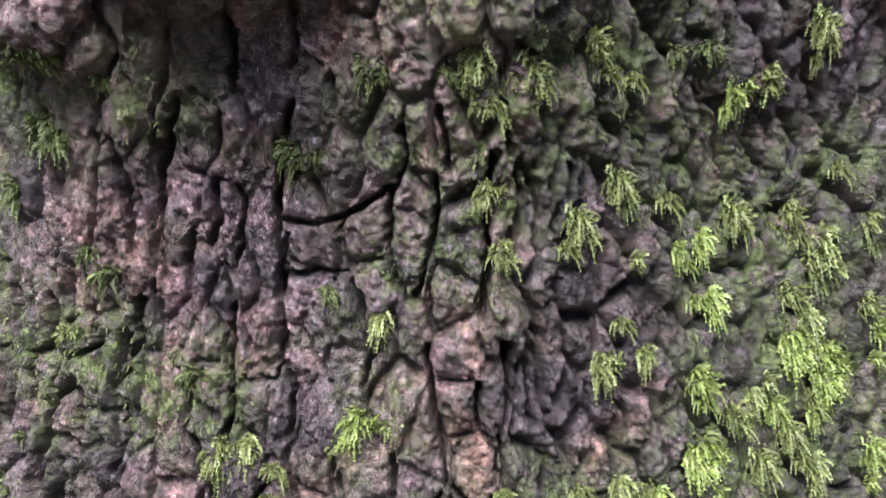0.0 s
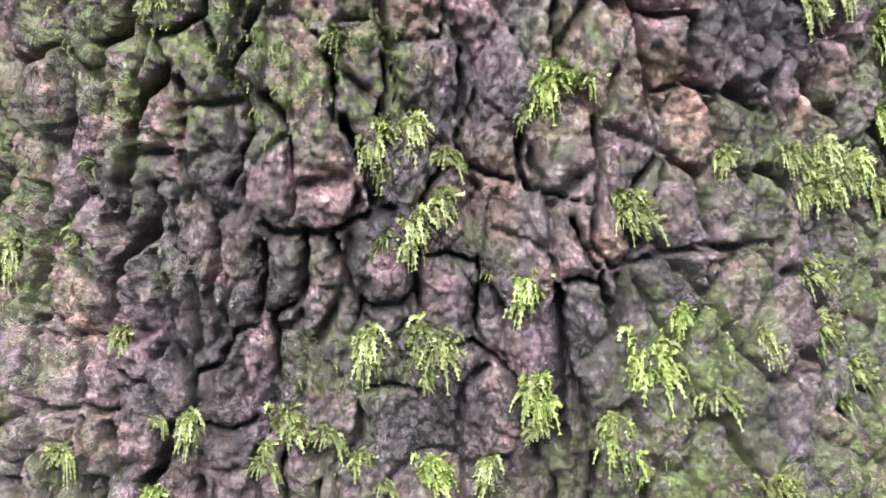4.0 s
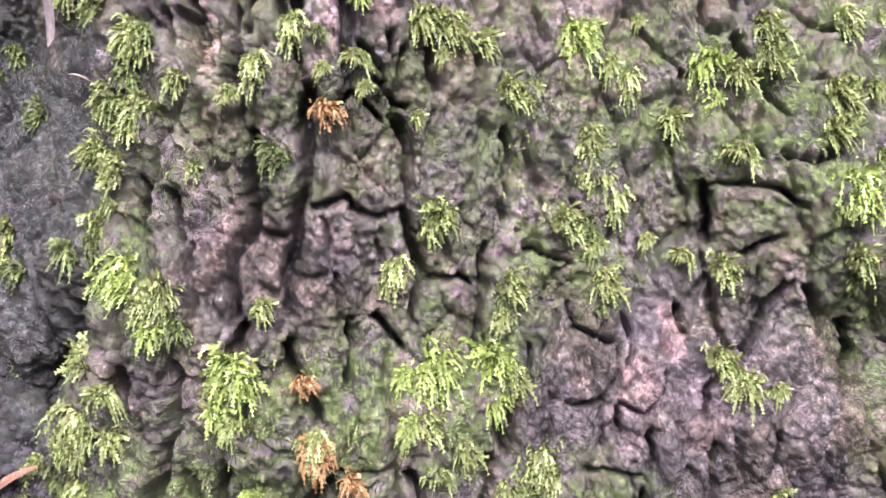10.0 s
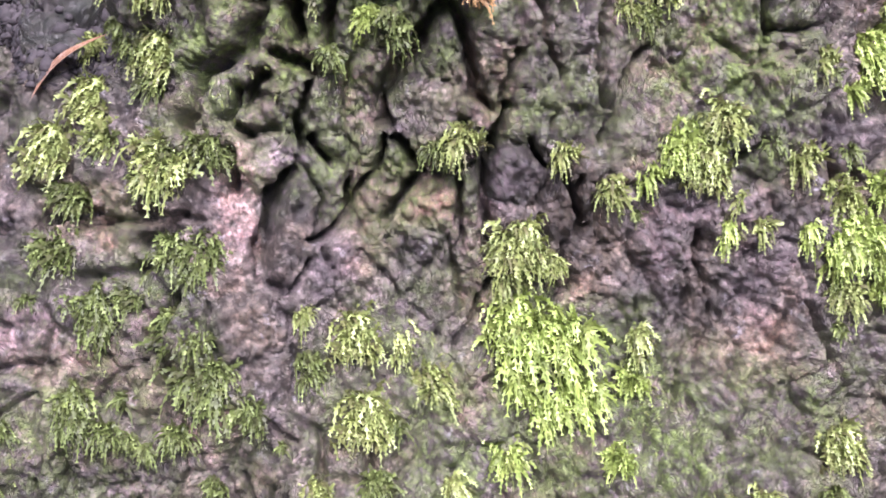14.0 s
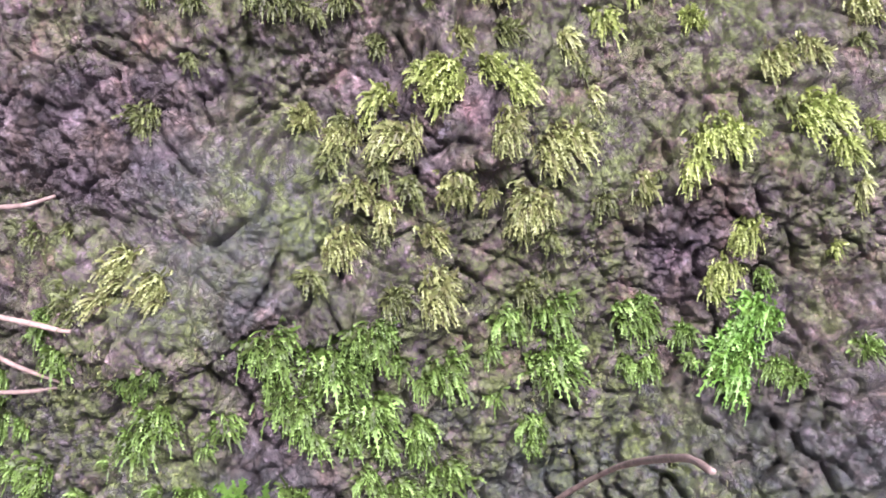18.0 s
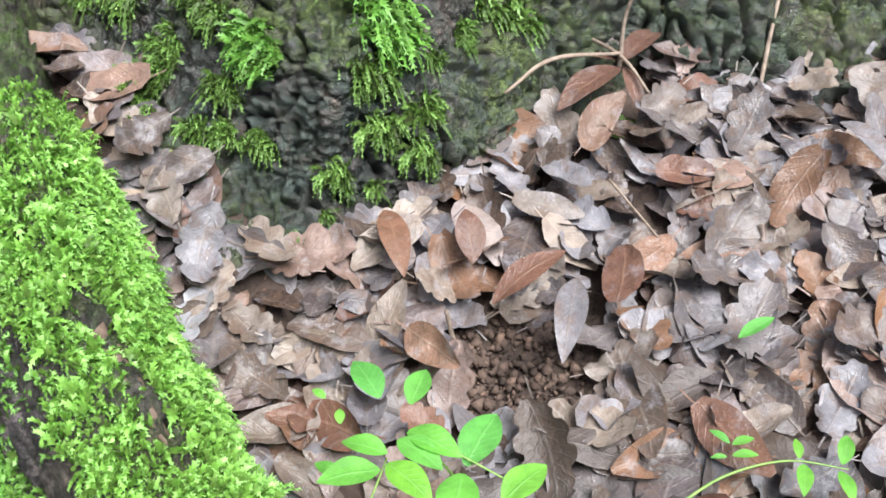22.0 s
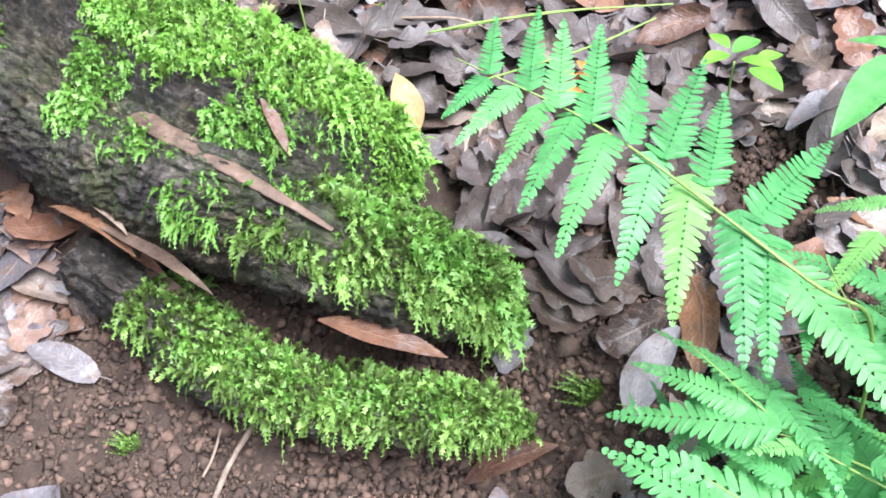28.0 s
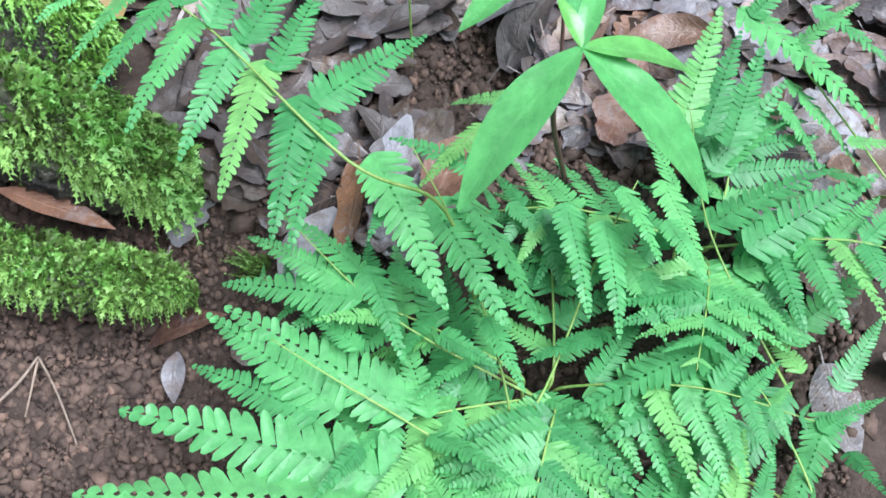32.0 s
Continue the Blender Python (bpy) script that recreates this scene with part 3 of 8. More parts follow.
plate(32.6, 1.326); plate(29.6, 1.288); plate(29.5, 1.254); plate(26.7, 1.3); plate(23.5, 1.287); plate(25.3, 1.301); plate(19.2, 1.29)
plate(15.9, 1.315); plate(12.2, 1.296); plate(-0, 1.278); plate(4.7, 1.269); plate(8.4, 1.31); plate(7.9, 1.258); plate(4.3, 1.247)
plate(10.3, 1.264); plate(18.3, 1.268); plate(13.6, 1.235); plate(15.2, 1.222); plate(9.7, 1.227); plate(31.4, 1.243); plate(33.8, 1.232)
plate(27.8, 1.237); plate(24.2, 1.238); plate(29.3, 1.219); plate(22.5, 1.258); plate(20.8, 1.251); plate(19.2, 1.236); plate(6.5, 1.221)
plate(1.3, 1.259); plate(1, 1.225); plate(-5.1, 1.276); plate(-8.3, 1.31); plate(-11.9, 1.363); plate(-15.3, 1.394); plate(-13.4, 1.284)
plate(-8.9, 1.248)
# waist
plate(36.7, 1.171); plate(34.7, 1.166); plate(33.9, 1.193); plate(32.8, 1.173); plate(31.3, 1.198); plate(29, 1.166); plate(29.3, 1.145)
plate(26.1, 1.161); plate(27.3, 1.144); plate(25.2, 1.119); plate(23, 1.148); plate(20.7, 1.165); plate(19.2, 1.151); plate(17.3, 1.157)
plate(13.8, 1.161); plate(9.7, 1.158); plate(6.6, 1.149); plate(34.5, 1.14); plate(35.8, 1.15); plate(37.5, 1.133); plate(31.9, 1.115)
plate(31.2, 1.096); plate(28.8, 1.094); plate(29.1, 1.063); plate(26.2, 1.065); plate(26.6, 1.042); plate(27.1, 1.104); plate(35.3, 1.105)
plate(34.6, 1.089); plate(33.6, 1.102); plate(33.3, 1.058); plate(34.3, 1.042); plate(36.3, 1.055); plate(31.5, 1.047); plate(32.4, 1.018)
plate(28.6, 1.028); plate(30, 1.013); plate(27.5, 1.014); plate(26, 1.017); plate(29.8, 0.981); plate(28.1, 0.989); plate(26.4, 0.965)
plate(22.6, 1.062); plate(21.1, 1.034); plate(22.4, 1.001); plate(17.6, 1.063); plate(18.6, 1.045); plate(16.2, 1.089); plate(11.5, 1.07)
plate(10.8, 1.023); plate(8.6, 1.063); plate(7.4, 1.02); plate(6.1, 1.011); plate(3.7, 1.053); plate(1.5, 1.081); plate(24, 0.962)
plate(23, 0.986); plate(19.7, 0.981); plate(17.9, 0.976); plate(16.7, 0.999); plate(12, 0.994); plate(10.3, 0.965); plate(12.3, 0.947)
plate(35.1, 1.005); plate(34.1, 0.992); plate(35.5, 0.966); plate(32.9, 0.967); plate(34, 0.938); plate(27.6, 0.936); plate(25.2, 0.926)
plate(29.8, 0.937); plate(23.4, 0.938); plate(18.1, 0.955); plate(15.7, 0.952); plate(16.4, 0.921); plate(14.3, 0.919); plate(9.6, 0.936)
plate(6, 0.956); plate(5.3, 0.979); plate(7.4, 0.963); plate(3.6, 0.974); plate(5.2, 0.933)
# flare
plate(39, 0.901); plate(36.4, 0.924); plate(36.1, 0.874); plate(39.9, 0.838); plate(37.6, 0.829); plate(35.9, 0.826); plate(40.5, 0.782)
plate(38.9, 0.746); plate(35.5, 0.774); plate(33.8, 0.769); plate(32.2, 0.903); plate(29.4, 0.889); plate(27.7, 0.863); plate(29.6, 0.807)
plate(26.8, 0.832); plate(25.3, 0.831); plate(27.2, 0.804); plate(27.2, 0.783); plate(25.1, 0.789); plate(25.7, 0.769); plate(22.9, 0.817)
plate(22.4, 0.783); plate(20.4, 0.787); plate(31.4, 0.782); plate(32.9, 0.857); plate(29.9, 0.772); plate(30.6, 0.707); plate(26.4, 0.725)
plate(19.1, 0.874); plate(16.9, 0.864); plate(13.6, 0.877); plate(9.8, 0.876); plate(9.6, 0.849); plate(7.6, 0.862); plate(15.1, 0.819)
plate(11.6, 0.819); plate(12.6, 0.84); plate(17, 0.818); plate(9.4, 0.816); plate(16.1, 0.785); plate(18.4, 0.761); plate(12.1, 0.772)
plate(8.9, 0.744); plate(11.8, 0.743); plate(35.2, 0.723); plate(37.1, 0.704); plate(33.4, 0.71); plate(40.5, 0.724); plate(40, 0.684)
plate(35.3, 0.687); plate(32.8, 0.673); plate(31.3, 0.668); plate(30.2, 0.65); plate(28.7, 0.654); plate(34, 0.647); plate(37, 0.666)
plate(23.5, 0.689); plate(21.2, 0.689); plate(23.4, 0.654); plate(21.7, 0.647); plate(19.3, 0.667); plate(18.7, 0.637); plate(16.6, 0.662)
plate(16.8, 0.633); plate(20.2, 0.622); plate(14.8, 0.687); plate(13.9, 0.634); plate(15, 0.602); plate(10.9, 0.646); plate(11, 0.6)
SINGLE = len(PLATES)

# deep cracks between the plates: width in half millimetres, then a line of turns and heights
FISSURES = []


def fissure(width, *line):
    FISSURES.append((width / 2000, line))


# upper trunk
fissure(19, (23.8, 1.629), (23.4, 1.603), (23.1, 1.585), (22.7, 1.542)); fissure(17, (20, 1.625), (20.5, 1.586), (20.6, 1.551), (20.3, 1.523)); fissure(12, (18.1, 1.661), (19.4, 1.63), (20.1, 1.603))
fissure(14, (16.9, 1.597), (16.5, 1.57), (16.9, 1.549)); fissure(16, (15.2, 1.591), (14.6, 1.57), (14.8, 1.549), (15.3, 1.532)); fissure(10, (18.2, 1.604), (16.1, 1.6))
fissure(16, (12.2, 1.587), (12.2, 1.562), (12, 1.541), (12, 1.511)); fissure(12, (10.1, 1.661), (11.5, 1.63), (12, 1.604), (12.2, 1.587)); fissure(14, (11.6, 1.568), (9.4, 1.565), (7.4, 1.571), (5.5, 1.583), (3.7, 1.594))
fissure(14, (3.5, 1.597), (3.8, 1.576), (4, 1.55), (3.3, 1.525), (2.5, 1.512)); fissure(8, (7.4, 1.569), (7.3, 1.548), (6.7, 1.538), (4.2, 1.542)); fissure(10, (11.4, 1.527), (9.4, 1.53), (7.1, 1.531))
fissure(13, (2.8, 1.642), (2.4, 1.623), (3.1, 1.597)); fissure(12, (2.8, 1.609), (0.5, 1.608)); fissure(16, (0.4, 1.607), (0.6, 1.582), (0.6, 1.556), (1.4, 1.53), (2, 1.512))
fissure(17, (0.2, 1.657), (-0.4, 1.632), (-0.6, 1.611)); fissure(14, (-3, 1.574), (-3.2, 1.553), (-3.1, 1.528), (-2.7, 1.501)); fissure(12, (-3.4, 1.625), (-3.1, 1.599), (-3, 1.574))
fissure(14, (-5.1, 1.62), (-5.5, 1.591), (-5.2, 1.57), (-4.8, 1.549)); fissure(14, (-5.8, 1.611), (-6.7, 1.589), (-7.1, 1.573)); fissure(13, (-3.8, 1.661), (-4.2, 1.641), (-4.5, 1.625))
fissure(14, (-6.7, 1.655), (-7.3, 1.625), (-6.6, 1.61)); fissure(14, (-8.9, 1.648), (-8.7, 1.619)); fissure(16, (-11.6, 1.647), (-11.4, 1.613), (-10.4, 1.598))
fissure(16, (-9, 1.609), (-9.1, 1.584), (-8.1, 1.567)); fissure(10, (-6.7, 1.568), (-6.5, 1.547), (-5.7, 1.527)); fissure(16, (28.7, 1.598), (28.6, 1.563), (28.2, 1.542), (28.7, 1.514))
fissure(22, (39, 1.588), (35.7, 1.57), (35.9, 1.538)); fissure(11, (27, 1.53), (27.4, 1.509)); fissure(13, (22, 1.507), (22.3, 1.489))
fissure(11, (-14.8, 1.661), (-15.6, 1.629), (-15.6, 1.594)); fissure(9, (-19.6, 1.646), (-20.8, 1.602), (-20, 1.571)); fissure(9, (-22.9, 1.656), (-24.4, 1.617))
fissure(10, (-30.5, 1.62), (-32.2, 1.572)); fissure(10, (-36.8, 1.659), (-39.2, 1.621), (-39.1, 1.59)); fissure(8, (-12.3, 1.543), (-11.7, 1.51))
fissure(9, (-17.7, 1.508), (-17.9, 1.471)); fissure(9, (-23, 1.495), (-22.6, 1.455))
# below the burrs
fissure(13, (33.1, 1.503), (33.2, 1.483), (33.3, 1.458), (33.4, 1.446)); fissure(10, (33.2, 1.446), (35.2, 1.437), (38.4, 1.428)); fissure(13, (33.4, 1.437), (33.1, 1.422), (33.2, 1.404), (33.8, 1.382))
fissure(13, (29.1, 1.497), (29.1, 1.477), (29.6, 1.456), (31, 1.446)); fissure(12, (27.5, 1.504), (27.6, 1.484), (28.3, 1.466)); fissure(11, (25.7, 1.491), (25.2, 1.474), (25.1, 1.464), (26.6, 1.455), (27.6, 1.454))
fissure(9, (27.8, 1.454), (27, 1.436), (27.4, 1.425)); fissure(14, (22.4, 1.503), (22.4, 1.483), (22.2, 1.469), (22.9, 1.456)); fissure(15, (27.3, 1.432), (29.1, 1.41), (29.6, 1.388), (29.8, 1.362))
fissure(13, (26.5, 1.428), (26.3, 1.401), (26.4, 1.375), (26.4, 1.352)); fissure(7, (29.4, 1.382), (27.2, 1.383)); fissure(13, (29.9, 1.367), (29.8, 1.347), (30.6, 1.328))
fissure(15, (27.9, 1.349), (28.3, 1.334), (29.9, 1.32)); fissure(9, (24.9, 1.457), (24.4, 1.44), (24, 1.421)); fissure(12, (22.8, 1.448), (23.7, 1.433), (22.9, 1.412), (22.8, 1.397), (23.3, 1.383), (24, 1.363))
fissure(9, (26.2, 1.413), (23.2, 1.413)); fissure(15, (15.4, 1.5), (15.6, 1.48), (15.4, 1.46), (15, 1.442)); fissure(15, (15.3, 1.439), (15.4, 1.419), (15.8, 1.403))
fissure(10, (18.4, 1.441), (18.1, 1.425), (18.2, 1.402)); fissure(16, (17.7, 1.403), (17, 1.385), (16.5, 1.367), (16.2, 1.349)); fissure(9, (18.2, 1.456), (16.3, 1.457))
fissure(7, (12.2, 1.471), (12.1, 1.454), (12.4, 1.443), (14.7, 1.444)); fissure(9, (11.2, 1.436), (11.1, 1.415), (11.4, 1.396)); fissure(7, (14.8, 1.432), (15, 1.411))
fissure(10, (12.3, 1.369), (13.2, 1.36), (13.7, 1.345)); fissure(7, (11.3, 1.368), (10, 1.364), (8.3, 1.359)); fissure(9, (7.8, 1.388), (7.9, 1.364), (7.6, 1.354))
fissure(7, (7.6, 1.354), (5.1, 1.347), (4, 1.344)); fissure(14, (3.6, 1.39), (3.4, 1.373), (3.4, 1.357), (3.9, 1.334), (4.1, 1.317)); fissure(9, (4.8, 1.481), (5.4, 1.461), (5.9, 1.442))
fissure(14, (1.1, 1.476), (0.8, 1.452), (0.7, 1.431), (0.2, 1.412), (-0.2, 1.387), (-0.2, 1.371)); fissure(9, (0.6, 1.455), (-0.6, 1.45), (-2.3, 1.452)); fissure(13, (-4.5, 1.479), (-4.7, 1.451), (-4.5, 1.43), (-4, 1.403))
fissure(11, (-2.5, 1.449), (-2.3, 1.428), (-2.5, 1.408)); fissure(9, (-0.5, 1.406), (-1.9, 1.409), (-4, 1.402)); fissure(13, (-6.2, 1.47), (-6.2, 1.442), (-6.4, 1.416))
fissure(13, (-6.8, 1.487), (-7.1, 1.458), (-7.4, 1.432), (-7.4, 1.404)); fissure(11, (0.1, 1.365), (1.1, 1.354), (1.5, 1.34)); fissure(9, (-0.2, 1.371), (-2.7, 1.352))
fissure(13, (-2.6, 1.349), (-2.8, 1.328), (-2.7, 1.312)); fissure(7, (-4.3, 1.401), (-3.8, 1.372)); fissure(8, (-11, 1.432), (-11.4, 1.393), (-11, 1.366))
fissure(8, (-14.3, 1.43), (-14.6, 1.39)); fissure(9, (-18, 1.415), (-18.2, 1.377)); fissure(14, (22.1, 1.34), (21.8, 1.335), (20.2, 1.333), (18.4, 1.335), (16.6, 1.344), (15.3, 1.347))
fissure(9, (13.4, 1.335), (13.7, 1.317))
# middle of the trunk
fissure(16, (39.1, 1.345), (37.8, 1.332), (38, 1.313), (38.4, 1.293), (38.2, 1.267)); fissure(17, (34.8, 1.356), (35.1, 1.33), (35, 1.307), (35.7, 1.29), (36, 1.274)); fissure(15, (28.4, 1.338), (28.7, 1.33), (30.1, 1.317), (30.8, 1.305))
fissure(11, (28.2, 1.361), (28.2, 1.34), (28.3, 1.33)); fissure(12, (30.6, 1.348), (30.8, 1.337), (30.2, 1.326)); fissure(15, (28.3, 1.318), (27.9, 1.298), (27.4, 1.286), (27.5, 1.268), (28.1, 1.257))
fissure(15, (30.7, 1.307), (31, 1.288), (31.3, 1.271)); fissure(10, (30.9, 1.266), (30.2, 1.249), (30.1, 1.234)); fissure(12, (34.5, 1.273), (33.3, 1.265), (31.5, 1.266))
fissure(12, (34.9, 1.269), (36, 1.252), (36.1, 1.234)); fissure(13, (32.9, 1.259), (32.5, 1.244), (32.4, 1.228)); fissure(12, (32, 1.224), (30.9, 1.222), (29.8, 1.227))
fissure(8, (35.4, 1.217), (33.7, 1.221), (32.5, 1.223)); fissure(10, (29.7, 1.246), (29, 1.24), (28.2, 1.242)); fissure(11, (27.2, 1.266), (26.6, 1.254), (25.8, 1.249), (24.5, 1.256), (24, 1.274))
fissure(8, (27.3, 1.308), (27.2, 1.289), (27.4, 1.271)); fissure(11, (24.7, 1.334), (25, 1.311), (25.3, 1.298)); fissure(11, (25.3, 1.298), (24.9, 1.285), (23.9, 1.276), (22.8, 1.275))
fissure(11, (22.3, 1.331), (22.4, 1.307), (22.7, 1.288), (22.8, 1.275)); fissure(13, (19.9, 1.335), (19.9, 1.316), (20.2, 1.295)); fissure(8, (22.7, 1.283), (21.6, 1.285), (20.4, 1.293))
fissure(11, (21.8, 1.281), (21.6, 1.265), (21.3, 1.242)); fissure(13, (18.5, 1.33), (17.9, 1.308), (17.6, 1.297), (16.7, 1.288), (15, 1.287), (14.1, 1.291)); fissure(10, (14.2, 1.314), (14, 1.298), (13.8, 1.281))
fissure(8, (13.8, 1.316), (12, 1.314), (10.5, 1.309)); fissure(7, (10.5, 1.311), (10.4, 1.299), (10.7, 1.282), (10.8, 1.263)); fissure(9, (11.2, 1.259), (9.9, 1.25), (8.7, 1.241))
fissure(7, (17, 1.288), (17.4, 1.274)); fissure(13, (25.9, 1.248), (25.7, 1.234), (26, 1.222), (26.8, 1.219)); fissure(10, (28.3, 1.246), (28, 1.234), (27.3, 1.219))
fissure(16, (27.3, 1.219), (26.9, 1.207), (27.5, 1.193), (28.1, 1.183)); fissure(8, (25.4, 1.221), (23.9, 1.214), (22.7, 1.221)); fissure(12, (30.3, 1.217), (30.2, 1.196), (29.9, 1.182))
fissure(13, (32.1, 1.215), (31.7, 1.195), (31.4, 1.166)); fissure(10, (34.5, 1.209), (34.5, 1.188)); fissure(14, (36.4, 1.175), (35.9, 1.158), (35.4, 1.139))
fissure(12, (35.2, 1.212), (35.2, 1.191), (35.6, 1.177)); fissure(12, (33.8, 1.169), (33.9, 1.145), (33.5, 1.122)); fissure(10, (33.1, 1.182), (33.2, 1.156))
fissure(15, (28.2, 1.183), (28.1, 1.165), (28.2, 1.136)); fissure(12, (30.7, 1.177), (30.8, 1.156)); fissure(8, (21.1, 1.202), (21.4, 1.181))
fissure(8, (21.1, 1.179), (21.2, 1.156)); fissure(7, (19.4, 1.176), (19.6, 1.154)); fissure(10, (25.4, 1.187), (25.4, 1.169))
fissure(12, (23.8, 1.15), (23.7, 1.125), (23.4, 1.115)); fissure(13, (25.8, 1.154), (25.9, 1.133)); fissure(8, (17.7, 1.155), (17.4, 1.14))
fissure(17, (6.2, 1.297), (6, 1.272), (6.2, 1.246), (6.2, 1.226), (6.4, 1.202)); fissure(12, (5.7, 1.299), (4.9, 1.302), (3.8, 1.298)); fissure(14, (3.6, 1.303), (3.4, 1.285), (3.4, 1.268))
fissure(12, (5, 1.335), (4.4, 1.315), (3.6, 1.304)); fissure(13, (4.1, 1.322), (3.1, 1.309), (1.1, 1.311), (-2, 1.31), (-6.7, 1.301)); fissure(9, (7.7, 1.201), (7.8, 1.189))
fissure(10, (7, 1.179), (7.4, 1.161), (7.3, 1.148)); fissure(9, (7.1, 1.143), (6.1, 1.143)); fissure(12, (4.7, 1.197), (5.2, 1.18), (5.5, 1.155))
fissure(20, (2.7, 1.183), (2.4, 1.165), (2.2, 1.15), (0.9, 1.142), (-0.4, 1.138)); fissure(18, (5.8, 1.137), (5.4, 1.117), (4.7, 1.106), (4.1, 1.092)); fissure(9, (-0.5, 1.14), (-2, 1.131))
fissure(11, (3.1, 1.11), (1, 1.11), (0.2, 1.1)); fissure(17, (0.4, 1.095), (-1, 1.102), (-2.5, 1.103)); fissure(11, (-2.5, 1.298), (-2.6, 1.276), (-2.9, 1.255), (-2.5, 1.227))
fissure(11, (-0.9, 1.225), (-0, 1.198)); fissure(10, (-4.5, 1.304), (-4.5, 1.271)); fissure(10, (-7.5, 1.298), (-7.3, 1.268))
fissure(9, (-12.7, 1.322), (-13.1, 1.27)); fissure(9, (-3.7, 1.151), (-1.9, 1.16)); fissure(7, (17, 1.237), (15.4, 1.236), (13.8, 1.23))
fissure(8, (29.1, 1.106), (27.8, 1.118), (26.3, 1.099)); fissure(12, (26.8, 1.125), (25.8, 1.11), (25, 1.105)); fissure(10, (30.1, 1.111), (30.5, 1.091))
# waist
fissure(18, (30, 1.119), (30.2, 1.086), (30.4, 1.052), (31, 1.021), (31.2, 0.993), (31, 0.969)); fissure(17, (33.1, 1.09), (33.1, 1.059), (33.2, 1.028), (33.9, 1.008), (33.9, 0.974)); fissure(9, (32.9, 1.025), (31.1, 1.021))
fissure(16, (39.1, 1.05), (39, 1.019)); fissure(13, (36.1, 1.015), (36.2, 0.99), (36.3, 0.965)); fissure(13, (37.3, 1.045), (36.8, 1.019))
fissure(12, (40.2, 1.02), (39.1, 1.019)); fissure(20, (25.4, 1.094), (24.9, 1.072), (25, 1.049), (25.4, 1.032)); fissure(19, (25.4, 1.034), (24.8, 1.008), (24.4, 0.986), (22.5, 0.985), (21.3, 0.977))
fissure(11, (29.9, 1.044), (28.3, 1.046), (28, 1.039), (25.7, 1.036)); fissure(15, (19.7, 1.082), (19.5, 1.063), (19.9, 1.048), (19.8, 1.022)); fissure(13, (24.6, 0.983), (25, 0.956))
fissure(13, (21.3, 0.976), (21.5, 0.951), (21.8, 0.931)); fissure(13, (21, 1.005), (21.3, 0.978)); fissure(8, (18.8, 1), (16.5, 0.989))
fissure(8, (16.4, 0.961), (16.2, 0.942), (14.1, 0.929)); fissure(14, (8.6, 1.042), (8.7, 1.017), (8.8, 0.999)); fissure(10, (8.4, 1.04), (6.8, 1.046), (5.4, 1.045), (4.8, 1.035))
fissure(23, (5.1, 0.973), (5.9, 0.957), (6.6, 0.941), (7.3, 0.926)); fissure(15, (4.2, 0.971), (2.8, 0.938), (3.7, 0.917)); fissure(14, (7.1, 0.992), (5.8, 1.005))
fissure(20, (5, 1.066), (4, 1.06), (2.1, 1.069)); fissure(15, (1.1, 0.933), (1, 0.909), (2.5, 0.885)); fissure(13, (4.8, 0.916), (5.8, 0.89))
fissure(12, (13.3, 0.946), (12.9, 0.932), (13.4, 0.917)); fissure(10, (10.1, 0.95), (10.1, 0.935)); fissure(10, (13.9, 0.926), (14.2, 0.906), (15.5, 0.891), (16.8, 0.89))
fissure(10, (11.2, 0.911), (11.7, 0.898), (12.8, 0.884), (14.1, 0.891)); fissure(10, (14.2, 0.888), (14.2, 0.87)); fissure(12, (9.4, 0.905), (10, 0.882))
fissure(13, (28.5, 0.963), (28.2, 0.94), (28.5, 0.918)); fissure(13, (31.2, 0.952), (30.7, 0.924), (30.4, 0.906)); fissure(16, (36.7, 0.938), (37.1, 0.902), (37.7, 0.867))
fissure(12, (30.1, 0.908), (29.8, 0.892)); fissure(10, (27.1, 0.959), (25.5, 0.939)); fissure(14, (20.1, 0.892), (20.1, 0.864))
fissure(8, (18.7, 0.932), (18.8, 0.907)); fissure(8, (16.3, 0.989), (17.6, 0.97)); fissure(16, (39.9, 1.098), (40.2, 1.072))
fissure(15, (36.7, 1.164), (36.1, 1.138), (35.9, 1.114), (35.7, 1.095)); fissure(13, (34, 1.151), (34.1, 1.124), (33.8, 1.098)); fissure(11, (37.9, 1.163), (37.4, 1.139))
fissure(11, (31, 1.18), (30.6, 1.157)); fissure(12, (28.4, 1.179), (28.3, 1.149), (28.1, 1.122)); fissure(12, (27.3, 1.149), (26.4, 1.131), (26.5, 1.11))
fissure(11, (25.2, 1.144), (25.6, 1.124), (25.6, 1.098))
# flare
fissure(22, (29.4, 0.841), (30.2, 0.831), (30.7, 0.818), (31.9, 0.794), (33, 0.776), (32.6, 0.761)); fissure(22, (29.4, 0.841), (28.7, 0.827), (28.4, 0.805), (28.3, 0.779), (27.5, 0.77)); fissure(21, (26.6, 0.77), (27.4, 0.753), (27.8, 0.727), (27.9, 0.699), (27.9, 0.68), (27.7, 0.651))
fissure(16, (26, 0.808), (26.7, 0.787), (27, 0.77)); fissure(14, (25.4, 0.852), (24.8, 0.836), (24.7, 0.814), (23.9, 0.79)); fissure(12, (24.7, 0.843), (23.8, 0.847))
fissure(14, (21.3, 0.858), (21.2, 0.837), (21.5, 0.803), (21.6, 0.779), (21.5, 0.766)); fissure(16, (20.5, 0.873), (20.2, 0.856), (21.3, 0.844)); fissure(11, (29.1, 0.858), (27.8, 0.853), (26.3, 0.855))
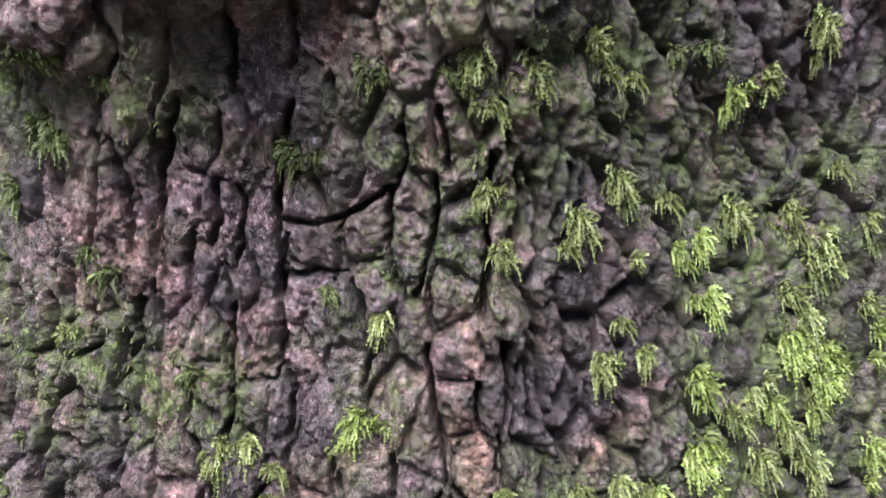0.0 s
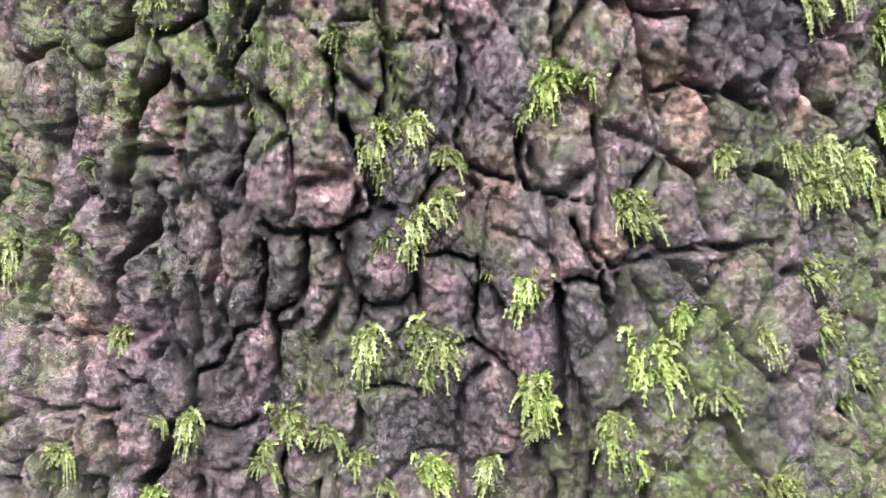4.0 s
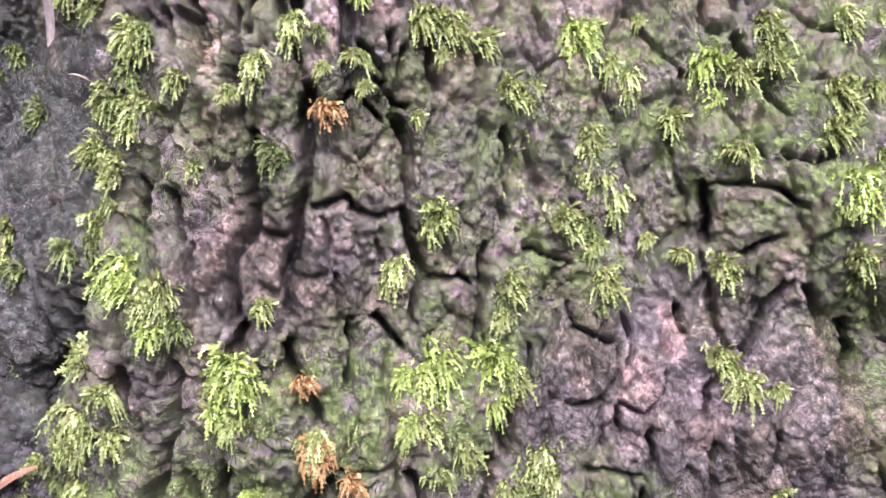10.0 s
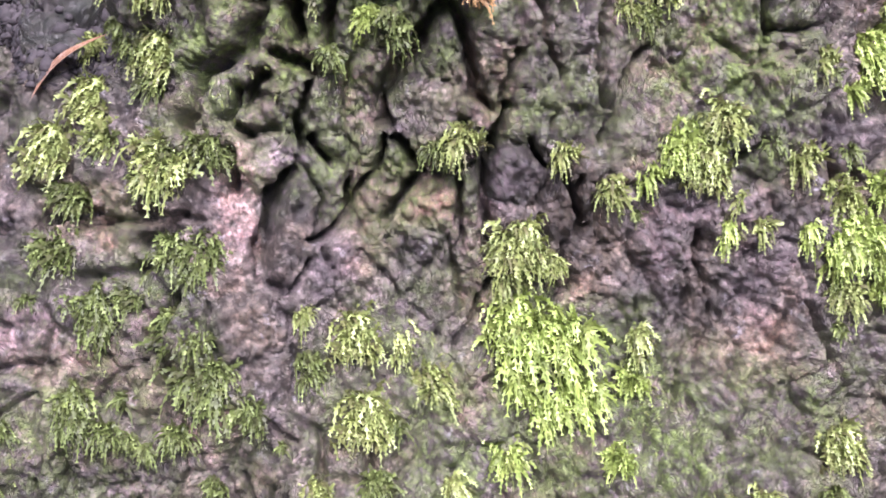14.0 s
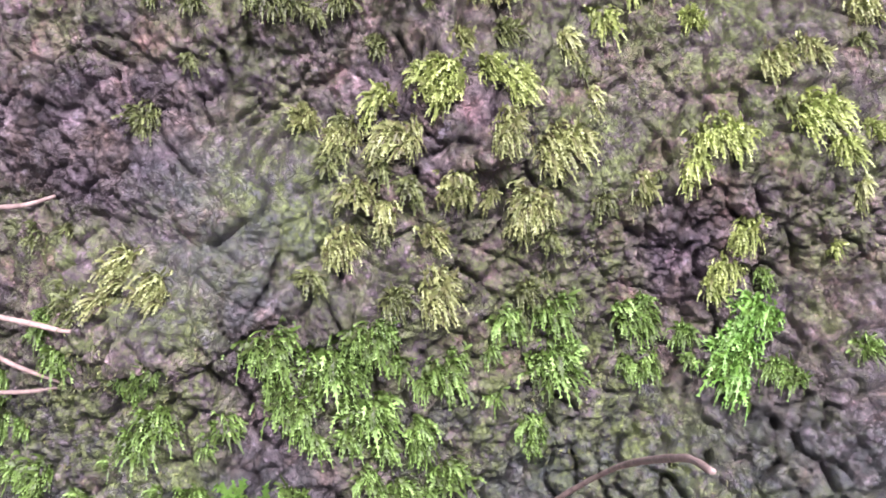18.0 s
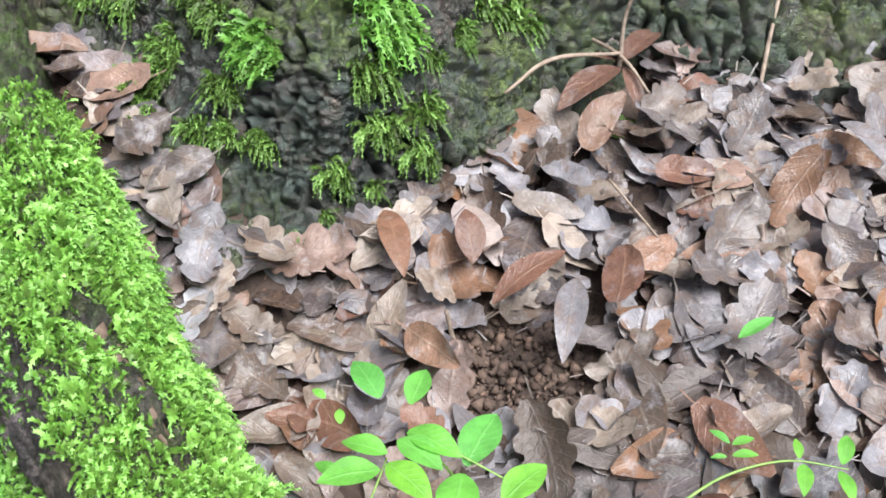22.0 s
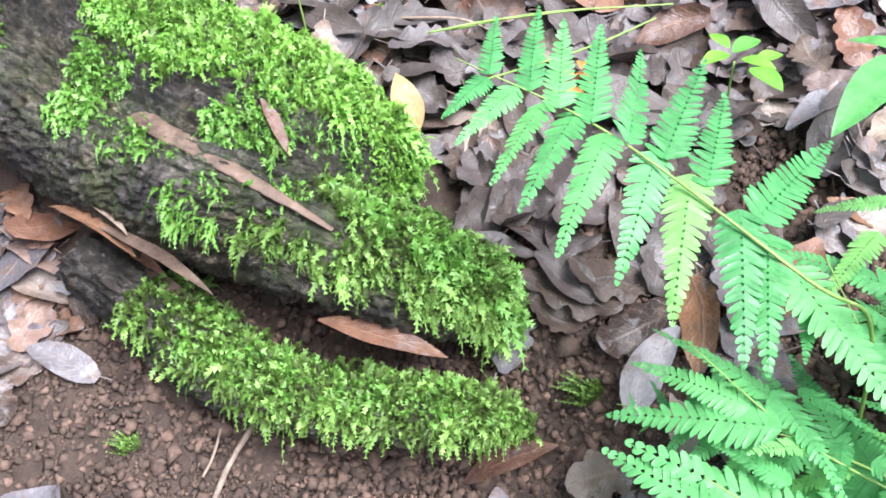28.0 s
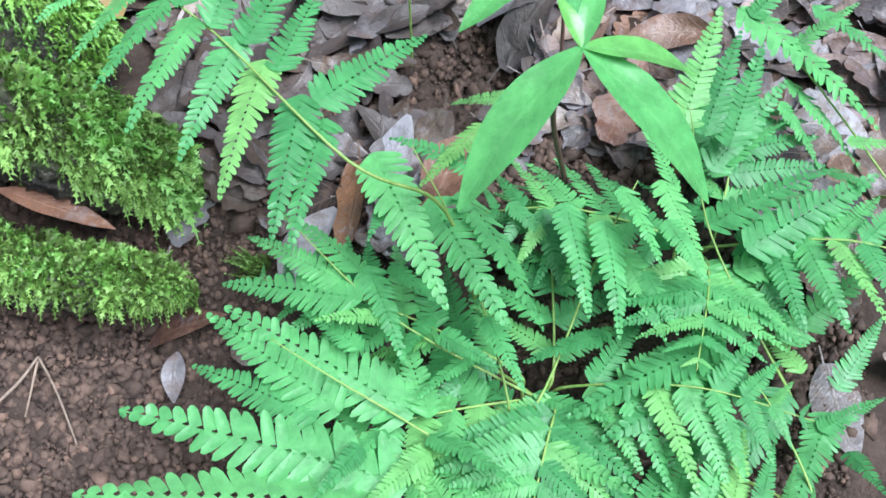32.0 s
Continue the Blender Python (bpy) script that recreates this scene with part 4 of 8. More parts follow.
fissure(10, (19, 0.802), (20.4, 0.784), (22, 0.744)); fissure(15, (12.6, 0.874), (13, 0.848)); fissure(19, (9.4, 0.861), (9.9, 0.84), (9.9, 0.819), (10.2, 0.803))
fissure(18, (10.7, 0.758), (10.9, 0.728), (10.6, 0.703)); fissure(15, (13.4, 0.831), (13.3, 0.808)); fissure(12, (16.1, 0.843), (13.4, 0.842))
fissure(11, (13.1, 0.81), (10.6, 0.813)); fissure(15, (6.8, 0.871), (6.6, 0.846)); fissure(16, (38.1, 0.862), (38.5, 0.836), (39, 0.815), (41.5, 0.797))
fissure(16, (36.7, 0.843), (36.6, 0.819)); fissure(14, (34.7, 0.862), (35.1, 0.831), (35.3, 0.8)); fissure(14, (37.8, 0.811), (35.9, 0.797))
fissure(17, (41.6, 0.793), (41.7, 0.77), (42.4, 0.763)); fissure(12, (38.3, 0.798), (39.3, 0.778), (38.6, 0.784)); fissure(10, (36.3, 0.789), (36.9, 0.768), (36.6, 0.746))
fissure(14, (39.5, 0.786), (40.1, 0.77), (39.2, 0.758), (38, 0.761)); fissure(10, (32.5, 0.748), (33.2, 0.724), (34.5, 0.709), (34.7, 0.696)); fissure(19, (37.5, 0.731), (38.2, 0.712), (38.4, 0.69), (38.4, 0.671))
fissure(12, (40, 0.747), (39.7, 0.724)); fissure(12, (31.3, 0.722), (32.7, 0.693)); fissure(12, (32, 0.749), (31, 0.726))
fissure(14, (30.2, 0.724), (27.9, 0.731)); fissure(10, (25.6, 0.748), (24.9, 0.73)); fissure(13, (24.1, 0.726), (23, 0.688), (23.3, 0.673))
fissure(11, (22.7, 0.683), (23.9, 0.664), (23.9, 0.649)); fissure(12, (29.1, 0.719), (29.1, 0.677)); fissure(11, (34.7, 0.694), (36.7, 0.684))
fissure(11, (42.2, 0.706), (43.9, 0.689)); fissure(16, (9.4, 0.717), (9.2, 0.702)); fissure(11, (14, 0.736), (15.5, 0.723))
fissure(9, (17.2, 0.674), (17.3, 0.644)); fissure(15, (44, 0.705), (41.3, 0.702)); fissure(11, (49.4, 0.715), (46.9, 0.712))
fissure(10, (35.5, 0.731), (36.1, 0.75)); fissure(16, (33.4, 0.966), (33.8, 0.945), (34.8, 0.937)); fissure(15, (36.9, 0.939), (37, 0.898), (37.6, 0.875))
fissure(14, (40.1, 0.923), (40.5, 0.897), (40.2, 0.883))
# foot of the flank
fissure(14, (38.7, 0.687), (38.6, 0.668), (37.7, 0.658)); fissure(19, (27.8, 0.649), (28.4, 0.625), (29.8, 0.606)); fissure(10, (36.6, 0.671), (37.3, 0.657))
fissure(15, (52.1, 0.644), (49.5, 0.644)); fissure(15, (47.8, 0.615), (50, 0.614), (53.5, 0.609)); fissure(14, (42.3, 0.658), (43.5, 0.632))
fissure(16, (42.9, 0.621), (42.6, 0.595), (42.6, 0.573)); fissure(12, (46.5, 0.666), (44.3, 0.67), (43.2, 0.678)); fissure(13, (24, 0.655), (23.6, 0.637), (25, 0.625))
fissure(11, (20.6, 0.621), (20.5, 0.599)); fissure(12, (17.4, 0.667), (17.1, 0.631), (17, 0.609)); fissure(14, (18.4, 0.606), (19.3, 0.59))
fissure(11, (21.9, 0.582), (22.2, 0.559)); fissure(14, (18.8, 0.577), (19.2, 0.549), (20.1, 0.539)); fissure(15, (31.2, 0.544), (31, 0.528), (31.4, 0.512))
fissure(16, (31.7, 0.513), (32.2, 0.494)); fissure(14, (38.4, 0.574), (37.1, 0.564)); fissure(18, (39.5, 0.544), (38.9, 0.524), (40.3, 0.514))
fissure(11, (25.9, 0.526), (25.8, 0.504), (26.3, 0.486)); fissure(18, (54.3, 0.516), (54, 0.493)); fissure(15, (48.9, 0.503), (47, 0.499), (46.4, 0.481), (45.3, 0.49))
fissure(18, (38.5, 0.457), (37.2, 0.471), (36.1, 0.465)); fissure(10, (35.3, 0.507), (35.1, 0.487)); fissure(11, (18.4, 0.538), (19.2, 0.516), (19.3, 0.502))
fissure(16, (15.2, 0.539), (16.1, 0.519), (18, 0.517)); fissure(11, (20.6, 0.544), (21.5, 0.525), (22.2, 0.518)); fissure(15, (47.2, 0.566), (47.1, 0.536))
fissure(17, (44.2, 0.512), (45.6, 0.487), (46.9, 0.479), (48.7, 0.473)); fissure(13, (42.2, 0.516), (44, 0.498)); fissure(12, (38.3, 0.719), (38.3, 0.689), (38.6, 0.676))
fissure(13, (34.7, 0.718), (34.8, 0.694), (36, 0.685)); fissure(15, (27.9, 0.718), (28, 0.688)); fissure(13, (29.2, 0.701), (29.3, 0.672))
fissure(13, (23.1, 0.72), (23.4, 0.694)); fissure(14, (50.3, 0.693), (54.1, 0.669), (55.9, 0.661)); fissure(12, (43.8, 0.692), (41.9, 0.699))
fissure(11, (46.8, 0.698), (44.4, 0.703)); fissure(15, (46.2, 0.706), (48.5, 0.698))
# round the knob
fissure(19, (46.7, 0.472), (47.7, 0.451)); fissure(16, (44.7, 0.469), (46.2, 0.462), (46.9, 0.447)); fissure(11, (46.9, 0.447), (46, 0.431), (46.6, 0.417))
fissure(16, (47.2, 0.417), (48.6, 0.4)); fissure(14, (43.1, 0.432), (44.6, 0.43)); fissure(20, (45.7, 0.388), (46, 0.369), (46.8, 0.353))
fissure(16, (43.8, 0.362), (44.9, 0.338)); fissure(23, (44.8, 0.334), (46.9, 0.331), (48.1, 0.323)); fissure(18, (38.6, 0.475), (37.9, 0.468), (36.5, 0.464))
fissure(21, (34.6, 0.416), (35.1, 0.383), (35.7, 0.375)); fissure(17, (30.5, 0.403), (28.8, 0.376), (27.2, 0.352)); fissure(12, (30.6, 0.319), (30.3, 0.301))
fissure(15, (24.7, 0.346), (25.8, 0.319), (26.3, 0.302)); fissure(17, (27.6, 0.343), (25.8, 0.341)); fissure(15, (25.4, 0.292), (25.8, 0.25))
fissure(21, (18.9, 0.307), (19.4, 0.287), (20, 0.276)); fissure(12, (30.8, 0.286), (31.3, 0.266)); fissure(12, (20.7, 0.425), (22.2, 0.404))
fissure(15, (28.6, 0.316), (26.8, 0.299)); fissure(12, (30.1, 0.255), (30.9, 0.23)); fissure(15, (26.1, 0.229), (26.8, 0.21))
fissure(18, (26, 0.212), (27.1, 0.191)); fissure(13, (29.9, 0.214), (31.3, 0.193)); fissure(13, (24.6, 0.219), (25.4, 0.196))
fissure(13, (21.1, 0.261), (21.2, 0.236)); fissure(19, (49.6, 0.502), (49, 0.478), (47.1, 0.486)); fissure(16, (49.3, 0.5), (47.9, 0.502))
fissure(15, (56.1, 0.398), (54.5, 0.397)); fissure(14, (51.4, 0.46), (49.5, 0.445)); fissure(16, (31.6, 0.495), (31.7, 0.515))
fissure(12, (27, 0.477), (28.6, 0.472)); fissure(10, (23.6, 0.373), (24.7, 0.356)); fissure(13, (19.8, 0.371), (20.9, 0.355))
fissure(16, (17.4, 0.304), (18, 0.283)); fissure(16, (42.6, 0.476), (41.4, 0.464), (41.2, 0.449)); fissure(13, (40.3, 0.471), (38.9, 0.463))
fissure(11, (42.7, 0.4), (41.7, 0.387)); fissure(16, (41.7, 0.359), (39.4, 0.361)); fissure(15, (55.6, 0.536), (53.6, 0.519))
fissure(15, (58.1, 0.466), (56.6, 0.45)); fissure(15, (53.1, 0.487), (53.5, 0.455)); fissure(16, (45.8, 0.492), (43.7, 0.503), (42.4, 0.513))
fissure(14, (38.2, 0.539), (38.6, 0.517))
# toe of the root
fissure(14, (54, 0.221), (54.9, 0.192), (55.6, 0.173)); fissure(14, (52.2, 0.23), (53, 0.208)); fissure(16, (49, 0.195), (49.9, 0.192), (51.3, 0.184))
fissure(18, (49.7, 0.19), (49.6, 0.174)); fissure(11, (48, 0.236), (48.7, 0.219)); fissure(14, (45.8, 0.217), (46.5, 0.208))
fissure(14, (51.9, 0.109), (52.3, 0.082), (52.4, 0.06), (52.3, 0.04)); fissure(16, (51.1, 0.111), (51.4, 0.083), (51.3, 0.058)); fissure(11, (50.4, 0.104), (50.6, 0.072))
fissure(12, (54.5, 0.076), (54.6, 0.052)); fissure(12, (55.8, 0.072), (55.9, 0.053)); fissure(14, (53.3, 0.073), (53.4, 0.05))
fissure(12, (52.4, 0.051), (52.6, 0.035)); fissure(13, (57.7, 0.161), (58.2, 0.134)); fissure(12, (54.1, 0.15), (54.9, 0.131))
fissure(14, (44.6, 0.181), (43.6, 0.157)); fissure(12, (41, 0.145), (42.5, 0.139)); fissure(14, (48.8, 0.119), (49.3, 0.092))
fissure(11, (47, 0.127), (46.6, 0.106)); fissure(14, (45.4, 0.144), (43.9, 0.127), (42.9, 0.103)); fissure(13, (41, 0.119), (40.2, 0.096))
fissure(15, (56.8, 0.208), (57.4, 0.182)); fissure(13, (36.8, 0.173), (37.9, 0.157)); fissure(14, (33.2, 0.181), (34.1, 0.154))
fissure(14, (30.4, 0.205), (31.5, 0.181)); fissure(14, (27.8, 0.19), (29.6, 0.174))


# plates with a rosy or lilac crust: turn, height, half width in degrees and half height
ROSY = []


def rosy(turn, z, wide, tall):
    ROSY.append((turn, z, wide, tall))


rosy(-0.4, 1.514, 2.4, 0.021); rosy(14.0, 1.480, 1.9, 0.027); rosy(2.2, 1.572, 1.2, 0.029); rosy(19.0, 1.491, 1.1, 0.032); rosy(-2.3, 1.462, 1.6, 0.013); rosy(-17.5, 1.644, 1.9, 0.018)
rosy(-5.9, 1.552, 0.8, 0.013); rosy(25.7, 1.572, 1.9, 0.027); rosy(21.4, 1.551, 0.9, 0.022); rosy(-17.0, 1.420, 1.4, 0.014); rosy(-11.2, 1.387, 1.8, 0.019); rosy(18.8, 1.481, 1.7, 0.022)
rosy(14.0, 1.469, 1.5, 0.025); rosy(-1.0, 1.471, 2.1, 0.022); rosy(-1.9, 1.385, 1.4, 0.023); rosy(-3.8, 1.416, 0.9, 0.010); rosy(17.9, 1.357, 1.3, 0.015); rosy(15.4, 1.308, 1.5, 0.015)
rosy(27.0, 1.400, 1.0, 0.019); rosy(35.0, 1.463, 1.1, 0.020); rosy(24.8, 1.307, 0.7, 0.012); rosy(18.1, 1.353, 1.2, 0.014); rosy(15.5, 1.320, 1.1, 0.010); rosy(33.2, 1.286, 1.8, 0.021)
rosy(31.3, 1.242, 1.2, 0.017); rosy(19.4, 1.230, 1.8, 0.017); rosy(29.3, 1.159, 0.8, 0.021); rosy(35.3, 1.151, 0.6, 0.022); rosy(26.1, 1.168, 1.0, 0.010); rosy(6.6, 1.153, 0.8, 0.010)
rosy(8.9, 1.207, 0.5, 0.009); rosy(12.7, 1.297, 1.1, 0.012); rosy(17.8, 1.129, 0.6, 0.007); rosy(12.7, 0.909, 1.1, 0.015); rosy(29.2, 1.156, 0.6, 0.019); rosy(35.3, 1.149, 0.7, 0.019)
rosy(34.4, 1.028, 0.4, 0.012); rosy(29.8, 1.028, 0.7, 0.012); rosy(10.7, 0.936, 0.6, 0.017); rosy(13.2, 0.904, 0.8, 0.018); rosy(10.7, 0.934, 0.5, 0.018); rosy(21.0, 0.857, 0.5, 0.013)
rosy(39.2, 0.894, 1.2, 0.017); rosy(40.0, 0.735, 0.9, 0.018); rosy(39.4, 0.709, 1.2, 0.026); rosy(34.5, 0.678, 1.2, 0.027); rosy(30.0, 0.701, 1.2, 0.018); rosy(55.1, 0.681, 2.2, 0.020)
rosy(36.0, 0.425, 0.7, 0.012); rosy(36.7, 0.490, 0.7, 0.007)
fill = np.random.default_rng(3)
spots = np.zeros((12000, 2))
spots[:SINGLE] = PLATES
count = SINGLE
place = np.zeros((12000, 3))
place[:SINGLE] = trunk_point(spots[:SINGLE, 0], spots[:SINGLE, 1])
tries = fill.uniform(-66, 76, 34000), np.concatenate([fill.uniform(-0.12, 1.98, 22000), fill.uniform(-0.1, 0.35, 12000)])
for t, z, at in zip(*tries, trunk_point(*tries)):
    gap = 0.019 - 0.0045 * min(max((0.25 - z) / 0.08, 0), 1) + 0.016 * min(max((z - 0.42) / 0.4, 0), 1) * (1 - 0.75 * min(max((-2 - t) / 10, 0), 1))
    d = (place[:count] - at) * (1, 1, 0.72 + 0.2 * min(max((0.5 - z) / 0.2, 0), 1))
    if (d * d).sum(1).min() > gap * gap and count < 12000:
        spots[count], place[count] = (t, z), at
        count += 1
spots, place = spots[:count], place[:count]


def knobbly(p, scale, seed):
    """Distance to scattered points, for small rounded lumps."""
    a = [c * scale for c in p]
    i = [np.floor(c) for c in a]
    best = np.full(a[0].shape, 9.0)
    for e in (-1, 0, 1):
        for q in (-1, 0, 1):
            for k in (-1, 0, 1):
                x, y, z = i[0] + e, i[1] + q, i[2] + k
                h = hashed(x, y + 57.0 * z, seed)
                best = np.minimum(best, (a[0] - x - h) ** 2 + (a[1] - y - (h * 17.3) % 1) ** 2 + (a[2] - z - (h * 61.7) % 1) ** 2)
    return np.sqrt(best)


def fissure_depth(turn, z, u_warp, z_warp, g, steep):
    """How deep the main cracks cut, over the grid."""
    cut_in, beside_it = np.zeros(turn.shape), np.full(turn.shape, 0.05)
    cols, rows = turn[0], z[:, 0]
    u = np.radians(turn) * g
    u_warp = u_warp + 0.0026 * value_noise(u, z, 48, 2, 51) + 0.0018 * value_noise(u, z, 210, 2, 52)
    z_warp = z_warp + 0.0026 * value_noise(u + 4, z, 48, 2, 53)
    firm = np.clip((z - 0.5) / 0.25, 0, 1)
    strong = np.clip(0.7 + 0.35 * firm + 0.7 * value_noise(u, z, 26, 2, 54), 0.2 + 0.4 * firm, 1.2) * (0.5 + 0.5 * firm) * (1 + 0.5 * np.exp(-((turn - KNOBS[0][0]) / 6) ** 4 - ((z - KNOBS[0][1]) / 0.09) ** 4))
    for width, line in FISSURES:
        for (t0, z0), (t1, z1) in zip(line, line[1:]):
            j = np.nonzero((cols > min(t0, t1) - 2.5) & (cols < max(t0, t1) + 2.5))[0]
            i = np.nonzero((rows > min(z0, z1) - 0.03) & (rows < max(z0, z1) + 0.03))[0]
            if not len(i) or not len(j):
                continue
            c = np.ix_(i, j)
            gg = g[c]
            px, pz = np.radians(turn[c] - t0) * gg + u_warp[c], (z[c] - z0 + z_warp[c]) * steep[c]
            dx, dz = np.radians(t1 - t0) * gg, (z1 - z0) * steep[c]
            f = np.clip((px * dx + pz * dz) / (dx * dx + dz * dz + 1e-9), 0, 1)
            d = np.hypot(px - f * dx, pz - f * dz)
            w = width * (0.27 + 0.02 * firm[c]) * strong[c] * (1 + (1 / np.clip(np.cos(np.radians(2.2 * np.where(z[c] < 1.3, np.maximum(turn[c] - 12, 0), turn[c] - 12))), 0.45, 1) - 1) * firm[c])
            cut_in[c] = np.maximum(cut_in[c], (0.010 + 0.015 * firm[c] + 0.9 * width) * (0.3 + 0.7 * np.abs(dz) / (np.hypot(dx, dz) + 1e-6)) * strong[c] ** 0.5 / (1 + (d / w) ** (8 - 3 * np.clip((turn[c] - 26) / 6, 0, 1))) + 0.0015 * np.exp(-((d / 0.006) ** 2)))
            beside_it[c] = np.minimum(beside_it[c], d)
    return cut_in, beside_it


def bark_relief(turn, z):
    """For a grid of turns and heights: how far the bark stands out, its plate, a tone for each plate and the film of algae."""
    g = girth(turn, z)
    u = np.radians(turn) * g
    # the edges of plates wander
    high = np.clip((z - 0.95) / 0.25, 0, 1)
    wu = (0.0036 - 0.0006 * high) * value_noise(u + 3, z, 32, 2, 1) + (0.0030 - 0.0014 * high) * value_noise(u, z, 120, 2, 2)
    wz = (0.0042 - 0.0006 * high) * value_noise(u + 9, z, 30, 2, 3) + (0.0028 - 0.001 * high) * value_noise(u, z, 120, 2, 4)
    tall = 0.42 + 0.46 * np.clip((1.05 - z) / 0.5, 0, 1)
    steep = np.sqrt(1 + ((girth(turn, z + 0.03) - girth(turn, z - 0.03)) / 0.06) ** 2)
    # the grain is drawn out upwards on the trunk, and not at its foot
    P = np.moveaxis(trunk_point(turn, z), -1, 0)
    zq = np.cumsum((0.55 + 0.45 * np.clip((0.75 - z) / 0.3, 0, 1)) * np.diff(z, axis=0, prepend=z[:1] - 0.002), axis=0)
    Q = np.stack([P[0], P[1], zq])
    near, next_, edge, deep = (np.zeros(turn.shape, np.int32), np.zeros(turn.shape, np.int32), np.zeros(turn.shape), np.zeros(turn.shape))
    rows, cols = turn.shape
    for i in range(0, rows, 40):
        for j in range(0, cols, 40):
            c = (slice(i, i + 40), slice(j, j + 40))
            tt, zz, gg = turn[c].ravel(), z[c].ravel(), g[c].ravel()
            pad = np.degrees(0.11 / gg.min())
            s = np.nonzero((spots[:, 0] > tt.min() - pad) & (spots[:, 0] < tt.max() + pad) & (spots[:, 1] > zz.min() - 0.12) & (spots[:, 1] < zz.max() + 0.12))[0]
            if len(s) < 2:
                edge[c], deep[c] = 0.02, 0
                continue
            ver = tall[c].ravel()[:, None]
            dx = P[0][c].ravel()[:, None] - place[s, 0][None] + wu[c].ravel()[:, None]
            dy = P[1][c].ravel()[:, None] - place[s, 1][None]
            dz = (zz[:, None] - place[s, 2][None] + wz[c].ravel()[:, None]) * ver
            d = dx * dx + dy * dy + dz * dz
            o = np.argpartition(d, 1, axis=1)[:, :2]
            k = np.arange(len(tt))
            swap = d[k, o[:, 0]] > d[k, o[:, 1]]
            a, b = np.where(swap, o[:, 1], o[:, 0]), np.where(swap, o[:, 0], o[:, 1])
            eu, ez = np.hypot(*(place[s[a], :2] - place[s[b], :2]).T), (place[s[a], 2] - place[s[b], 2]) * ver[:, 0]
            apart = np.sqrt(eu * eu + ez * ez) + 1e-6
            lo, hi = np.minimum(s[a], s[b]), np.maximum(s[a], s[b])
            q = (0.08 + 0.92 * hashed(lo, hi, 5.0) ** 1.2) * (0.16 + 0.84 * (np.abs(eu) / apart) ** 1.8)
            shape = tt.reshape(turn[c].shape).shape
            near[c], next_[c] = s[a].reshape(shape), s[b].reshape(shape)
            edge[c] = ((d[k, b] - d[k, a]) / (2 * apart)).reshape(shape)
            deep[c] = q.reshape(shape)
    # the right-hand flank is knobbly all over
    flank = np.clip((9 - turn) / 8, 0, 1)
    deep = np.maximum(deep, flank * (0.25 + 0.5 * hashed(near + next_, 3.0, 6.0)))
    calm = np.exp(-((turn - KNOBS[0][0]) / 5.0) ** 4 - ((z - KNOBS[0][1]) / 0.07) ** 4)
    up = np.clip((z - 0.35) / 0.6, 0, 1)
    deep = deep * (0.82 + 0.18 * up) * (1 - 0.8 * calm)
    # narrow steep slots between the plates, with rounded shoulders
    half = 0.0009 + (0.0013 + 0.0006 * np.clip((z - 1.15) / 0.1, 0, 1)) * deep
    held = 1 - 0.58 * np.clip((z - 0.3) / 0.3, 0, 1) * np.clip((1.27 - z) / 0.15, 0, 1)
    crack = (0.002 + 0.027 * held * deep ** (1 + 0.3 * up)) / (1 + (edge / half) ** 5) + (0.001 + 0.002 * deep) * np.exp(-((edge / 0.004) ** 2))
    main_cut, beside_it = fissure_depth(turn, z, 0.5 * wu, 0.5 * wz, g, steep)
    # a main crack relieves the lesser ones near it
    crack = crack * (1.0 - 0.15 * up) * (0.40 + 0.60 * np.clip((beside_it - 0.004) / 0.014, 0, 1))
    crack = np.maximum(crack, main_cut * np.clip((1.85 - z) / 0.05, 0, 1))
    rim = np.minimum(edge + 0.010 * (1 - held * np.clip(1.8 * deep, 0, 1)), beside_it)
    dome = (0.0075 - 0.0025 * up * np.clip((1.27 - z) / 0.15, 0, 1)) * (1 - np.exp(-rim / 0.0042))
    lift = 0.006 * (hashed(near, 1.0, 9.0) - 0.5) * (0.4 + 0.6 * up) + 0.10 * (hashed(near, 6.0, 9.0) - 0.5) * np.clip(edge, 0, 0.02) * up
    lumps = (0.0018 * (0.75 - knobbly(Q + wu, 75, 4.0)) + 0.0036 * (0.7 - knobbly(P + wz, 150, 8.0))) * (1 - 0.75 * calm) * (1.5 - 0.7 * up)
    rough = (0.0042 - 0.0024 * up) * solid_noise(Q, 62, 4, 6) + 0.0044 * solid_noise(Q, 190, 3, 7) - 0.0016 * np.clip(0.16 - np.abs(solid_noise(Q, 78, 3, 16)), 0, 1) / 0.16 + 0.006 * value_noise(u, z, 9, 2, 8)
    # flaking scales: small terraces with broken edges
    scale_ = 3.2 * solid_noise(Q, 58, 3, 18) + 1.1 * solid_noise(P, 230, 2, 19)
    step = np.floor(scale_)
    flakes = 0.0030 * (step + np.clip((scale_ - step) / 0.22, 0, 1)) * (0.7 + 0.3 * up) * (1 - 0.7 * calm)
    h = dome + lift - crack + lumps + rough + flakes
    tone = 0.5 * hashed(near, 4.0, 2.0) + 0.06 + 0.34 * value_noise(u, z, 30, 3, 11) + 0.22 * np.clip((z - 1.1) / 0.4, 0, 1) * np.clip((turn + 14) / 10, 0, 1)
    for t0, z0, wide, tall_ in ROSY:
        tone = tone + 0.55 * np.exp(-np.abs((turn - t0) / wide) ** 3 - np.abs((z - z0) / tall_) ** 3)
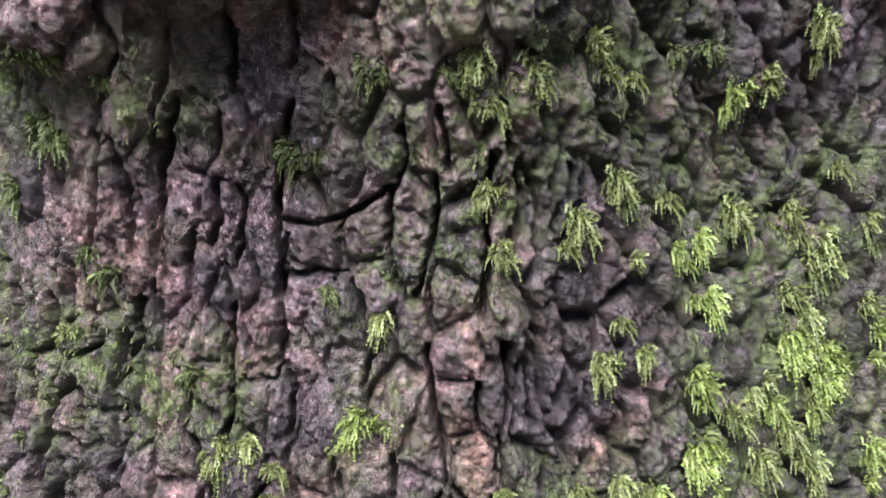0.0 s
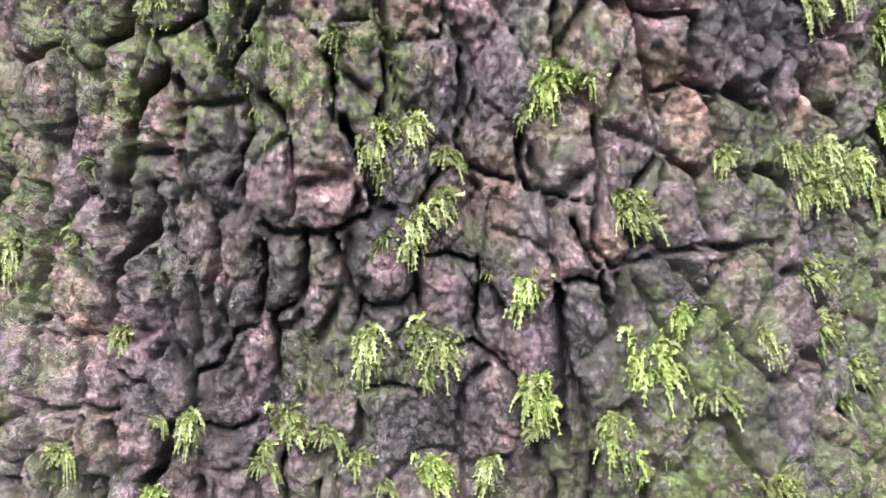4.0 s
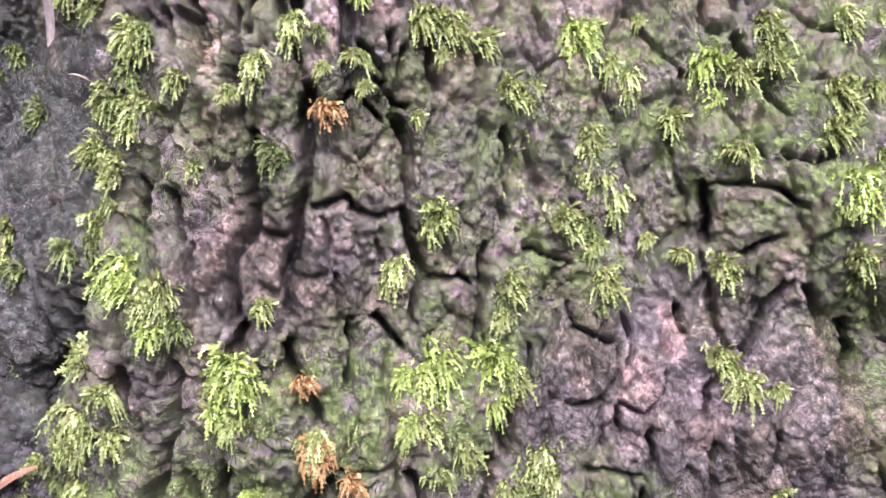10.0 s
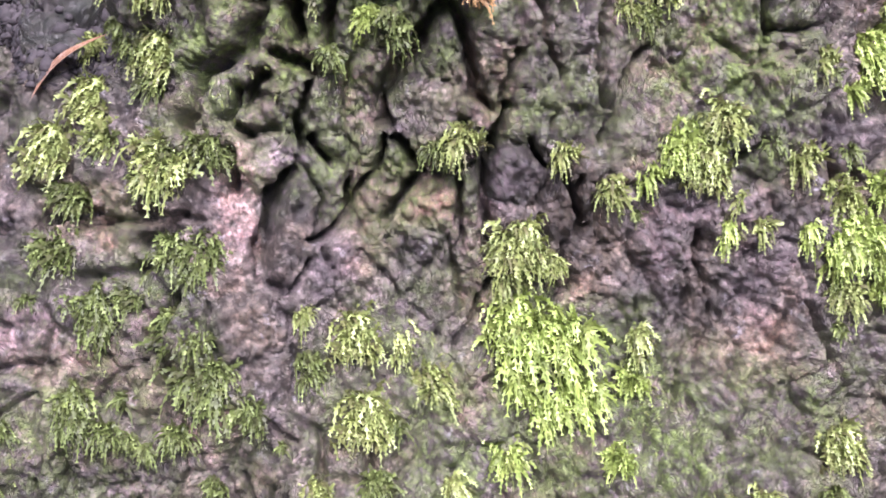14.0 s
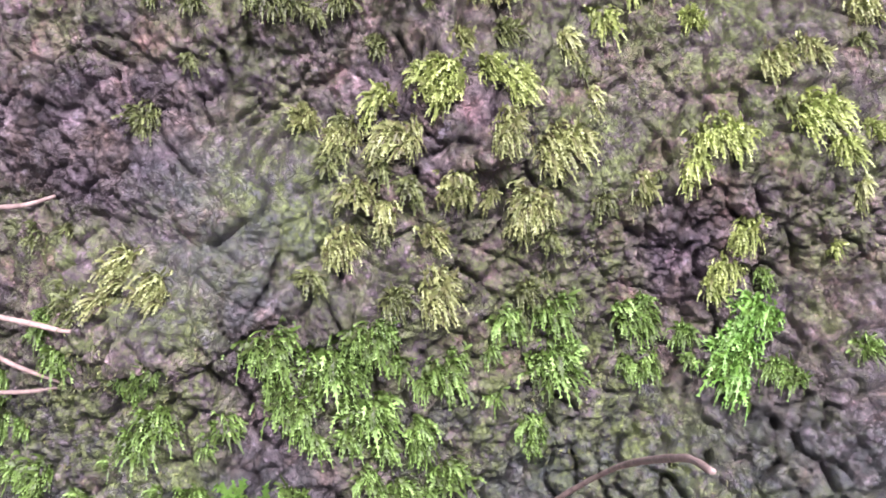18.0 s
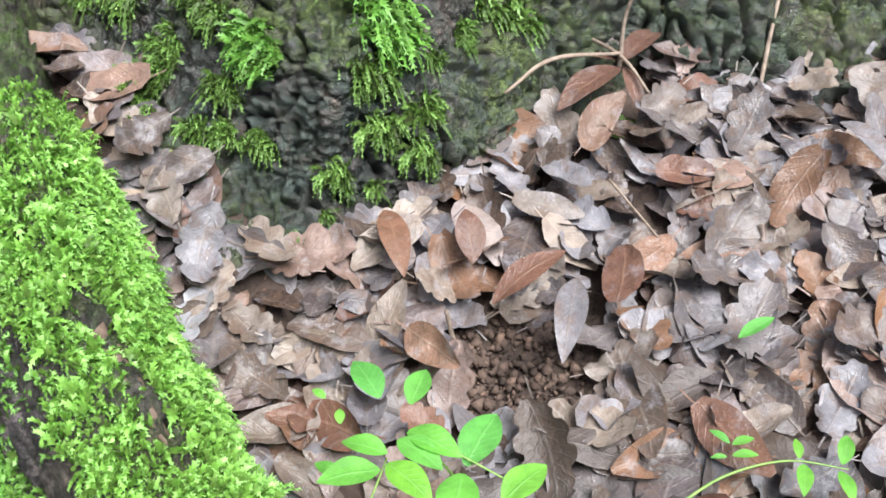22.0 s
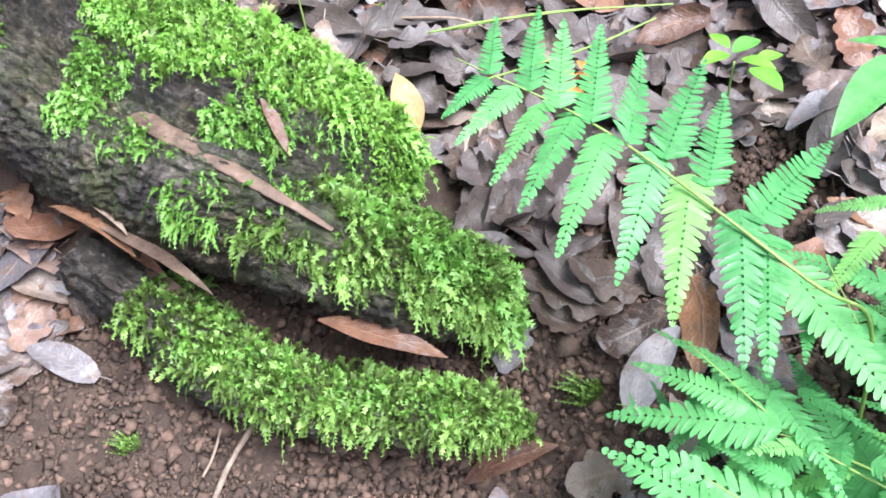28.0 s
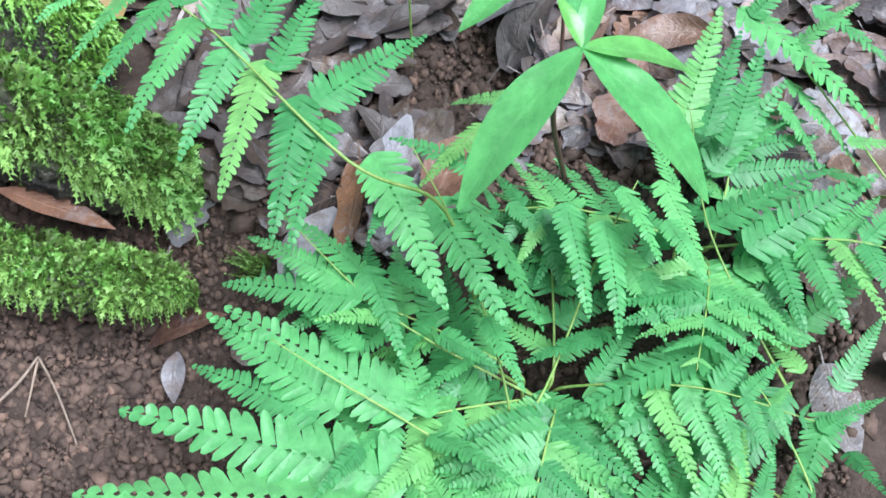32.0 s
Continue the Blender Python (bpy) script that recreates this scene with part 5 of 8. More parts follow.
    film = np.clip(0.32 + 0.22 * calm + 0.16 * np.exp(-((z - 1.1) / 0.22) ** 2) + 0.2 * np.clip((9 - turn) / 8, 0, 1) * np.clip((1.3 - z) / 0.15, 0, 1) + 0.2 * np.clip((0.95 - z) / 0.5, 0, 1) + 0.2 * np.clip((-12 - turn) / 12, 0, 1) + 1.5 * value_noise(u, z, 9, 4, 12), 0, 1)
    greyed = np.clip(np.clip((0.29 - z) / 0.12, 0, 1) * (0.9 + 0.9 * value_noise(u, z, 11, 3, 14)) + 0.75 * calm, 0, 1)
    # bark in the left hollow is coloured dark to stand in for its shade
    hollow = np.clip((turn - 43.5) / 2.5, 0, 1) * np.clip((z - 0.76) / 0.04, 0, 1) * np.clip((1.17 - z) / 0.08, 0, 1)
    return h, near, np.clip(tone, 0.04, 1) * (1 - hollow), film * (1 - 0.9 * hollow), np.clip(np.maximum(greyed, 0.3 * hollow), 0, 1)


turns = np.concatenate([np.arange(-180, -58, 6.0), np.arange(-58, -24, 0.34), np.arange(-24, 68, 0.125), np.arange(69, 180, 6.0)])
heights = np.concatenate([np.arange(-0.25, -0.04, 0.05), np.arange(-0.04, 0.42, 0.0017), np.arange(0.42, 1.82, 0.0022), np.arange(1.84, 3.45, 0.07)])
TT, ZZ = np.meshgrid(turns, heights)
H, cell, tone, film, greyed = bark_relief(TT, ZZ)
fade = np.clip((1.86 - ZZ) / 0.06, 0, 1) * np.clip((TT + 61) / 3, 0, 1) * np.clip((71 - TT) / 3, 0, 1)
V = trunk_point(TT, ZZ) + (H * fade)[..., None] * trunk_normal(TT, ZZ)
nr, nc = TT.shape
grid = np.arange(nr * nc).reshape(nr, nc)
right = np.roll(grid, -1, 1)
quads = np.stack([grid[:-1], grid[1:], right[1:], right[:-1]], -1).reshape(-1, 4)
V[-1] = np.array([0, AXIS_Y, 3.45])
owner = cell[:-1].ravel()
inside = ((TT > -57) & (TT < 66) & (ZZ < 1.81))[:-1].ravel()
inside_grid = (TT > -57) & (TT < 66) & (ZZ < 1.81)
flat_v, flat_tone, flat_film, flat_greyed = V.reshape(-1, 3), tone.ravel(), film.ravel(), greyed.ravel()


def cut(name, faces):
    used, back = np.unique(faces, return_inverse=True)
    return mesh_of(name, flat_v[used], back.reshape(-1, 4), BARK, tone=flat_tone[used], film=flat_film[used], greyed=flat_greyed[used])


tree = tagged(new("oak_tree"), "old oak trunk with cracked mossy bark and flared roots", "tree")
single = inside & (owner < min(SINGLE, 300))
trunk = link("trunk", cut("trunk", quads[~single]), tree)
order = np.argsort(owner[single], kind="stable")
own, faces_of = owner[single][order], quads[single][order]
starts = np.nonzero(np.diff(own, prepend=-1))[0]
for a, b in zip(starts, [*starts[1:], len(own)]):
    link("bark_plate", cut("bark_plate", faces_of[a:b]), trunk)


# humus and bark crumbs gathered in the hollow beside the buttress, coloured dark partly for its shade
lump = np.random.default_rng(71)
octa = np.array([(1, 0, 0), (-1, 0, 0), (0, 1, 0), (0, -1, 0), (0, 0, 1), (0, 0, -1.0), (0.6, 0.6, 0.55), (-0.6, 0.6, 0.5), (0.6, -0.6, 0.5), (-0.6, -0.6, 0.55)])
octf = np.array([(0, 2, 6), (2, 4, 6), (4, 0, 6), (2, 1, 7), (1, 4, 7), (4, 2, 7), (3, 0, 8), (0, 4, 8), (4, 3, 8), (1, 3, 9), (3, 4, 9), (4, 1, 9), (2, 0, 5), (1, 2, 5), (3, 1, 5), (0, 3, 5)])
t, z = lump.uniform(46, 70, 2600), 0.775 + np.abs(lump.normal(size=2600)) * 0.035
at = trunk_point(t, z) + 0.004 * trunk_normal(t, z)
size = 0.0015 + 0.006 * lump.uniform(size=2600) ** 4
v = octa[None] * lump.uniform(0.65, 1.3, (2600, 10, 3)) * lump.uniform(0.6, 1.4, (2600, 1, 3)) * size[:, None, None] + at[:, None]
tagged(new("humus", mesh_of("humus", v.reshape(-1, 3), (octf[None] + 10 * np.arange(2600)[:, None, None]).reshape(-1, 3), HUMUS, True)), "dark damp humus and bark crumbs in the hollow", "soil", kind="stuff")


# ---- the long mossy root ----
def root_mesh(name, points, radii, profile, mat, along=10, around=120, groove=0.014):
    pts, k = smooth_path(points, radii, along)
    n = len(pts)
    tang = np.gradient(pts, axis=0)
    tang /= np.linalg.norm(tang, axis=1)[:, None]
    side = np.cross(tang, (0, 0, 1.0))
    side /= np.linalg.norm(side, axis=1)[:, None]
    up = np.cross(side, tang)
    a = np.linspace(-90, 270, around, endpoint=False)
    s = np.cumsum(np.r_[0, np.linalg.norm(np.diff(pts, axis=0), axis=1)])
    S, A = np.meshgrid(s, a, indexing="ij")
    R = k[:, None] * profile(A)
    arc = np.radians(A) * 0.1
    R = R - groove * np.abs(value_noise(S * 0.3 + 0.25 * arc, arc - 0.1 * S, 190, 3, 21)) ** 0.6 + 0.008 * value_noise(S, arc, 14, 3, 22)
    ca, sa = np.cos(np.radians(a)), np.sin(np.radians(a))
    out = ca[None, :, None] * side[:, None] + sa[None, :, None] * up[:, None]
    v = pts[:, None] + R[..., None] * out
    idx = np.arange(n * around).reshape(n, around)
    nxt = np.roll(idx, -1, 1)
    f = np.stack([idx[:-1], idx[1:], nxt[1:], nxt[:-1]], -1).reshape(-1, 4)
    flat = np.vstack([v.reshape(-1, 3)])
    me = mesh_of(name, flat, f, ROOT_BARK, tone=0.3 + 0.3 * value_noise(S, arc, 20, 2, 5).ravel(), film=np.clip(0.1 + 0.5 * value_noise(S, arc, 12, 3, 6) + 0.45 * mat(S / s[-1], A), 0, 1).ravel(), along=55 * S.ravel(), side=260 * (arc + 0.012 * value_noise(S, arc, 12, 2, 9)).ravel())
    return me, v, out, S / s[-1], A


def ridge_profile(a):
    return 1 + 0.30 * np.exp(-((a - 115) / 25) ** 2) - 0.25 * np.exp(-((a - 60) / 25) ** 2)


def round_profile(a):
    return 1 + 0.1 * np.cos(np.radians(2 * a))


ROOT_LINE = [(-0.86, 0.99, 0.13), (-1.05, 0.82, 0.05), (-1.165, 0.62, 0.02), (-1.225, 0.52, 0.0), (-1.27, 0.41, -0.015), (-1.30, 0.31, -0.03), (-1.315, 0.22, -0.038), (-1.322, 0.13, -0.035), (-1.315, 0.07, -0.055), (-1.31, 0.02, -0.10)]
root_me, root_v, root_out, root_s, root_a = root_mesh("root", ROOT_LINE, [0.13, 0.118, 0.11, 0.105, 0.10, 0.096, 0.092, 0.09, 0.075, 0.02], ridge_profile, lambda s, a: (a > 97) & (a < 210), 40, 210)
root = link("root", root_me, tree, label="grey-brown surface root, bare on one flank")
FORK_1 = [(-1.325, 0.24, -0.07), (-1.345, 0.15, -0.055), (-1.358, 0.07, -0.052), (-1.356, 0.0, -0.062), (-1.350, -0.045, -0.078), (-1.345, -0.075, -0.094), (-1.343, -0.09, -0.105)]
f1_me, f1_v, f1_out, f1_s, f1_a = root_mesh("root_fork", FORK_1, [0.048, 0.052, 0.052, 0.047, 0.040, 0.030, 0.006], round_profile, lambda s, a: (a > 25) & (a < 190) & (s > 0.33), 24, 90)
link("root_fork", f1_me, root)
FORK_2 = [(-1.385, 0.27, -0.12), (-1.418, 0.18, -0.148), (-1.438, 0.09, -0.158), (-1.436, 0.02, -0.152), (-1.424, -0.055, -0.142), (-1.412, -0.105, -0.134), (-1.406, -0.135, -0.132)]
f2_me, f2_v, f2_out, f2_s, f2_a = root_mesh("root_fork", FORK_2, [0.043, 0.038, 0.031, 0.028, 0.026, 0.020, 0.005], round_profile, lambda s, a: (a > 20) & (a < 170) & (s > 0.25), 24, 90)
link("root_fork", f2_me, root)

WOOD_LINE = [(-1.342, 0.240, 0.008), (-1.350, 0.215, 0.016), (-1.362, 0.178, 0.020), (-1.371, 0.121, 0.014), (-1.374, 0.076, 0.002), (-1.378, 0.028, -0.012)]
link("bare_wood", tube_mesh("bare_wood", [(x, y, z - 0.002) for x, y, z in WOOD_LINE], [0.003, 0.009, 0.009, 0.007, 0.005, 0.002], WOOD, 14, 0.25, 3, flat=0.3), root, label="split strip of bare brown wood")
link("bare_wood", tube_mesh("bare_wood", [(-1.197, 0.478, 0.110), (-1.215, 0.425, 0.106), (-1.245, 0.345, 0.086)], [0.003, 0.007, 0.003], WOOD, 12, 0.5, 4, flat=0.6), root, label="bare brown wooden streak on the ridge")


# ---- ground ----
def spread(lo, hi, step, far):
    tail = np.geomspace(step * 1.6, far, 34)
    return np.concatenate([lo - tail[::-1], np.arange(lo, hi, step), hi + tail])


GX, GY = np.meshgrid(spread(-2.0, -0.25, 0.008, 70), spread(-1.0, 0.95, 0.008, 70), indexing="ij")
soft = np.exp(-np.maximum(np.hypot(GX + 1.1, GY) - 1.2, 0))
GZ = ground_height(GX, GY) + soft * (0.012 * value_noise(GX, GY, 9, 3, 31) + 0.008 * value_noise(GX, GY, 45, 3, 32) + 0.004 * value_noise(GX, GY, 110, 2, 34)) + 0.25 * (1 - soft) * value_noise(GX, GY, 0.35, 3, 33)
gi = np.arange(GX.size).reshape(GX.shape)
gf = np.stack([gi[:-1, :-1], gi[1:, :-1], gi[1:, 1:], gi[:-1, 1:]], -1).reshape(-1, 4)
tagged(new("ground", mesh_of("ground", np.stack([GX, GY, GZ], -1).reshape(-1, 3), gf, SOIL)), "sloping bare brown woodland soil", "ground", kind="structure")


def on_ground(x, y):
    return float(ground_height(np.array(x), np.array(y))) + 0.012 * float(value_noise(np.array(x), np.array(y), 9, 3, 31))


ROOT_XY = np.array([smooth_path(p, [0.1], 8)[0][:, :2] for p in (ROOT_LINE,)][0])


def clear_of_tree(x, y, gap=0.0):
    """True away from the trunk and the root."""
    turn, r = math.degrees(math.atan2(-x, AXIS_Y - y)), math.hypot(x, y - AXIS_Y)
    z = on_ground(x, y)
    if r < float(girth(np.array(turn), np.array(z + 0.01))) - 0.02 + gap + 0.032 * math.exp(-((turn - 50) / 5) ** 4):
        return False
    return float(np.min(np.hypot(ROOT_XY[:, 0] - x, ROOT_XY[:, 1] - y))) > 0.085 + gap


octf8 = np.array([(0, 2, 4), (2, 1, 4), (1, 3, 4), (3, 0, 4), (2, 0, 5), (1, 2, 5), (3, 1, 5), (0, 3, 5)])
# soil crumbs where the ground lies bare
BARE = [(-0.985, 0.235, 0.065), (-1.27, -0.15, 0.10), (-1.14, -0.25, 0.075), (-1.55, 0.08, 0.28), (-1.50, -0.16, 0.2), (-1.60, -0.4, 0.2), (-1.3, -0.45, 0.2)]
vs, fs = [], []
for bx, by, br in BARE:
    for _ in range(int(11000 * br * br / 0.05)):
        a, q = rng.uniform(0, 2 * np.pi), br * math.sqrt(rng.uniform())
        x, y = bx + q * math.cos(a), by + q * math.sin(a)
        size = 0.0012 + 0.0052 * rng.uniform() ** 2.8 + (0.006 * rng.uniform() if rng.uniform() < 0.05 else 0)
        m = np.array(Euler(rng.uniform(0, 6, 3)).to_matrix())
        v = (octa[:6] * rng.uniform(0.5, 1.5, (6, 1)) * rng.uniform(0.6, 1.3, (1, 3)) * size) @ m.T + (x, y, on_ground(x, y) + size * 0.4)
        fs.append(octf8 + 6 * len(vs))
        vs.append(v)
tagged(new("soil_crumbs", mesh_of("soil_crumbs", np.vstack(vs), np.vstack(fs), CRUMB, True)), "loose reddish-brown soil crumbs and small stones", "soil", kind="stuff")


# ---- fallen leaves ----
def leaf_shape(kind, length, wide, seed, curl, fold):
    """A dry leaf: kind 'oak' has lobes, 'oval' a smooth edge. It lies along x with its stalk at the origin."""
    r = np.random.default_rng(seed)
    n = 25 if kind == "oak" else 11
    t = np.linspace(0, 1, n)
    w = np.sin(np.pi * np.clip(t * 0.93 + 0.04, 0, 1) ** (0.8 if kind == "oval" else 1.15)) ** (0.75 if kind == "oval" else 0.6)
    lobes = 1 - 0.30 * np.abs(np.cos(np.pi * (t * r.uniform(3.4, 4.4) + r.uniform()))) ** 5 if kind == "oak" else 1 + 0.03 * np.sin(9 * t + seed)
    across = np.array([-1, -0.55, 0, 0.55, 1])
    hw = wide * w * lobes
    X = (t[:, None] - 0.5) * length + 0 * across
    Y = hw[:, None] * across * (1 + 0.015 * r.normal(size=(n, 5)))
    bend = r.uniform(-0.35, 0.35)
    Y = Y + bend * length * (t[:, None] - 0.5) ** 2
    Z = fold * np.abs(across) * hw[:, None] + curl * length * ((t[:, None] - 0.45) ** 2 - 0.08) + 0.28 * wide * value_noise(X + seed, Y, 60, 2, seed)
    edge = curl * 1.2 * (across ** 2) * hw[:, None] * np.sin(3 * t[:, None] + seed)
    v = np.stack([X, Y, Z + edge], -1).reshape(-1, 3)
    idx = np.arange(n * 5).reshape(n, 5)
    f = np.stack([idx[:-1, :-1], idx[1:, :-1], idx[1:, 1:], idx[:-1, 1:]], -1).reshape(-1, 4)
    # stalk
    k = len(v)
    part = np.vstack([np.stack([t[:, None] + 0 * across, across + 0 * X], -1).reshape(-1, 2), np.zeros((4, 2))])
    v = np.vstack([v, [(-0.5 * length, 0.0008, 0.0), (-0.5 * length, -0.0008, 0.0), (-0.7 * length, 0.0006, 0.004), (-0.7 * length, -0.0006, 0.004)]])
    return v, np.vstack([f, [(k, k + 2, k + 3, k + 1)]]), part


LEAVES = []
for i in range(18):
    kind = "oak" if i % 2 else "oval"
    length = rng.uniform(0.06, 0.09) if kind == "oval" else rng.uniform(0.05, 0.08)
    LEAVES.append((kind, *leaf_shape(kind, length, length * (rng.uniform(0.18, 0.25) if kind == "oval" else 0.29), i, rng.uniform(-0.4, 0.6), rng.uniform(0.05, 0.4))))


def leaf_pose(x, y, lift, tilt):
    n = Vector((-0.247, -0.073, 1)).normalized()
    n = (n + Vector((rng.normal(), rng.normal(), 0)) * tilt).normalized()
    a = rng.uniform(0, 2 * np.pi)
    d = Vector((math.cos(a), math.sin(a), 0))
    d = (d - n * d.dot(n)).normalized()
    return basis(d, n.cross(d), n, (x, y, on_ground(x, y) + lift), rng.uniform(0.8, 1.15))


def bare(x, y):
    # the whorl of dead leaves stands clear of the litter
    if (x + 0.69) ** 2 + (y - 0.31) ** 2 < 0.06 ** 2:
        return True
    return any((x - a) ** 2 + (y - b) ** 2 < (0.85 * r) ** 2 for a, b, r in BARE)


leaf_meshes = {}
for i, (kind, v, f, q) in enumerate(LEAVES):
    for mat in (LITTER, RUSSET, PALE_LEAF, DARK_LEAF):
        leaf_meshes[i, mat.name] = mesh_of("fallen_leaf", v, f, mat, tone=np.full(len(v), 0.0), along=q[:, 0], side=q[:, 1])
LEAF_LABEL = {("oak", "dead_leaf"): "dry grey-brown lobed oak leaf on the ground", ("oval", "dead_leaf"): "dry brown oval leaf on the ground", ("oak", "russet_leaf"): "glossy russet lobed leaf on the ground",
              ("oval", "russet_leaf"): "glossy russet oval leaf on the ground", ("oak", "pale_leaf"): "pale tan curled oak leaf on the ground", ("oval", "pale_leaf"): "pale tan oval leaf on the ground",
              ("oak", "dark_leaf"): "wet dark brown lobed leaf on the ground", ("oval", "dark_leaf"): "wet dark brown oval leaf on the ground"}


def wet(x, y):
    """The damp strip between the root and the ferns, where the leaves have rotted dark."""
    return rng.uniform() < 0.85 * math.exp(-((x + 1.13) / 0.17) ** 4 - ((y + 0.07) / 0.24) ** 4)


def drop_leaf(x, y, lift, tilt, i=None, mat=None, m=None):
    i = int(rng.integers(len(LEAVES))) if i is None else i
    mat = "dark_leaf" if mat in (None, "dead_leaf") and m is None and wet(x, y) else mat or rng.choice(["dead_leaf"] * 7 + ["russet_leaf"] * 2 + ["pale_leaf"])
    kind = LEAVES[i][0]
    ob = link("fallen_leaf", leaf_meshes[i, mat], None, m or leaf_pose(x, y, lift, tilt))
    return tagged(ob, LEAF_LABEL[kind, mat], "leaf", "fallen leaves")


done = 0
while done < 288:
    x, y = rng.uniform(-1.36, -0.3), rng.uniform(-0.42, 0.66)
    if clear_of_tree(x, y, 0.025) and not bare(x, y) and x > -1.42 and not (x < -1.25 and y < 0.0 and rng.uniform() < 0.6):
        drop_leaf(x, y, rng.uniform(0.012, 0.042), 0.42)
        done += 1
for x, y in ((-1.46, 0.36), (-1.43, 0.44), (-1.5, 0.42), (-1.47, 0.27), (-1.44, 0.52), (-1.53, 0.34), (-1.58, 0.22), (-1.4, -0.24), (-1.45, -0.26), (-1.5, 0.5), (-1.42, 0.33), (-1.39, -0.2), (-1.24, -0.06), (-1.26, -0.10), (-1.22, -0.12), (-1.28, -0.16), (-1.19, -0.09), (-1.21, -0.03), (-1.25, -0.19), (-1.17, -0.16), (-1.31, -0.19), (-1.23, -0.15)):
    drop_leaf(x, y, 0.014, 0.25, None, "dead_leaf")
for x, y in ((-1.37, 0.53), (-1.40, 0.48), (-1.385, 0.44), (-1.42, 0.43), (-1.395, 0.40), (-1.43, 0.39), (-1.375, 0.37), (-1.41, 0.35), (-1.44, 0.46), (-1.36, 0.46), (-1.34, 0.54), (-1.40, 0.55), (-1.46, 0.40), (-1.385, 0.335), (-1.45, 0.51)):
    drop_leaf(x, y, rng.uniform(0.012, 0.03), 0.3, None, ("dead_leaf", "russet_leaf", "dead_leaf", "dark_leaf")[int(rng.integers(4))])
for _ in range(26):
    drop_leaf(rng.uniform(-1.33, -1.14), rng.uniform(-0.24, 0.0), rng.uniform(0.008, 0.02), 0.3, None, "dark_leaf")
for s, a in ((0.36, 80), (0.40, 62), (0.43, 84), (0.46, 50), (0.33, 55), (0.38, 98), (0.48, 72), (0.30, 84), (0.42, 30), (0.28, 60), (0.35, 30), (0.31, 105)):
    k = np.unravel_index(np.argmin(np.abs(root_s - s) * 200 + np.abs(root_a - a)), root_s.shape)
    n = (Vector(root_out[k[0], k[1]]) * 0.5 + Vector((0, 0, 0.5)) + 0.2 * Vector(rng.normal(size=3))).normalized()
    d = Vector(rng.normal(size=3))
    d = (d - n * d.dot(n)).normalized()
    drop_leaf(0, 0, 0, 0, None, "dead_leaf" if rng.uniform() < 0.7 else "pale_leaf", basis(d, n.cross(d), n, Vector(root_v[k[0], k[1]]) + n * 0.008))
layers, base = {"dry": ([], [], []), "dark": ([], [], [])}, {}
for _ in range(6000):
    far = rng.uniform() < 0.42
    turn, reach = rng.uniform(0, 2 * np.pi), 0.5 + 1.1 * abs(rng.normal())
    x, y = (-0.8 + reach * math.cos(turn), 0.05 + reach * math.sin(turn)) if far else (rng.uniform(-1.62, -0.2), rng.uniform(-0.6, 0.75))
    if not clear_of_tree(x, y, 0.008) or bare(x, y) or (x < -1.40 and -0.35 < y < 0.24 and rng.uniform() < 0.96):
        continue
    kind, v, f, q = LEAVES[int(rng.integers(len(LEAVES)))]
    m = np.array(leaf_pose(x, y, rng.uniform(0.001, 0.022), 0.27))
    vs, fs, tn = layers["dark" if wet(x, y) else "dry"]
    fs.append(f + sum(len(k) for k in vs[-1:]) + (base[id(vs)] if id(vs) in base else 0))
    base[id(vs)] = (base[id(vs)] if id(vs) in base else 0) + sum(len(k) for k in vs[-1:])
    vs.append(v @ m[:3, :3].T + m[:3, 3])
    tn.append(np.column_stack([np.full(len(v), rng.uniform()), q]))
for key, (vs, fs, tn) in layers.items():
    words = {"dry": "layer of dry brown oak leaves under the topmost ones", "dark": "layer of wet dark rotting leaves beside the root"}[key]
    tagged(new("leaf_litter", mesh_of("leaf_litter", np.vstack(vs), np.vstack(fs), LITTER if key == "dry" else DARK_LEAF, **dict(zip(("tone", "along", "side"), np.vstack(tn).T)))), words, "leaf litter", kind="stuff")


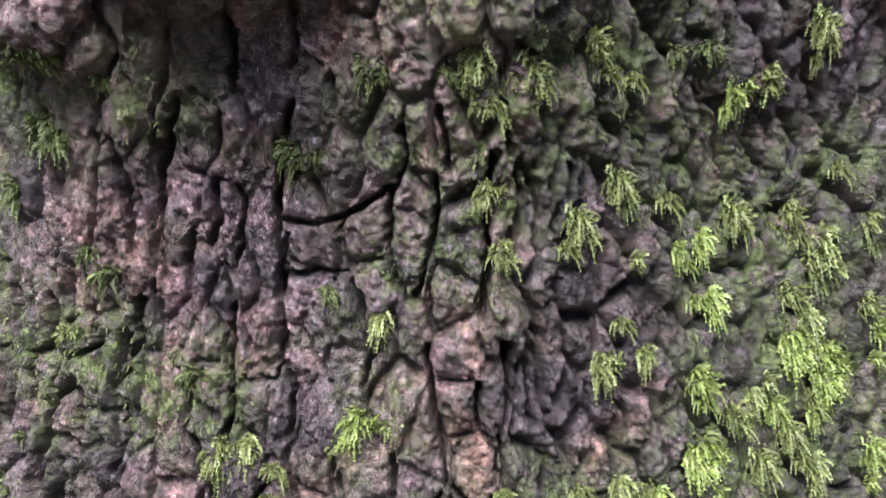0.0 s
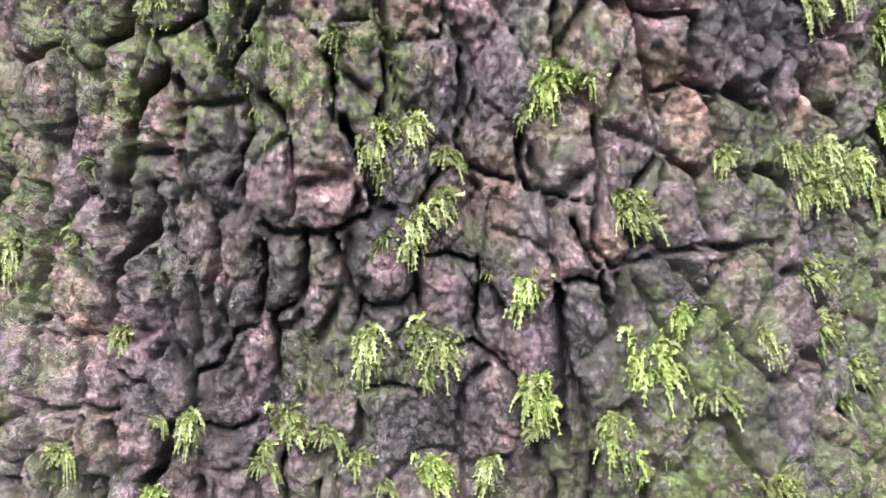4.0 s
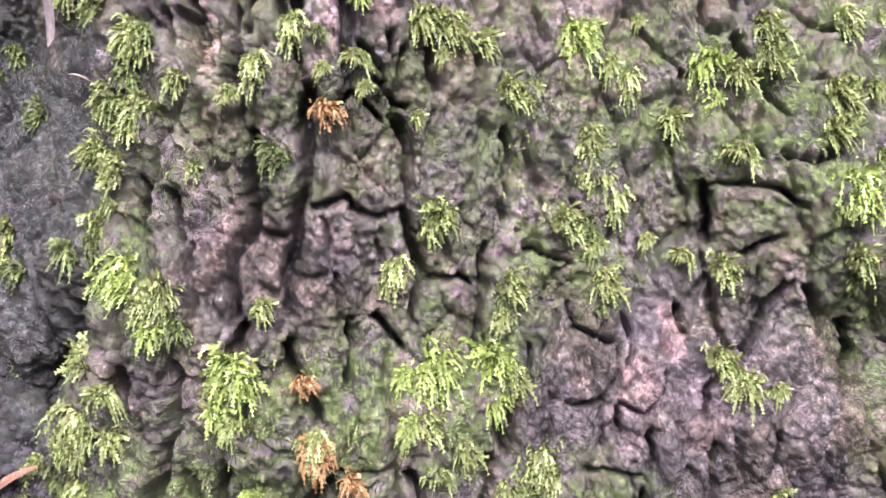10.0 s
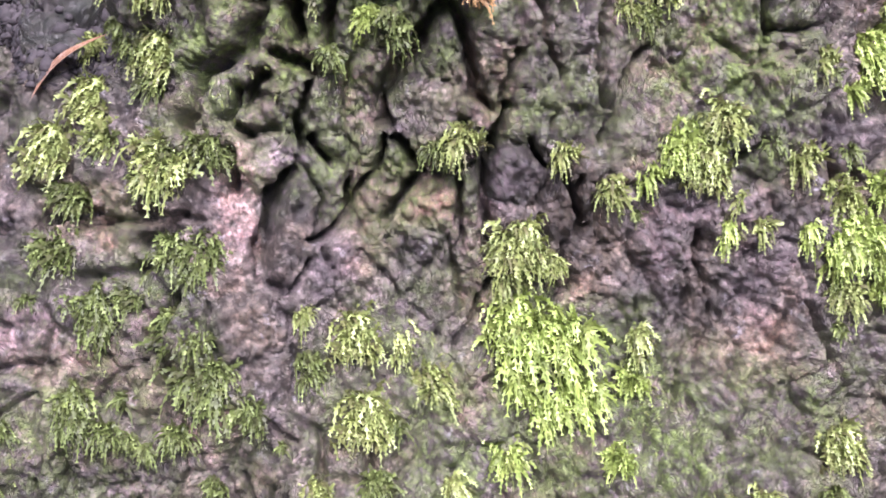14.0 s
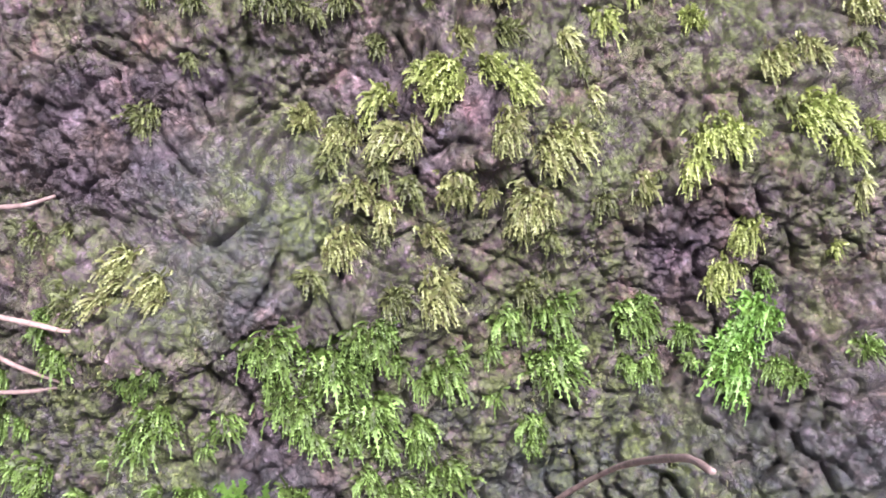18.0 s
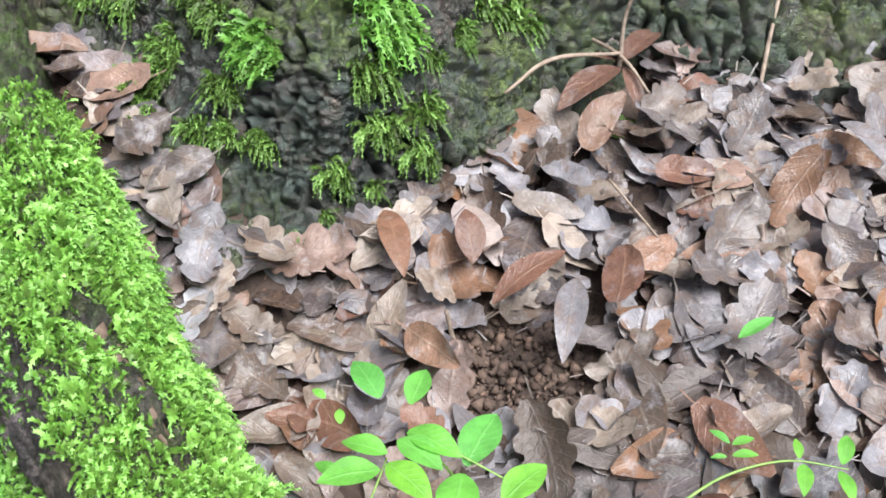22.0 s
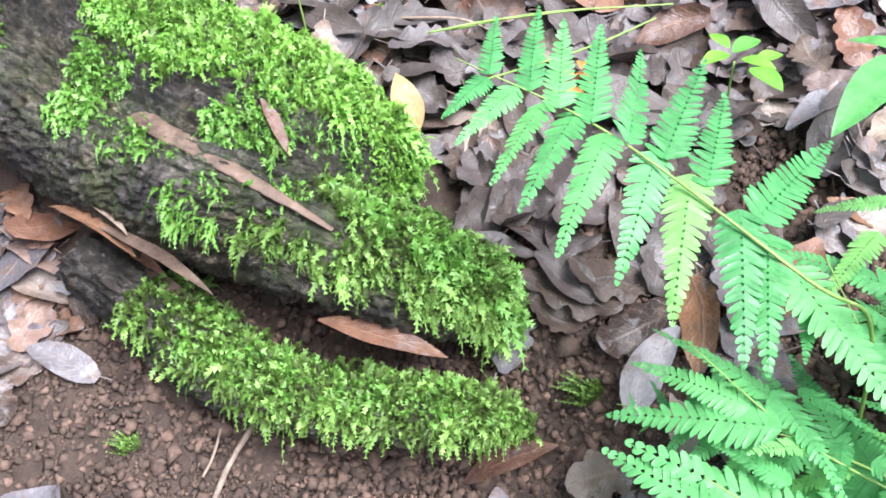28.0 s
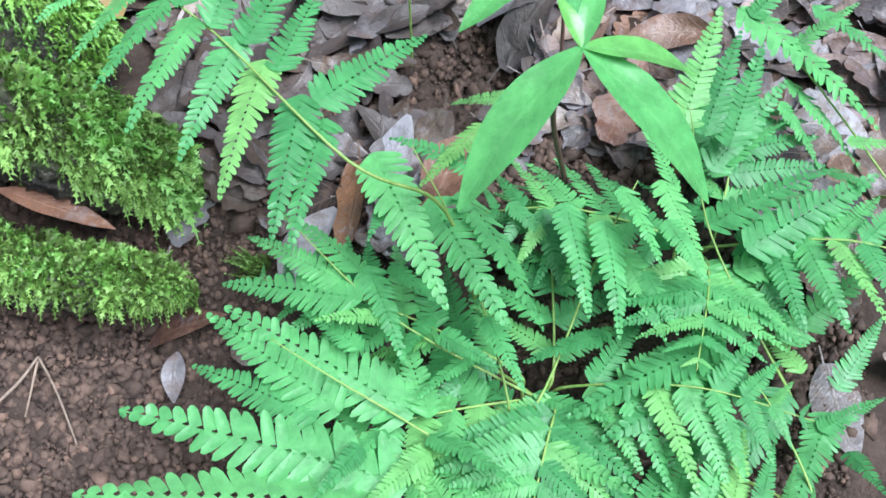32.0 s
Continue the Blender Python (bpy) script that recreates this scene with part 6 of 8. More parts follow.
# ---- moss ----
def sprigs(base, way, down, length, droop, vigour, r, pairs=10, broad=0.19):
    """Feathery shoots that leave base along way and bend down. Returns vertices, triangles and each vertex's age, with
    shade painted in at the base.
    """
    n = len(base)
    s = np.linspace(0, 1, pairs + 1)
    P = base[:, None] + length[:, None, None] * (way[:, None] * (s * (1 - 0.3 * s))[None, :, None] + (droop[:, None, None] * down) * (s ** 2)[None, :, None])
    T = np.gradient(P, axis=1)
    T /= np.linalg.norm(T, axis=2, keepdims=True) + 1e-9
    lat = np.cross(T, r.normal(size=(n, 1, 3)) * 0.6 + way[:, None])
    lat /= np.linalg.norm(lat, axis=2, keepdims=True) + 1e-9
    nor = np.cross(lat, T)
    L = (length[:, None] * broad * (1.05 - 0.6 * s)[None])[..., None]
    wd = L * 0.46
    rib = (length[:, None] * 0.115 * (1.15 - s)[None])[..., None]
    parts = []
    for side in (-1, 1):
        tip = P + L * (side * lat * 0.7 + T * (0.75 + 0.3 * r.normal(size=(n, pairs + 1, 1))) + nor * 0.22 * r.normal(size=(n, pairs + 1, 1)))
        parts.append(np.stack([P - T * wd, P + T * wd, tip], 2))
    stem = np.stack([P[:, :-1] - lat[:, :-1] * rib[:, :-1], P[:, :-1] + lat[:, :-1] * rib[:, :-1], P[:, 1:] + T[:, 1:] * rib[:, 1:]], 2)
    v = np.concatenate([parts[0], parts[1], stem], 1)
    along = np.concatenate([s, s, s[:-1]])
    age_shade = np.clip(0.15 + 0.75 * along[None, :, None] * vigour[:, None, None] + 0.15 * r.normal(size=(n, 1, 1)) + np.array([0, 0, 0.12])[None, None], 0, 1) * np.ones(v.shape[:3])
    return v.reshape(-1, 3), np.arange(v.shape[0] * v.shape[1] * 3).reshape(-1, 3), age_shade.ravel()


MOSSES = {"deep": MOSS_DEEP, "dull": MOSS_DULL, "plain": MOSS, "bright": MOSS_BRIGHT, "dry": MOSS_DRY, "lime": MOSS_LIME, "fresh": MOSS_FRESH}
SIZES = [0.010, 0.014, 0.019, 0.026, 0.036]
tuft_meshes, tuft_shapes, small_tufts = {}, {}, {"dull": [], "plain": [], "deep": [], "bright": [], "dry": [], "fresh": []}


def tuft_mesh(size, hue, variant):
    """A hanging tuft, y out of the bark and z up."""
    key = (size, hue, variant)
    if key not in tuft_meshes:
        r = np.random.default_rng(int(size * 1e5) + 17 * variant + len(hue))
        n = int(50 + 185 * (size / 0.02) ** 1.3)
        # a few clumps, ragged round the edge, hanging in strands
        m = int(r.integers(4, 8))
        ca, cq = r.uniform(0, 2 * np.pi, m), r.uniform(0.1, 0.85, m)
        of = r.integers(m, size=n)
        x = cq[of] * np.cos(ca[of]) + 0.26 * r.normal(size=n)
        y = cq[of] * np.sin(ca[of]) + 0.30 * r.normal(size=n)
        base = np.stack([0.66 * size * x, r.uniform(-0.004, 0.004, n), 0.62 * size * y + 0.15 * size], -1)
        lean = r.normal(size=(m, 2)) * 0.65
        way = np.stack([0.55 * x + lean[of, 0] + 0.5 * r.normal(size=n), 0.5 + 0.6 * r.uniform(size=n), 0.3 * y + 0.1 + lean[of, 1] * 0.6 + 0.45 * r.normal(size=n)], -1)
        way /= np.linalg.norm(way, axis=1)[:, None]
        length = (0.0072 + 0.25 * size) * r.uniform(0.35, 1.6, n) * (0.7 + 0.6 * hashed(of, 2.0, variant))
        v, f, age_shade = sprigs(base, way, np.array([0, -0.2, -1.0]), length, r.uniform(0.0, 0.85, n), np.where(r.uniform(size=n) < 0.3, 0.15, 1) * r.uniform(0.5, 1.4, n) * (0.8 + 0.3 * np.clip(y, -0.6, 0.8)), r, 5, 0.22)
        tuft_shapes[key] = v, f, age_shade
        tuft_meshes[key] = mesh_of("moss_tuft", v, f, MOSSES[hue], False, age_shade=age_shade)
    return tuft_meshes[key]


TUFT_LABEL = {"dull": "small dull olive moss tuft on the bark", "plain": "yellow-green feathery moss tuft on the bark", "bright": "bright green feathery moss tuft on the bark", "dry": "dry orange-brown moss tuft on the bark", "deep": "green feathery moss tuft on low blue-grey bark", "fresh": "fresh lime-green feathery moss tuft on the bark"}
tufts = 0


def tuft(turn, z, millimetres, vigour, hue=""):
    """A moss tuft on the trunk: its turn and height, its half width and how fresh it is."""
    global tufts
    tufts += 1
    # low on the flank they are older and duller
    if turn > 38 and 0.5 < z < 0.72 and vigour < 0.9:
        vigour *= 0.55
    size = millimetres / 1000 * (1.2 if vigour > 0.95 and z < 0.3 else 0.85 if vigour < 0.5 and 0.2 < z < 0.75 else 0.9 if turn > 38 and z > 0.75 else 1.0)
    if not hue:
        hue = "bright" if vigour > 0.85 and z < 0.3 else "fresh" if vigour > 0.85 else "deep" if z < 0.33 else "dull" if vigour < 0.45 else "plain"
    set_tuft(turn, z, size, hue)
    # smaller ones gather below and beside it
    for _ in range(2 if size > 0.024 else 1 if size > 0.012 else 0):
        a, b = beside.normal() * 0.9, beside.uniform(-1.5, 0.5)
        set_tuft(turn + math.degrees(a * size / 0.75), z + b * size, size * beside.uniform(0.35, 0.6), "dull" if hue == "plain" and beside.uniform() < 0.6 else "deep" if hue == "bright" and z < 0.36 else hue, True)


beside = np.random.default_rng(23)


def set_tuft(turn, z, size, hue, small=False):
    step = min(SIZES, key=lambda s: abs(math.log(s / size)))
    t, h = np.array([float(turn)]), np.array([float(z)])
    n = Vector(trunk_normal(t, h)[0])
    at = Vector(trunk_point(t, h)[0]) + n * 0.007
    x = Vector((0, 0, 1)).cross(-n).normalized()
    n = (n + Vector((0, 0, 0.15))).normalized()
    m, kind = basis(x, n, x.cross(n), at, size / step), int(beside.integers(3))
    mesh = tuft_mesh(step, hue, kind)
    if small:
        w = np.array(m)
        v, f, age_shade = tuft_shapes[step, hue, kind]
        small_tufts[hue].append((v @ w[:3, :3].T + w[:3, 3], age_shade))
        return None
    ob = link("moss_tuft", mesh, None, m)
    return tagged(ob, ("large " if size > 0.03 else "") + TUFT_LABEL[hue], "moss", "moss tufts on the trunk")


# upper trunk
tuft(-37.9, 1.690, 21, 0.7); tuft(-27.5, 1.647, 16, 0.9); tuft(-31.9, 1.646, 18, 0.5); tuft(-5.9, 1.683, 17, 0.6); tuft(-2.3, 1.693, 16, 0.5); tuft(-3.3, 1.661, 10, 0.5)
tuft(-0.2, 1.682, 7, 0.4); tuft(-10.4, 1.693, 18, 0.5); tuft(-14.7, 1.666, 8, 0.5); tuft(28.3, 1.630, 19, 0.3); tuft(25.4, 1.697, 18, 0.3); tuft(4.7, 1.682, 13, 0.3)
tuft(10.9, 1.617, 14, 0.3); tuft(8.3, 1.515, 7, 0.4); tuft(4.3, 1.494, 12, 0.7); tuft(-3.2, 1.597, 12, 0.6); tuft(-4.0, 1.551, 12, 0.7); tuft(-10.2, 1.563, 18, 0.5)
tuft(-14.0, 1.586, 17, 0.6); tuft(-19.1, 1.563, 10, 0.6); tuft(-28.8, 1.534, 21, 0.5); tuft(-36.2, 1.524, 13, 0.8); tuft(-20.5, 1.521, 10, 0.9); tuft(-23.8, 1.518, 14, 0.9)
tuft(-39.5, 1.476, 29, 0.8); tuft(-34.7, 1.452, 16, 0.8); tuft(-47.4, 1.499, 14, 0.7); tuft(-24.6, 1.465, 16, 0.9); tuft(-13.8, 1.479, 8, 0.7); tuft(-44.5, 1.425, 14, 0.8)
tuft(-36.1, 1.425, 16, 0.8); tuft(-12.2, 1.448, 16, 0.8); tuft(-16.0, 1.449, 11, 0.8); tuft(-21.7, 1.410, 16, 0.9); tuft(-34.1, 1.409, 28, 0.9); tuft(-37.5, 1.378, 29, 0.9)
tuft(-34.8, 1.357, 19, 0.7); tuft(-45.9, 1.397, 17, 0.9); tuft(-25.1, 1.369, 21, 0.8); tuft(-27.7, 1.380, 12, 0.7); tuft(-32.2, 1.339, 18, 0.8); tuft(-21.7, 1.345, 26, 1)
tuft(-28.2, 1.326, 19, 0.8); tuft(-34.6, 1.300, 16, 0.6); tuft(-43.2, 1.287, 21, 0.9); tuft(-13.7, 1.340, 14, 0.8); tuft(-9.6, 1.352, 8, 0.7); tuft(15.9, 1.392, 16, 0.6)
tuft(14.0, 1.391, 13, 0.7); tuft(12.1, 1.375, 8, 0.5); tuft(5.9, 1.418, 16, 0.9); tuft(3.8, 1.417, 8, 0.6); tuft(7.4, 1.401, 8, 0.6); tuft(25.6, 1.538, 8, 0.3)
tuft(23.8, 1.521, 11, 0.3); tuft(17.5, 1.446, 10, 0.3); tuft(-15.0, 1.526, 8, 0.5); tuft(-19.1, 1.679, 8, 0.4); tuft(-23.1, 1.680, 11, 0.4); tuft(-43.1, 1.556, 10, 0.5)
tuft(-37.3, 1.501, 10, 0.6); tuft(-29.3, 1.391, 11, 0.6); tuft(-52.4, 1.564, 11, 0.6); tuft(33.3, 1.574, 13, 0.3)
# below the burrs
tuft(-10.0, 1.351, 9, 0.8); tuft(-4.1, 1.363, 9, 0.8); tuft(-12.8, 1.319, 20, 0.8); tuft(31.9, 1.332, 10, 0.4); tuft(27.5, 1.474, 8, 0.5); tuft(31.6, 1.373, 6, 0.4)
tuft(38.5, 1.300, 13, 0.6); tuft(-19.9, 1.299, 14, 0.5)
# middle of the trunk
tuft(12.8, 1.349, 11, 0.7); tuft(14.0, 1.334, 15, 0.8); tuft(2.0, 1.337, 15, 0.7); tuft(-14.4, 1.317, 24, 0.8); tuft(32.4, 1.332, 8, 0.5); tuft(38.2, 1.308, 13, 0.7)
tuft(40.0, 1.276, 17, 0.6); tuft(39.7, 1.257, 10, 0.6); tuft(30.0, 1.269, 8, 0.6); tuft(7.7, 1.296, 15, 0.9); tuft(9.4, 1.305, 6, 0.7); tuft(1.3, 1.252, 22, 1)
tuft(-0.4, 1.274, 9, 0.9); tuft(-10.9, 1.263, 16, 0.6); tuft(-5.7, 1.244, 12, 0.6); tuft(-10.8, 1.231, 13, 0.6); tuft(16.5, 1.263, 15, 0.7); tuft(12.6, 1.261, 19, 0.8)
tuft(13.7, 1.240, 6, 0.6); tuft(7.5, 1.233, 15, 0.9); tuft(7.4, 1.213, 8, 0.7); tuft(3.7, 1.208, 15, 0.9); tuft(3.9, 1.221, 8, 0.8); tuft(-1.9, 1.225, 11, 0.8)
tuft(-13.8, 1.189, 14, 0.8); tuft(21.2, 1.218, 17, 0.8); tuft(18.8, 1.210, 9, 0.6); tuft(17.3, 1.192, 9, 0.6); tuft(22.2, 1.205, 6, 0.5); tuft(25.7, 1.220, 12, 0.5)
tuft(27.3, 1.223, 5, 0.5); tuft(38.2, 1.221, 11, 0.6); tuft(32.6, 1.196, 9, 0.6); tuft(27.6, 1.177, 9, 0.9); tuft(10.0, 1.180, 12, 0.5); tuft(13.5, 1.179, 17, 0.9)
tuft(15.9, 1.176, 7, 0.6); tuft(39.5, 1.149, 15, 0.8); tuft(30.8, 1.155, 13, 0.8); tuft(32.6, 1.133, 13, 0.8); tuft(27.6, 1.139, 8, 0.8); tuft(24.1, 1.159, 14, 0.7)
tuft(22.7, 1.150, 14, 0.7); tuft(21.0, 1.142, 10, 0.6); tuft(15.1, 1.141, 20, 0.9); tuft(13.4, 1.121, 9, 0.6); tuft(12.1, 1.107, 12, 0.7); tuft(11.0, 1.146, 6, 0.6)
tuft(7.4, 1.120, 16, 0.9); tuft(4.1, 1.142, 14, 0.7); tuft(4.3, 1.123, 13, 0.6); tuft(-4.2, 1.166, 18, 0.7); tuft(-1.2, 1.141, 14, 0.6); tuft(-3.6, 1.139, 9, 0.7)
tuft(19.7, 1.109, 17, 0.7); tuft(18.1, 1.111, 8, 0.6); tuft(27.3, 1.121, 6, 0.6); tuft(6.0, 1.112, 12, 0.6); tuft(0.9, 1.098, 16, 0.7); tuft(38.9, 1.103, 16, 0.6)
tuft(29.4, 1.133, 6, 0.6); tuft(9.8, 1.082, 11, 0.6); tuft(-1.4, 1.098, 9, 0.6); tuft(24.8, 1.099, 6, 0.5); tuft(36.7, 1.124, 9, 0.5)
# waist
tuft(31.9, 1.077, 12, 0.3); tuft(14.8, 1.071, 13, 0.7); tuft(14.3, 1.052, 17, 0.8); tuft(13.3, 1.028, 13, 0.7); tuft(23.5, 1.030, 17, 0.7); tuft(16.6, 1.016, 19, 0.7)
tuft(14.8, 1.000, 9, 0.6); tuft(11.6, 0.999, 7, 0.5); tuft(25.8, 0.995, 14, 0.6); tuft(19.9, 0.977, 17, 0.5); tuft(20.1, 0.955, 10, 0.5); tuft(14.4, 0.971, 14, 0.6)
tuft(8.0, 0.982, 17, 0.6); tuft(2.7, 1.037, 24, 0.9); tuft(2.4, 0.997, 18, 0.8); tuft(44.7, 0.987, 24, 0.6); tuft(39.9, 0.984, 26, 0.9); tuft(38.1, 0.974, 25, 0.8)
tuft(32.7, 0.979, 9, 0.6); tuft(41.9, 0.920, 24, 0.7); tuft(33.5, 0.937, 22, 0.9); tuft(33.8, 0.901, 12, 0.6); tuft(24.3, 0.915, 27, 1); tuft(24.8, 0.890, 19, 0.8)
tuft(20.7, 0.920, 22, 0.9); tuft(19.7, 0.909, 12, 0.6); tuft(8.9, 0.917, 17, 0.7); tuft(7.7, 0.905, 18, 0.7); tuft(6.4, 0.901, 8, 0.5); tuft(43.0, 0.869, 25, 0.8)
tuft(36.0, 1.067, 7, 0.7); tuft(40.4, 1.054, 20, 0.5); tuft(45.8, 1.034, 19, 0.6); tuft(40.1, 1.090, 19, 0.7); tuft(6.7, 1.065, 10, 0.6); tuft(2.2, 1.077, 15, 0.6)
tuft(53.0, 0.939, 14, 0.7); tuft(60.0, 1.081, 15, 0.4); tuft(54.8, 1.041, 14, 0.3); tuft(39.1, 1.143, 19, 0.6); tuft(40.8, 1.109, 19, 0.6); tuft(41.4, 1.170, 22, 0.6)
tuft(54.1, 1.144, 18, 0.5); tuft(29.4, 1.106, 10, 0.7, "dry"); tuft(30.8, 0.923, 8, 0.7, "dry")
# flare
tuft(30.2, 0.875, 18, 0.7, "dry"); tuft(29.9, 0.882, 13, 0.6); tuft(33.3, 0.839, 10, 0.9); tuft(32.2, 0.831, 16, 0.4); tuft(23.9, 0.852, 9, 0.7); tuft(22.5, 0.865, 12, 0.7)
tuft(18.4, 0.840, 23, 0.7); tuft(20.3, 0.829, 12, 0.5); tuft(48.8, 0.844, 29, 0.8); tuft(43.6, 0.851, 26, 0.8); tuft(43.7, 0.798, 27, 0.8); tuft(47.5, 0.761, 27, 0.7)
tuft(41.2, 0.866, 13, 0.7); tuft(28.9, 0.751, 16, 0.7); tuft(42.8, 0.733, 34, 0.5); tuft(15.4, 0.752, 21, 0.8); tuft(18.3, 0.729, 23, 0.9); tuft(16.9, 0.715, 23, 0.8)
tuft(6.6, 0.820, 11, 0.7); tuft(7.0, 0.784, 30, 0.9); tuft(5.8, 0.761, 22, 0.9); tuft(10.9, 0.790, 13, 0.7); tuft(26.1, 0.670, 23, 0.8); tuft(24.4, 0.656, 8, 0.8)
tuft(24.0, 0.737, 12, 0.5); tuft(10.2, 0.688, 22, 0.6); tuft(8.1, 0.690, 20, 0.9); tuft(9.7, 0.661, 32, 0.9); tuft(40.9, 0.682, 23, 0.4); tuft(48.0, 0.677, 19, 0.3)
tuft(49.0, 0.734, 26, 0.5); tuft(48.3, 0.794, 13, 0.5); tuft(46.1, 0.746, 19, 0.5); tuft(12.1, 0.724, 16, 0.6); tuft(21.8, 0.709, 14, 0.5); tuft(57.2, 0.937, 40, 0.5)
tuft(53.9, 0.956, 24, 0.8); tuft(60.5, 0.808, 27, 0.4); tuft(61.1, 0.894, 30, 0.4); tuft(44.4, 0.985, 22, 0.5); tuft(47.9, 0.862, 19, 0.6)
# foot of the flank
tuft(26.4, 0.670, 22, 0.8); tuft(24.6, 0.661, 8, 0.8); tuft(26.9, 0.646, 13, 0.6); tuft(25.6, 0.593, 45, 1); tuft(24.7, 0.558, 35, 1); tuft(26.9, 0.611, 26, 1)
tuft(10.5, 0.655, 33, 0.9); tuft(10.4, 0.622, 18, 0.8); tuft(41.9, 0.678, 28, 0.35); tuft(47.7, 0.681, 23, 0.3); tuft(45.6, 0.645, 28, 0.3); tuft(41.6, 0.630, 26, 0.5)
tuft(40.8, 0.604, 33, 0.35); tuft(42.1, 0.643, 12, 0.7); tuft(34.5, 0.608, 26, 0.5); tuft(36.8, 0.605, 17, 0.4); tuft(31.3, 0.587, 21, 0.7); tuft(32.1, 0.611, 13, 0.6)
tuft(34.2, 0.564, 28, 0.5); tuft(39.2, 0.582, 20, 0.3); tuft(49.6, 0.574, 14, 0.4); tuft(46.5, 0.584, 28, 0.3); tuft(45.3, 0.566, 18, 0.3); tuft(42.2, 0.566, 17, 0.8)
tuft(40.6, 0.534, 15, 0.4); tuft(36.4, 0.533, 17, 0.7); tuft(50.1, 0.532, 9, 0.7); tuft(30.3, 0.517, 15, 0.7); tuft(51.8, 0.585, 16, 0.3); tuft(19.0, 0.486, 23, 0.8)
tuft(16.4, 0.493, 17, 0.8); tuft(17.8, 0.439, 34, 0.9); tuft(23.0, 0.430, 31, 0.9); tuft(29.3, 0.470, 13, 0.6); tuft(40.3, 0.496, 16, 0.9); tuft(37.4, 0.504, 27, 0.9)
tuft(33.8, 0.497, 23, 0.9); tuft(42.7, 0.458, 25, 0.8); tuft(39.7, 0.465, 26, 0.6); tuft(34.9, 0.470, 23, 0.7); tuft(31.6, 0.440, 31, 0.8); tuft(44.5, 0.470, 18, 0.7)
tuft(27.4, 0.401, 13, 0.6); tuft(42.0, 0.424, 20, 0.7); tuft(37.1, 0.429, 20, 0.6); tuft(33.2, 0.405, 20, 0.7); tuft(12.4, 0.512, 24, 0.8); tuft(14.5, 0.676, 11, 0.5)
tuft(20.6, 0.595, 15, 0.8); tuft(37.0, 0.638, 10, 0.6); tuft(52.4, 0.481, 22, 0.3); tuft(53.2, 0.616, 20, 0.3)
# round the knob
tuft(53.2, 0.367, 26, 0.6); tuft(51.2, 0.363, 23, 0.5); tuft(55.6, 0.340, 24, 0.4); tuft(51.9, 0.304, 23, 0.5); tuft(51.2, 0.267, 26, 0.4); tuft(40.5, 0.411, 15, 0.6)
tuft(42.4, 0.424, 11, 0.7); tuft(37.2, 0.429, 23, 0.6); tuft(33.2, 0.396, 23, 0.6); tuft(43.0, 0.379, 23, 0.5); tuft(38.7, 0.385, 18, 0.8); tuft(38.7, 0.337, 28, 0.7)
tuft(35.2, 0.304, 20, 0.7); tuft(32.5, 0.306, 25, 0.6); tuft(33.1, 0.250, 36, 0.7); tuft(28.2, 0.279, 26, 0.8); tuft(25.9, 0.263, 15, 0.5); tuft(22.4, 0.350, 23, 0.9)
tuft(23.4, 0.313, 24, 0.9); tuft(21.7, 0.311, 12, 0.8); tuft(22.2, 0.283, 26, 1); tuft(24.0, 0.245, 32, 1); tuft(22.6, 0.245, 14, 0.8); tuft(46.2, 0.320, 29, 0.7)
tuft(41.6, 0.328, 26, 0.5); tuft(38.4, 0.284, 27, 0.5); tuft(43.8, 0.287, 37, 0.6); tuft(45.2, 0.265, 33, 0.4); tuft(42.1, 0.250, 33, 0.5); tuft(39.7, 0.234, 28, 0.4)
tuft(40.2, 0.294, 11, 0.7); tuft(27.4, 0.402, 13, 0.6); tuft(16.4, 0.384, 13, 0.6); tuft(29.3, 0.245, 12, 0.5); tuft(34.5, 0.186, 9, 0.7); tuft(59.2, 0.376, 19, 0.4)
tuft(57.3, 0.324, 19, 0.4); tuft(56.6, 0.298, 22, 0.4)
# toe of the root
tuft(58.3, 0.178, 29, 0.5); tuft(54.2, 0.178, 23, 0.6); tuft(52.1, 0.159, 32, 1); tuft(47.4, 0.181, 44, 1); tuft(47.8, 0.150, 28, 0.8); tuft(49.4, 0.212, 22, 0.4)
tuft(56.4, 0.139, 18, 0.4); tuft(57.1, 0.107, 41, 0.6); tuft(57.9, 0.093, 24, 0.5); tuft(54.1, 0.123, 20, 0.5); tuft(55.2, 0.095, 17, 0.6); tuft(54.0, 0.091, 16, 0.7)
tuft(52.6, 0.096, 14, 0.8); tuft(48.0, 0.101, 22, 0.7); tuft(46.2, 0.080, 21, 0.8); tuft(49.7, 0.068, 20, 0.7); tuft(42.3, 0.165, 25, 0.4); tuft(41.1, 0.185, 21, 0.4)
tuft(38.8, 0.189, 22, 0.4); tuft(45.5, 0.200, 14, 0.6); tuft(51.0, 0.023, 10, 0.7); tuft(61.9, 0.192, 31, 0.4); tuft(61.4, 0.233, 29, 0.4); tuft(52.2, 0.242, 23, 0.4)


for hue, made in small_tufts.items():
    if made:
        v = np.vstack([m[0] for m in made])
        tagged(new("moss_wisps", mesh_of("moss_wisps", v, np.arange(len(v)).reshape(-1, 3), MOSSES[hue], False, age_shade=np.concatenate([m[1] for m in made]))), {"dull": "olive", "plain": "yellow-green", "deep": "green", "bright": "bright green", "dry": "dry orange", "fresh": "lime-green"}[hue] + " wisps of moss round the larger tufts", "moss", kind="stuff")

# low fuzz of moss over the plates, where the film grows
pick_r = np.random.default_rng(61)
